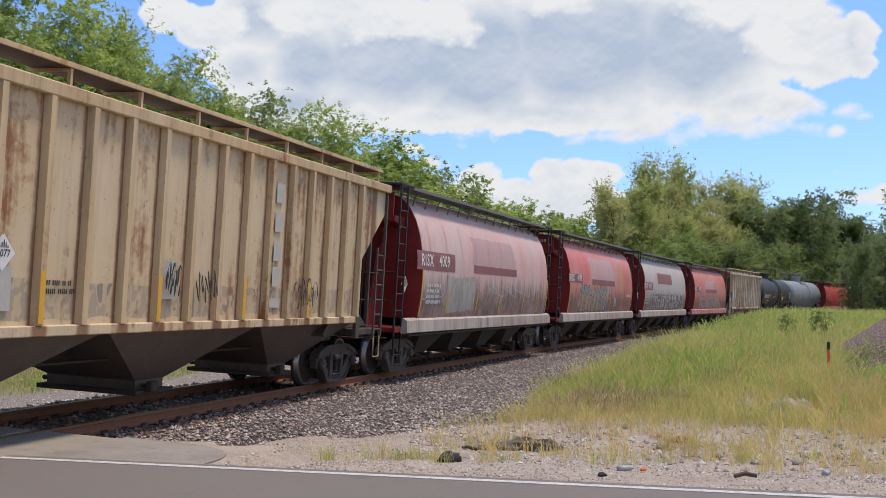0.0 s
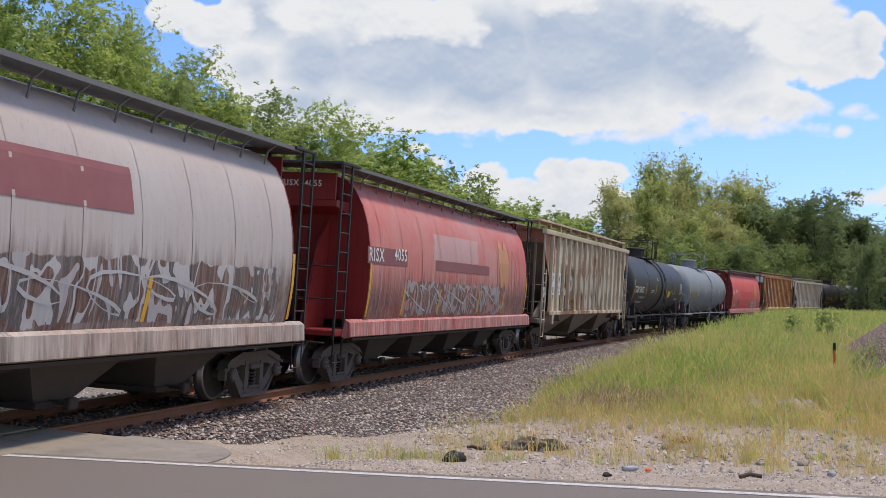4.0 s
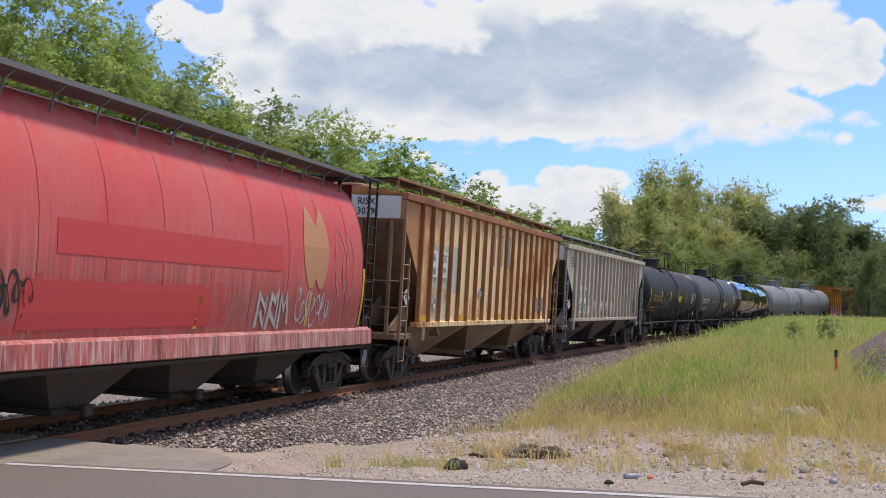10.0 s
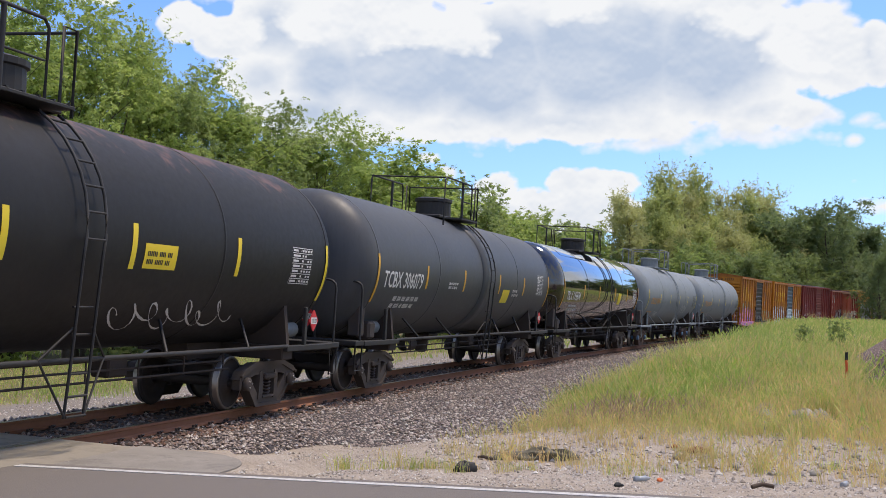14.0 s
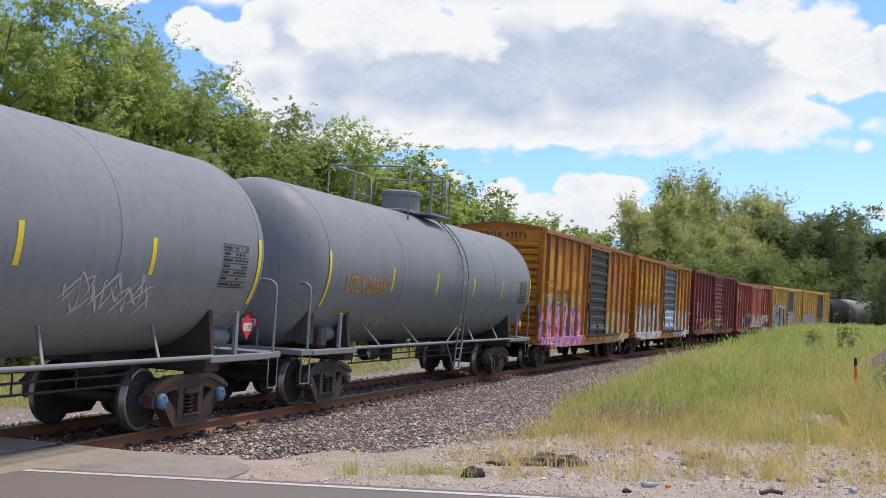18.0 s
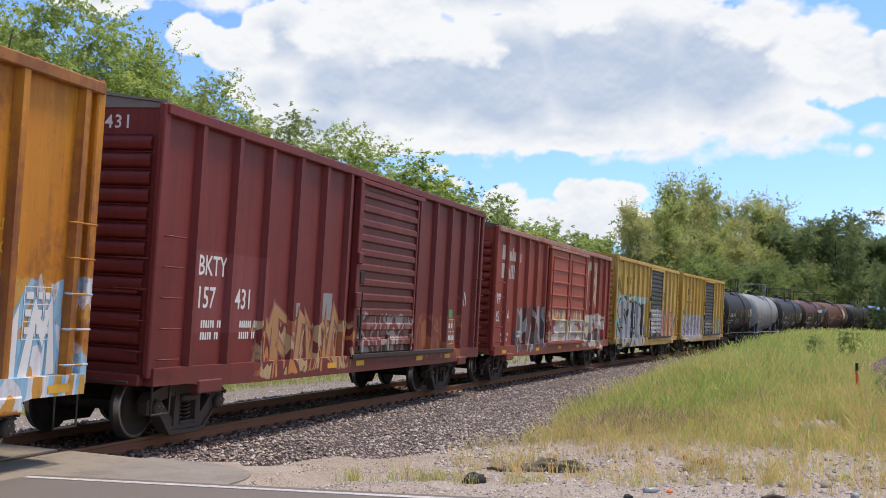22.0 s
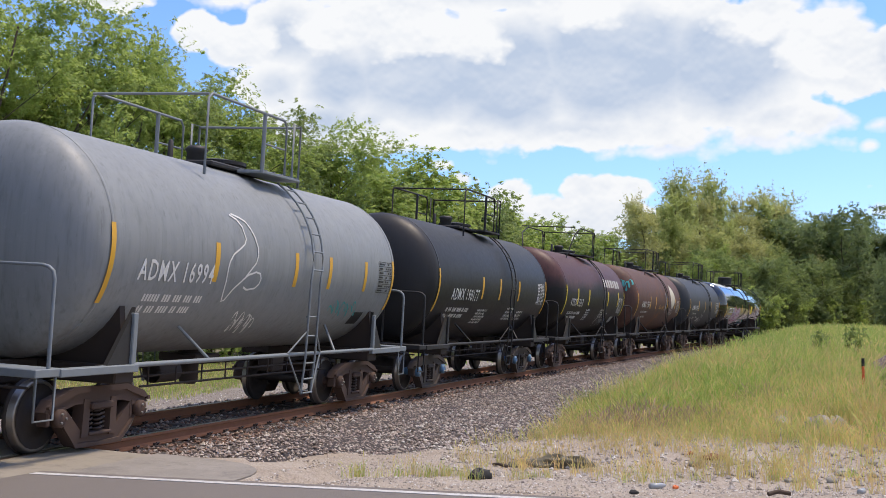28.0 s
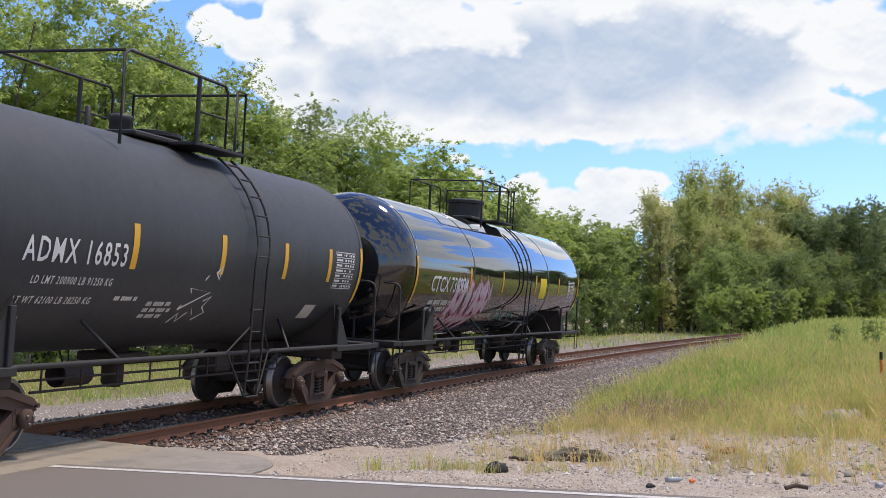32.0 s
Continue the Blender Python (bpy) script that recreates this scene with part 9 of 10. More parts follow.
boxcar(19, 4.68, P_BKTY, P_BKTYD, "oxide-red boxcar with a corrugated sliding door", door=(-0.85, 2.55), ribs=(6, 5), kit=TRUCK_DARK, end_word="BKTY 157431", door_ribs=11, roof_m=P_GALV, strips=(-2.1, -0.7, 2.9, 5.0), deep=0.02,
       words=[("text", -6.78, 2.40, "BKTY", 0.30), ("text", -6.78, 1.92, "157", 0.32), ("text", -5.60, 1.92, "431", 0.32), ("bars", -6.6, 1.45, 0.6, 0.35, 2), ("bars", -5.4, 1.45, 0.6, 0.35, 2), ("panel", -2.55, 1.75, 0.75, 0.5, M_GREYPATCH), ("panel", -3.6, 1.8, 0.4, 0.25, M_GREYPATCH), ("scrawl", 6.3, 2.15, 0.6, 0.4, 131, 0.05, M_WHITE), ("table", 5.5, 1.2, 0.5, 0.6, 2, M_WHITE), ("panel", 5.5, 1.85, 0.3, 0.2, simple("green_tag", (0.08, 0.4, 0.12), 0.6)),
              ("throw", -4.9, 0.98, 3.7, 0.95, 5, 133, 0.17, M_MAROON, simple("tan_spray", (0.42, 0.27, 0.12), 0.6, 0.4, 3, other=(0.34, 0.12, 0.04)))])
P_WP = paint("wine_red_paint", (0.31, 0.062, 0.040), (0.25, 0.048, 0.034), rust=0.26, streak=0.4, grime=0.35, grime_z=1.3, seed=55,
             tags=[(-6.0, -2.2, 0.9, 2.2, [(0.11, 0.03, 0.03), (0.10, 0.10, 0.11), (0.11, 0.03, 0.03), (0.34, 0.33, 0.32), (0.07, 0.07, 0.075)], 1.0), (3.4, 7.6, 0.85, 2.1, [(0.30, 0.06, 0.04), (0.58, 0.54, 0.47), (0.42, 0.38, 0.33), (0.20, 0.045, 0.04), (0.60, 0.56, 0.49), (0.16, 0.15, 0.15), (0.54, 0.46, 0.34), (0.30, 0.06, 0.04)], -2.6)])
P_WPD = paint("wine_red_plug_door", (0.42, 0.098, 0.062), (0.36, 0.080, 0.052), rust=0.36, streak=0.3, seed=57, tags=[(-2.1, 3.4, 0.9, 2.0, [(0.60, 0.57, 0.51), (0.19, 0.18, 0.175), (0.56, 0.51, 0.42), (0.22, 0.05, 0.05), (0.60, 0.58, 0.54), (0.46, 0.36, 0.22), (0.62, 0.59, 0.53), (0.36, 0.33, 0.31)], -2.2), (-2.1, 3.4, 1.85, 2.2, [(0.56, 0.42, 0.22), (0.40, 0.11, 0.07), (0.22, 0.18, 0.17)], 2.2)])
M_BEIGE = simple("beige_emblem_paint", (0.52, 0.42, 0.29), 0.7, 0.3, 6)
EMB = [(0, 0), (0.33, 0), (0.33, 1.25), (0.55, 1.52), (1.62, 1.52), (1.95, 1.85), (0.5, 1.85), (0.15, 1.72), (0, 1.4)]
P_PEEL = paint("peeling_red_chord", (0.36, 0.115, 0.075), (0.42, 0.30, 0.24), rust=0.5, streak=0.3, seed=58)
boxcar(20, 4.46, P_WP, P_WPD, "wine-red boxcar with twin plug doors and a pale arrow emblem", door=(-2.1, 3.35), ribs=(6, 5), kit=TRUCK_DARK, end_word="WP 38224", double=True, plug=True, door_ribs=7, chord_m=P_PEEL, roof_m=simple("rusty_roof_sheet", (0.20, 0.12, 0.10), 0.7, 0.4, 4), strips=(-7.4, -3.6, -0.6, 2.2, 6.2), sill=0.76, deep=0.02,
       words=[("panel", -7.50, 3.55, 0.40, 0.42, M_OFFWHITE), ("panel", -7.04, 3.55, 0.24, 0.27, M_OFFWHITE), ("panel", -6.74, 3.55, 0.22, 0.27, M_OFFWHITE), ("panel", -6.46, 3.55, 0.14, 0.40, M_OFFWHITE), ("panel", -6.26, 3.55, 0.24, 0.27, M_OFFWHITE), ("panel", -5.94, 3.55, 0.13, 0.27, M_OFFWHITE), ("panel", -5.73, 3.55, 0.26, 0.27, M_OFFWHITE), ("panel", -7.50, 3.02, 0.28, 0.42, M_OFFWHITE), ("panel", -7.16, 3.02, 0.25, 0.27, M_OFFWHITE), ("panel", -6.85, 3.02, 0.22, 0.27, M_OFFWHITE), ("panel", -6.57, 3.02, 0.09, 0.40, M_OFFWHITE), ("panel", -6.42, 3.02, 0.12, 0.42, M_OFFWHITE), ("panel", -6.24, 3.02, 0.09, 0.40, M_OFFWHITE), ("panel", -6.09, 3.02, 0.23, 0.27, M_OFFWHITE),
              ("text", -8.0, 2.28, "WP", 0.30), ("text", -8.02, 1.78, "382", 0.30), ("text", -6.9, 1.78, "24", 0.32), ("bars", -7.3, 1.2, 0.8, 0.3, 2), ("bars", -5.6, 1.3, 0.6, 0.25, 2), ("shape", 3.85, 2.25, EMB, M_BEIGE), ("shape", 5.48, 2.25, [(0, 0.3), (0.30, 0.0), (0.30, 1.82), (0, 1.50)], M_BEIGE), ("shape", 4.55, 2.35, [(0, 0.1), (0.2, 0.0), (0.95, 1.05), (0.95, 1.36)], M_BEIGE), ("shape", 4.95, 2.25, [(0, 0.1), (0.16, 0.0), (0.55, 0.55), (0.55, 0.85)], M_BEIGE),
              ("table", 6.2, 1.3, 0.55, 0.5, 3, M_WHITE)])
M_SILVER = simple("silver_spray", (0.38, 0.39, 0.41), 0.5, 0.25, 2)
M_RIM = simple("pale_blue_rim_spray", (0.20, 0.50, 0.55), 0.6, 0.25, 4)
M_SALMON = simple("salmon_spray", (0.66, 0.33, 0.22), 0.6, 0.25, 2.5, other=(0.62, 0.20, 0.12))
M_WINE = simple("wine_spray", (0.22, 0.025, 0.05), 0.6, 0.25, 6)
M_LILAC = simple("lilac_spray", (0.45, 0.38, 0.50), 0.6, 0.25, 2.5, other=(0.50, 0.50, 0.54))
M_LEAFGREEN = simple("leaf_green_spray", (0.20, 0.42, 0.20), 0.6, 0.25, 2.5, other=(0.35, 0.55, 0.40))
TAGGREY = [(0.34, 0.35, 0.37), (0.05, 0.05, 0.055), (0.40, 0.41, 0.43), (0.30, 0.31, 0.33), (0.07, 0.07, 0.08)]
P_YEL = paint("pale_yellow_paint", (0.58, 0.40, 0.10), (0.52, 0.33, 0.08), rust=0.24, streak=0.4, grime=0.4, grime_z=1.2, seed=61, tags=[(-7.4, -1.2, 0.75, 2.85, TAGGREY, 0.62), (-7.2, -1.0, 2.7, 3.0, [(0.25, 0.5, 0.55), (0.5, 0.6, 0.6), (0.56, 0.38, 0.1)], 1.2), (2.8, 6.6, 0.95, 2.5, [(0.58, 0.40, 0.10), (0.60, 0.24, 0.16), (0.60, 0.34, 0.26), (0.56, 0.36, 0.12), (0.45, 0.46, 0.44)], 1.2)])
P_YELD = paint("charcoal_door", (0.065, 0.065, 0.066), (0.055, 0.055, 0.056), rust=0.1, streak=0.3, seed=63, tags=[(-0.5, 2.8, 1.0, 2.5, [(0.40, 0.41, 0.42), (0.16, 0.16, 0.17), (0.42, 0.42, 0.43), (0.42, 0.28, 0.18), (0.1, 0.1, 0.1)], 0.9)])
for number, P, D, tagl, seed in ((21, P_YEL, P_YELD, "pale yellow boxcar with a charcoal door and grey block graffiti", 141), (22, None, None, "pale yellow boxcar with a charcoal door and pastel graffiti", 151)):
    if P is None:
        P = paint("yellow_paint_worn", (0.58, 0.38, 0.08), (0.50, 0.30, 0.06), rust=0.32, streak=0.45, grime=0.45, grime_z=1.3, seed=65, tags=[(-7.4, -0.8, 0.8, 2.25, [(0.45, 0.45, 0.50), (0.38, 0.36, 0.46), (0.52, 0.46, 0.36), (0.30, 0.36, 0.45), (0.55, 0.5, 0.45)], 1.3), (3.1, 7.3, 0.85, 2.0, [(0.55, 0.36, 0.08), (0.32, 0.45, 0.40), (0.50, 0.26, 0.2), (0.55, 0.38, 0.12), (0.4, 0.5, 0.48)], 1.3)])
        D = paint("charcoal_door_worn", (0.065, 0.065, 0.066), (0.055, 0.055, 0.056), rust=0.2, streak=0.4, seed=67, tags=[(-0.4, 3.0, 1.0, 1.9, [(0.22, 0.22, 0.23), (0.10, 0.10, 0.10), (0.25, 0.2, 0.16)], 1.4)])
    boxcar(number, 4.62, P, D, tagl, door=(-0.42, 2.78) if number == 21 else (-0.35, 3.0), ribs=(7, 5), kit=TRUCK_DARK, word_mat=M_INK, door_ribs=15, strips=(-5.5, -2.9, 0.2, 3.0, 6.6), deep=0.10, sill=0.80,
           words=[("shape", 4.85 if number == 21 else 5.1, 3.1, CROSS(0.45), M_OFFWHITE), ("panel", -6.5, 3.45, 0.16, 0.52, M_INK), ("panel", -6.34, 3.85, 0.3, 0.14, M_INK), ("panel", -5.65, 3.45, 0.36, 0.34, M_INK), ("panel", -4.85, 3.5, 0.14, 0.34, M_INK), ("panel", -4.05, 3.5, 0.16, 0.6, M_INK),
                  ("panel", -6.45, 2.95, 0.9, 0.10, M_INK), ("panel", -5.3, 2.95, 0.75, 0.10, M_INK), ("panel", -4.2, 2.95, 0.36, 0.34, M_INK), ("panel", -3.3, 2.92, 0.36, 0.34, M_INK),
                  ("text", 3.75, 3.22, "next", 0.2), ("text", 3.75, 2.98, "load", 0.2), ("text", 5.6, 3.1, "any", 0.2), ("text", 5.6, 2.86, "road", 0.2), ("text", -6.9, 2.25 if number == 22 else 2.1, "RBOX", 0.30), ("table", 6.3, 1.6, 0.45, 0.55, 3, M_WHITE),
                  ("text", -6.35, 2.02, "402 76" if number == 21 else "523 33", 0.30, M_OFFWHITE)]
           + ([("glyphs", -7.3, 0.92, "S", 1.9, 1.95), ("glyphs", -5.2, 0.95, "E", 1.5, 1.75), ("glyphs", -3.55, 0.95, "R", 1.7, 1.7), ("throw", 3.2, 1.05, 3.3, 1.2, 4, seed, 0.24, M_WINE, M_SALMON), ("throw", 6.55, 1.1, 1.0, 1.0, 2, seed + 3, 0.16, M_GREYPATCH, M_SLATE), ("scrawl", -7.55, 2.9, 0.8, 1.0, seed + 5, 0.04, M_INK)]
              if number == 21 else
              [("throw", -7.1, 0.98, 5.9, 1.0, 7, seed, 0.20, M_SLATE, M_LILAC), ("throw", 3.3, 1.1, 3.4, 0.95, 5, seed + 1, 0.19, M_INK, M_LEAFGREEN), ("scrawl", -6.4, 2.0, 1.0, 1.1, seed + 5, 0.04, M_TEAL)]))

P_BLK23 = paint("matt_black_tank", (0.018, 0.0175, 0.018), (0.014, 0.014, 0.0145), streak=0.2, rough=0.55, seed=71, top_rust=0.3)
SHORT = dict(squeeze=0.72, dome=False, head_drop=0.42, jacket=False, platform=1.9)


def admx(index, xs, words, lab, P, kit, strips, rail=None, extra=None, smat=M_YELLOW, wm=M_WHITE, arch=False, lx=0.75, half=None):
    return tank_car(index, 1.53, 2.645, P, kit, lab, over=hs(index, xs, 1.5, 0.42), strips=STRIPS6(strips, 0.13, 0.58), words=words, rail_mat=rail, extra=extra or short_gear, strip_mat=smat, words_mat=wm, arch=arch, ladder_x=lx, half=half or LENGTHS[index - 1] / 2 - 2.35, **SHORT)


def short_gear(car, e, half, r, zc, xt):
    m = Mesh().turned([(-0.38, 0.02), (-0.34, 0.15), (0.34, 0.15), (0.38, 0.02)], 0, (half + 0.55, -1.0, 1.38), 14)
    part("air_tank", m, M_GREYRAIL, car)
    for sg in (-1, 1):
        m = Mesh().extrude([(sg * (half - 0.12), 1.1), (sg * (half + 0.45), 1.1), (sg * (half + 0.1), 1.55), (sg * (half - 0.12), 1.85)], 1, -1.44, -1.38)
        part("gusset", m, M_BLACK, car)


admx(23, 5.1, [("text", -4.4, 2.25, "ADMX 19018", 0.32), ("bars", -4.4, 1.8, 1.7, 0.36, 2), ("scrawl", 1.3, 1.6, 2.6, 0.6, 161, M_PINK), ("scrawl", -1.6, 1.7, 1.6, 0.6, 162, M_SCRAWL), ("table", 4.3, 2.3, 0.8, 0.6, 7)], "matt black short tank car with pink sprayed scrawl", P_BLK23, TRUCK_DARK, (-2.4, 0.3, 1.9, 3.6))
P_16994 = paint("mid_grey_tank", (0.245, 0.262, 0.268), (0.215, 0.23, 0.236), streak=0.2, grime=0.25, grime_z=1.6, rough=0.5, seed=73)
BIRD = [(0.0, 1.39), (0.19, 1.33), (0.33, 1.22), (0.4, 1.03), (0.34, 0.95), (0.23, 0.89), (-0.01, 0.78), (-0.11, 0.67), (-0.14, 0.56), (-0.12, 0.37), (-0.1, 0.21), (-0.04, 0.04), (0.03, 0.06), (0.16, 0.24), (0.44, 0.43), (0.74, 0.68), (0.8, 0.81), (0.78, 0.94), (0.71, 1.08), (0.6, 1.22), (0.47, 1.32), (0.3, 1.37), (0.06, 1.41)]
BULB = [(0.38, 0.4), (0.55, 0.49), (0.78, 0.54), (0.93, 0.52), (0.99, 0.44), (0.96, 0.35), (0.85, 0.28), (0.6, 0.25), (0.47, 0.29)]
admx(24, 5.1, [("text", -4.4, 2.22, "ADMX 16994", 0.33), ("bars", -4.1, 1.78, 1.6, 0.36, 2), ("bars", -4.4, 1.5, 0.5, 0.12, 1), ("drawing", -1.9, 1.93, BIRD, 0.03, M_WHITE), ("drawing", -1.9, 1.93, BULB, 0.03, M_WHITE), ("scrawl", -1.2, 1.45, 0.8, 0.5, 172, M_WHITE), ("scrawl", 2.3, 1.75, 1.3, 0.35, 173, M_TEAL), ("table", 4.25, 2.25, 0.85, 0.62, 7, M_INK), ("panel", 3.6, 1.6, 0.5, 0.3, M_INK)],
     "mid-grey short tank car with a white line drawing sprayed on it", P_16994, TRUCK_BROWN, (-2.45, 0.3, 1.75, 3.5), rail=M_GREYRAIL)
P_190177 = paint("black_grey_tank", (0.024, 0.024, 0.026), (0.018, 0.018, 0.020), streak=0.15, rough=0.48, seed=75)
admx(25, 5.25, [("text", -4.15, 2.2, "ADMX 190177", 0.34), ("bars", -4.2, 1.75, 2.0, 0.36, 2), ("bars", -1.6, 1.6, 1.0, 0.5, 5), ("bars", 1.2, 1.7, 0.9, 0.45, 4), ("bars", 2.4, 1.7, 0.8, 0.35, 3), ("table", 4.2, 2.2, 0.8, 0.62, 7)], "black short tank car with bold white lettering", P_190177, TRUCK_BLUE, (-1.7, -0.05, 1.95))
P_17213 = paint("black_and_maroon_tank", (0.015, 0.013, 0.013), (0.013, 0.011, 0.011), streak=0.2, rough=0.5, seed=77, band=(2.75, 3.15, (0.085, 0.034, 0.032)))
admx(26, 5.1, [("text", -4.25, 2.2, "VTGX 17213", 0.32), ("bars", -4.3, 1.75, 2.0, 0.36, 2), ("bars", -1.5, 1.7, 0.6, 0.5, 5), ("bars", 1.0, 1.8, 0.6, 0.4, 4), ("panel", 1.1, 3.0, 0.36, 0.34, M_OFFWHITE), ("panel", 1.6, 3.0, 0.3, 0.32, M_OFFWHITE), ("panel", 2.05, 3.0, 0.3, 0.32, M_OFFWHITE), ("panel", 2.5, 3.0, 0.36, 0.32, M_OFFWHITE), ("panel", 3.0, 3.0, 0.2, 0.32, M_OFFWHITE), ("panel", 3.35, 3.0, 0.36, 0.32, M_OFFWHITE), ("panel", 3.85, 3.0, 0.3, 0.32, M_OFFWHITE),
                ("scrawl", 0.9, 1.45, 1.9, 0.7, 181, M_SCRAWL), ("table", 4.0, 2.0, 0.75, 0.62, 7), ("panel", 3.5, 1.6, 0.5, 0.3, M_OFFWHITE)], "black tank car with a maroon upper half and arched railing", P_17213, TRUCK_BROWN, (-3.35, -1.55, 1.85, 3.8), arch=True, lx=0.55, smat=M_LEMON)
P_15471 = paint("rust_brown_tank", (0.125, 0.062, 0.046), (0.082, 0.048, 0.040), rust=0.5, streak=0.55, rough=0.6, seed=79)
def leaf_gear(car, e, half, r, zc, xt):
    short_gear(car, e, half, r, zc, xt)
    hd = r * 0.42
    vs, fs = scrawl(1.0, 0.55, 195, 0.06)
    out = []
    for a, b, *_ in vs:
        y, z = -1.25 + a * 0.9, 0.35 + b
        q = min(0.999, math.hypot(y, z) / r)
        bend = math.asin(q ** (1 / 0.85))
        out.append((-xt + hd - hd * math.cos(bend) ** 0.9 - 0.02, y, zc + z))
    part("sprayed_scrawl", Mesh().add(out, fs), M_TEAL, car)
    part("leaf_emblem", round_side(Mesh(), leaf_shape(1.5, 1.3), 3.2, 2.3, zc, r), simple("cream_emblem", (0.62, 0.58, 0.46), 0.6, 0.2, 5), car)


admx(27, 5.6, [("text", -4.6, 2.3, "ADMX 15471", 0.33), ("text", -4.5, 2.04, "LD LMT  198300 LB  89950 KG", 0.115), ("text", -4.5, 1.82, "LT WT  64700 LB  29350 KG", 0.115), ("bars", -4.9, 1.5, 0.5, 0.1, 1), ("panel", 2.75, 1.98, 0.10, 0.4, M_OFFWHITE), ("panel", 3.1, 1.98, 0.10, 0.4, M_OFFWHITE), ("panel", 3.45, 1.98, 0.10, 0.4, M_OFFWHITE), ("table", 4.6, 2.1, 0.75, 0.62, 7, M_OFFWHITE), ("scrawl", -0.4, 2.2, 1.5, 0.25, 191, M_ORANGE), ("scrawl", 1.35, 2.1, 0.3, 1.0, 192, M_SCRAWL)],
     "rust-brown tank car with a cream leaf emblem", P_15471, TRUCK_BROWN, (-2.65, -1.25, 1.8, 4.05), extra=leaf_gear, lx=1.0)
P_16853 = paint("charcoal_tank", (0.048, 0.051, 0.056), (0.040, 0.043, 0.048), streak=0.2, rough=0.5, seed=81)
admx(28, 5.2, [("text", -4.4, 2.28, "ADMX 16853", 0.33), ("text", -4.15, 2.03, "LD LMT  200900 LB  91250 KG", 0.115), ("text", -4.3, 1.80, "LT WT   62100 LB  28250 KG", 0.115), ("text", -4.5, 1.58, "NEW 10-83", 0.10), ("bars", -1.6, 1.62, 0.7, 0.32, 3), ("drawing", -0.75, 1.55, [(0.0, 0.25), (0.42, 0.8), (0.5, 0.15), (0.05, 0.6), (0.62, 0.55), (0.0, 0.25)], 0.04, M_WHITE), ("drawing", -0.75, 1.55, [(0.62, 0.85), (0.75, 0.95), (0.72, 0.75), (0.6, 0.86)], 0.035, M_WHITE), ("drawing", -0.75, 1.55, [(0.55, 0.4), (0.72, 0.48), (0.62, 0.3), (0.78, 0.2), (0.58, 0.05)], 0.035, M_WHITE), ("drawing", -0.75, 1.55, [(0.0, 0.0), (0.1, 0.18), (0.2, 0.02), (0.32, 0.2)], 0.035, M_WHITE), ("bars", -2.4, 1.85, 0.6, 0.1, 1), ("table", 4.0, 2.15, 0.85, 0.65, 7), ("panel", 3.3, 1.6, 0.45, 0.3, M_OFFWHITE)],
     "charcoal grey short tank car with white lettering", P_16853, TRUCK_BROWN, (-2.35, -0.1, 1.95, 3.7))
tank_car(29, 1.58, 2.66, P_GLOSS, TRUCK_DARK, "glossy black tank car mirroring the sky, last of the train", over=hs(29, 7.6), ladder_x=0.8,
         strips=STRIPS6((-3.95, -1.2, 2.15, 4.9)), extra=short_gear,
         words=[("text", -6.6, 2.2, "CTCX 730934", 0.36), ("bars", -6.4, 1.75, 1.6, 0.36, 2), ("panel", 2.7, 2.15, 0.7, 0.6, M_LEMON), ("table", 6.2, 2.1, 0.85, 0.65, 7), ("throw", -4.9, 1.75, 2.9, 0.75, 5, 211, 0.22, M_PINK, M_PALEPINK), ("throw", -5.2, 1.30, 2.6, 0.5, 5, 212, 0.17, M_PINK, M_PALEPINK), ("scrawl", -1.0, 1.5, 2.2, 0.4, 213, M_TEAL), ("scrawl", 1.6, 1.6, 1.6, 0.45, 214, M_SCRAWL)])
# ---------------------------------------------------------------- small things by the road
M_STAKE = simple("orange_plastic_stake", (0.72, 0.12, 0.03), 0.5, 0.2, 8)
M_RUBBER = simple("black_rubber_scrap", (0.018, 0.018, 0.018), 0.7, 0.3, 12)
M_TARP = simple("grimy_olive_tarpaulin", (0.17, 0.15, 0.10), 0.85, 0.4, 9, bump=0.5)
M_ROCK = simple("pale_grey_rock", (0.37, 0.34, 0.29), 0.9, 0.35, 5, bump=0.6)
M_LITTER = simple("orange_litter", (0.75, 0.16, 0.03), 0.5, 0.2, 9)
M_BOTTLE = simple("crushed_clear_plastic", (0.36, 0.39, 0.42), 0.25, 0.2, 9)
M_DEADWOOD = simple("dry_brown_stick", (0.10, 0.07, 0.05), 0.9, 0.4, 12)


def lumpy(rx, ry, rz, seed, n=14, m=8, rough=0.3, flat_base=True):
    """An uneven lump with a flat underside."""
    rnd = random.Random(seed)
    ph = [rnd.uniform(0, 6.3) for _ in range(6)]

    def at(u, v):
        a, b = 2 * math.pi * u, math.pi * (v - 0.5)
        k_ = 1 + rough * (0.5 * math.sin(3 * a + ph[0] + 2 * b) + 0.35 * math.sin(5 * a + ph[1]) * math.cos(4 * b + ph[2]) + 0.3 * math.sin(7 * b + 2 * a + ph[3]))
        z = rz * math.sin(b) * k_
        return (rx * math.cos(a) * math.cos(b) * k_, ry * math.sin(a) * math.cos(b) * k_, max(z, -0.25 * rz) if flat_base else z)
    return Mesh().grid(at, n, m)


def lay(name, mesh, mat, x, y, turn, label, cat, group="", lift=0.0):
    ob = tagged(part(name, mesh, mat, None), label, cat, group)
    ob.matrix_world = Matrix.Translation((x, y, ground_z(x, y) + lift)) @ Matrix.Rotation(turn, 4, "Z")
    return ob


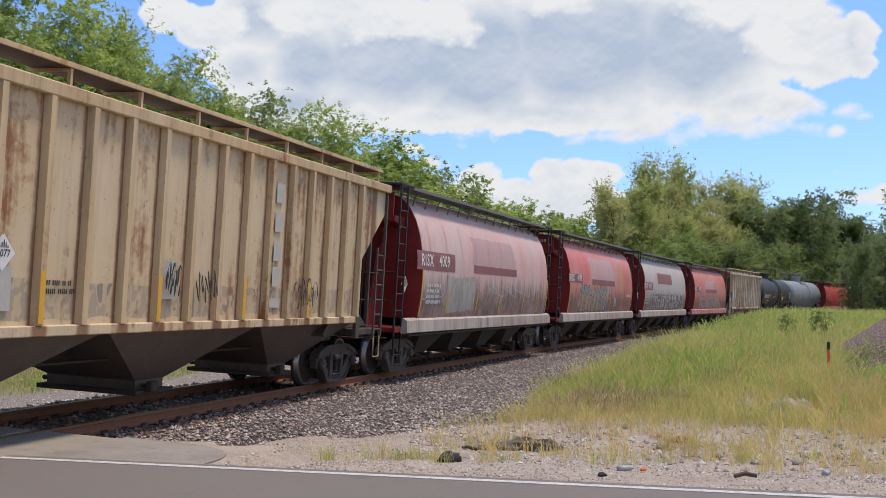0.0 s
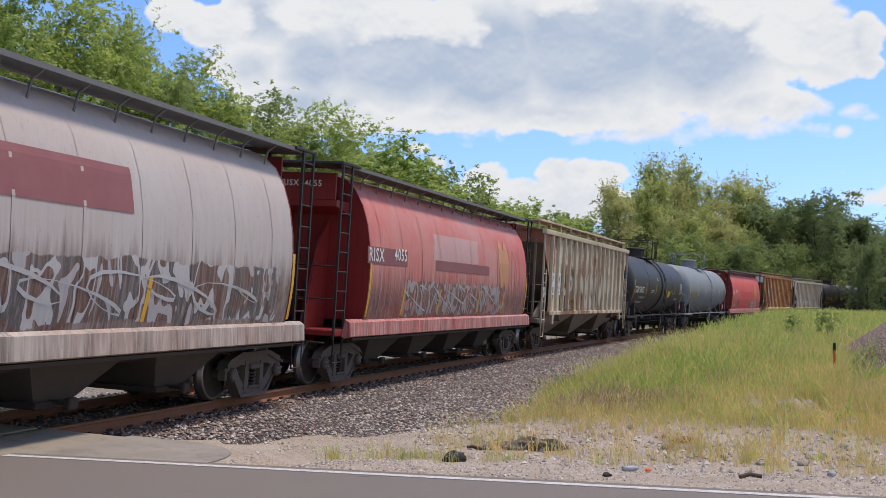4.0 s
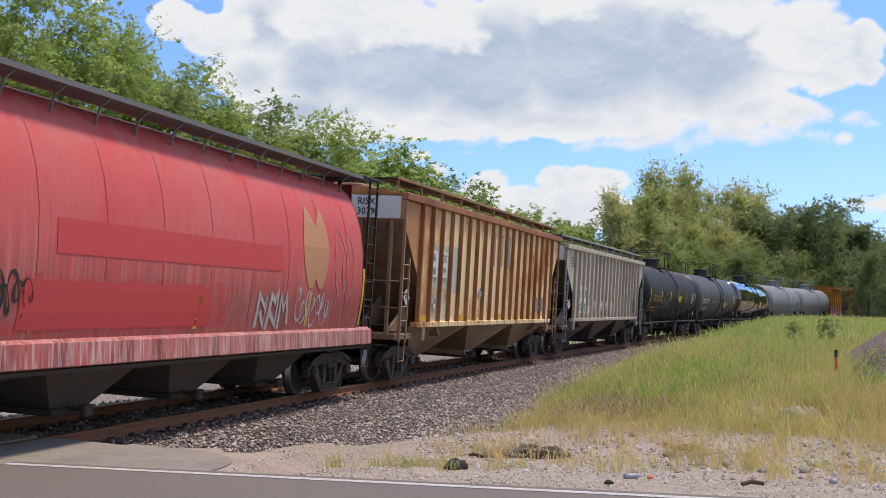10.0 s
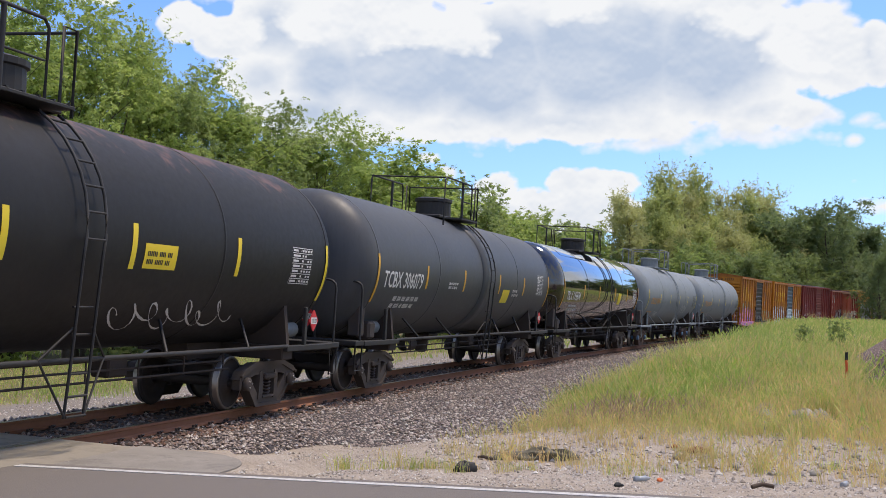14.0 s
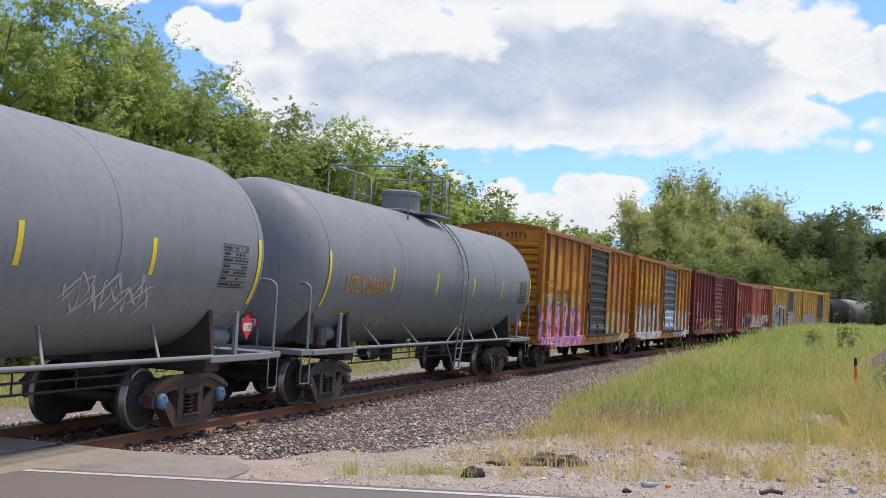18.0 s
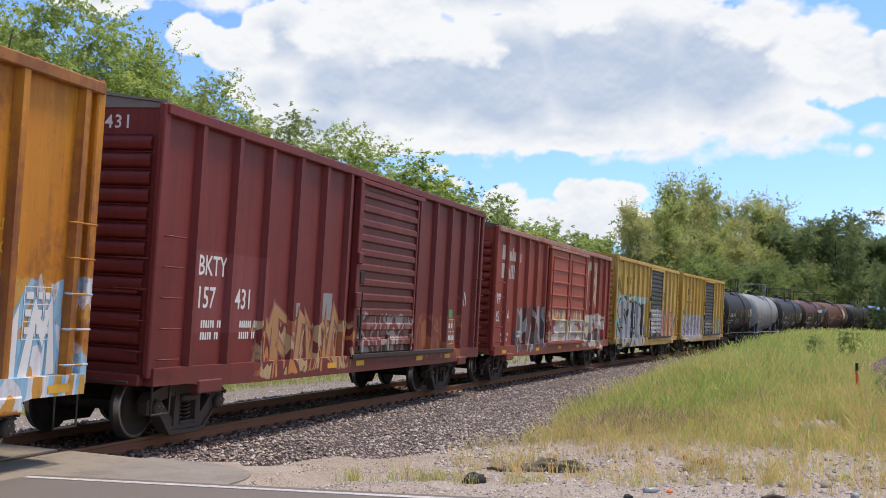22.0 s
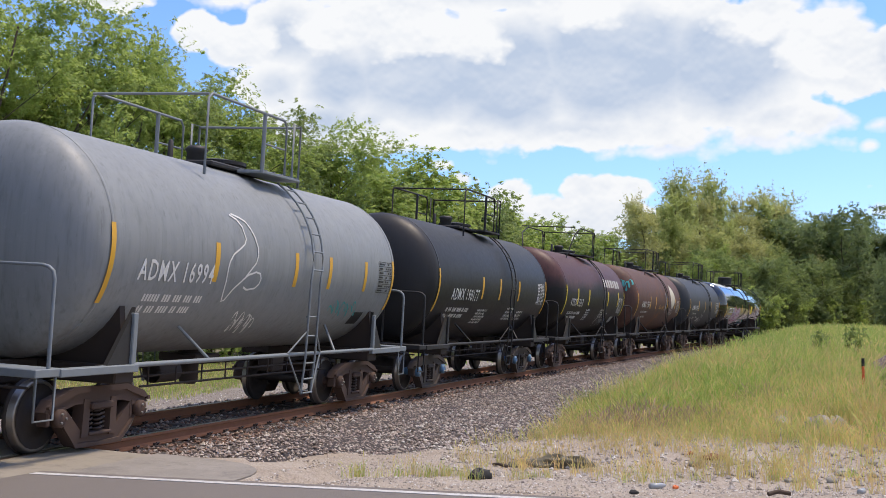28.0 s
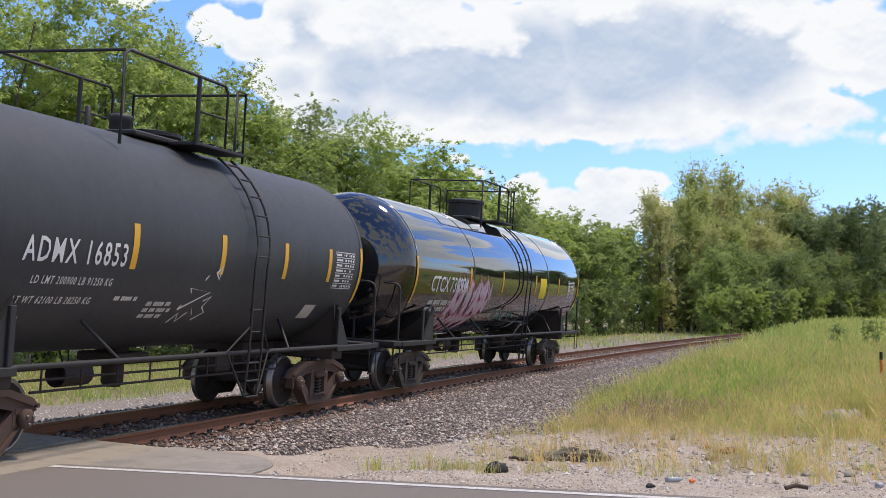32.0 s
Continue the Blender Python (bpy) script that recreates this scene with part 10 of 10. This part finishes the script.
st = tagged(new("marker_stake", None), "thin orange marker stake with a black top in the grass", "marker stake")
sx, sy = 8.0, 24.0
st.matrix_world = Matrix.Translation((sx, sy, ground_z(sx, sy) - 0.2))
part("stake", Mesh().tube([(0, 0, -0.2), (0.005, 0, 0.55)], 0.02, 8), M_DEADWOOD, st, "weathered brown lower stake")
part("sleeve", Mesh().tube([(0.005, 0, 0.42), (0.01, 0, 0.92)], 0.03, 10), M_STAKE, st, "bright orange plastic sleeve")
part("cap", Mesh().tube([(0.01, 0, 0.90), (0.012, 0, 1.06)], 0.032, 10), M_RUBBER, st, "black plastic cap")
lay("rubber_scrap", lumpy(0.15, 0.09, 0.10, 3), M_RUBBER, 0.06, 14.2, 0.3, "black scrap of tyre rubber on the gravel", "rubber scrap", lift=0.02)
tarp = lumpy(0.46, 0.20, 0.11, 5, 28, 14, 0.5)
lay("tarpaulin", tarp, M_TARP, 1.25, 16.4, -0.25, "crumpled grimy olive tarpaulin lying on gravel", "tarpaulin", lift=0.02)
lay("tarpaulin_scrap", lumpy(0.36, 0.16, 0.05, 8, 24, 10, 0.5), M_TARP, 0.75, 16.55, 0.2, "flat torn scrap of grimy olive tarpaulin", "tarpaulin", lift=0.01)
for x, y, r, sd in ((5.7, 21.6, 0.26, 1), (5.5, 20.9, 0.2, 2), (6.1, 20.6, 0.22, 3), (6.5, 21.0, 0.17, 4), (6.9, 19.6, 0.2, 5), (6.0, 19.2, 0.15, 6), (6.4, 18.4, 0.18, 7), (5.2, 19.9, 0.13, 8), (7.2, 18.6, 0.14, 9)):
    lay("rock", lumpy(r * 1.2, r * 0.9, r * 0.85, sd, 12, 8, 0.35), M_ROCK, x, y, sd, "pale grey rock half hidden in dry grass", "rock", "rocks in the grass", r * 0.05)
lay("plastic_bottle", Mesh().turned([(-0.10, 0.005), (-0.10, 0.032), (-0.02, 0.03), (0.04, 0.034), (0.075, 0.02), (0.10, 0.012), (0.105, 0.002)], 0, (0, 0, 0.03), 12), M_BOTTLE, 2.0, 12.75, 0.4, "crushed clear plastic bottle on the gravel", "bottle")
lay("orange_litter", lumpy(0.035, 0.03, 0.03, 4), M_LITTER, 2.18, 12.7, 0, "small piece of bright orange litter", "litter", lift=0.02)
lay("drinks_can", Mesh().turned([(-0.06, 0.005), (-0.06, 0.03), (0.06, 0.032), (0.062, 0.005)], 0, (0, 0, 0.03), 12), M_BOTTLE, 4.15, 12.6, 0.9, "flattened pale blue drinks can on gravel", "can")
lay("orange_rag", lumpy(0.05, 0.04, 0.04, 6), simple("faded_orange_rag", (0.40, 0.13, 0.04), 0.8, 0.3, 9), 3.2, 17.3, 0, "scrap of faded orange tape lying in grass", "litter", lift=0.03)
lay("dark_clod", lumpy(0.05, 0.035, 0.03, 7), M_RUBBER, 1.60, 11.75, 0, "small dark clod of dirt beside the road", "clod", lift=0.015)
for x, y, l, a, sd in ((-0.2, 27.2, 0.5, 0.3, 1), (2.9, 11.15, 0.22, 0.1, 2), (0.35, 15.6, 0.3, 2.2, 3)):
    lay("stick", Mesh().tube([(-l / 2, 0, 0.03), (0, 0.03, 0.05), (l / 2, 0, 0.03)], 0.022, 6), M_DEADWOOD, x, y, a, "dry dark broken stick lying on stones", "stick", "broken sticks", 0.06)
lay("rusty_plate", lumpy(0.2, 0.12, 0.06, 9, 16, 8, 0.3), simple("rusty_scrap", (0.22, 0.09, 0.04), 0.9, 0.4, 8), 3.45, 16.9, 0.3, "rusty brown scrap among the dry grass", "scrap", lift=0.03)

# heap of reddish gravel
hm = Mesh()


def heap_at(u, v):
    a, r = 2 * math.pi * u, v * 6.2
    x, y = HEAP[0] + r * math.cos(a), HEAP[1] + r * math.sin(a)
    h = 3.1 * max(0.0, 1 - max(0.0, r * (1 + 0.08 * math.sin(3 * a + 1)) - 0.3) / 4.6) + 0.05 * math.sin(x * 2.3) * math.sin(y * 1.9)
    return (x, y, ground_z(x, y) + float(h) - 0.06)


hm.grid(heap_at, 40, 16)
k = Nodes("reddish_gravel")
cdist, cn = k.cells(16), k.noise(1.2, 4, 0.6)
c = k.mix(cn, (0.30, 0.215, 0.185), (0.40, 0.31, 0.27))
# crevices of the gravel get their shade from this darker colour
c = k.mix(k.ramp(cdist, [(0.25, 0.0), (0.5, 1.0)]), c, (0.12, 0.085, 0.075))
tagged(part("spoil_mound", hm, k.finish(c, 0.95, k.ramp(cdist, [(0.0, 1.0), (0.5, 0.0)]), 0.9, 0.0, 0.04), None), "low mound of reddish-grey spoil beside the grass", "mound")
# weeds
for x, y, sz, sd in ((2.6, 26.5, 0.55, 2), (12.6, 38.5, 1.0, 3), (11.8, 39.5, 0.8, 4), (3.3, 28.5, 0.45, 5)):
    plant(B_A, x, y, sd, 0.075 * sz * 2, "low green leafy weed among dry grass", "weeds in the grass", "weed", "weed")
# rubble along the rim of the grass
rr = random.Random(8)
for i in range(34):
    x, o = rr.uniform(2.2, 9.5), rr.uniform(4.6, 9.5)
    y = (o + 10.4 - 0.328 * x) / 0.945
    r = rr.uniform(0.035, 0.085)
    lay("rock", lumpy(r * 1.2, r * 0.9, r * 0.8, 20 + i, 9, 6, 0.35), M_ROCK, x, y, i, "small pale grey stone among thin dry grass", "rock", "rocks in the grass", r * 0.2)
pl = []
for i in range(1500):
    x, o = rr.uniform(-0.5, 10), rr.gauss(6.2, 1.6)
    y = (o + 10.4 - 0.328 * x) / 0.945
    if o > 2.2:
        pl.append((x, y, ground_z(x, y) + 0.01, rr.uniform(0.02, 0.055)))
scatter("rubble", pl, M_PEB, "pale broken stones along the rim of the grass", "rubble")


# ---------------------------------------------------------------- what moves
def motions():
    """The train rolls past; its wheels turn while they are near."""
    for car, mid, half in CARS:
        walk(car, [(0.5 * i, car_pose(mid - travelled(0.5 * i), half)) for i in range(65)])
    ends = [0.0, 32.0]
    times = [i / 30 for i in range(961)]
    gone = [travelled(t) for t in times]
    for wheel, mid, off in WHEELS:
        place = wheel.location.copy()
        keys = [i for i in range(961) if -5 < mid + off - gone[i] < 42]
        if not keys:
            keys = [0]
        if keys[0] != 0:
            keys = [0] + keys
        if keys[-1] != 960:
            keys = keys + [960]
        a, b = (keys[1] if keys[0] == 0 and len(keys) > 2 else keys[0]), keys[-2]
        out = []
        for i in keys:
            g = gone[min(max(i, a), b)]
            out.append((times[i], Matrix.Translation(place) @ Matrix.Rotation(-(g / WHEEL_R), 4, "Y")))
        walk(wheel, out)


motions()
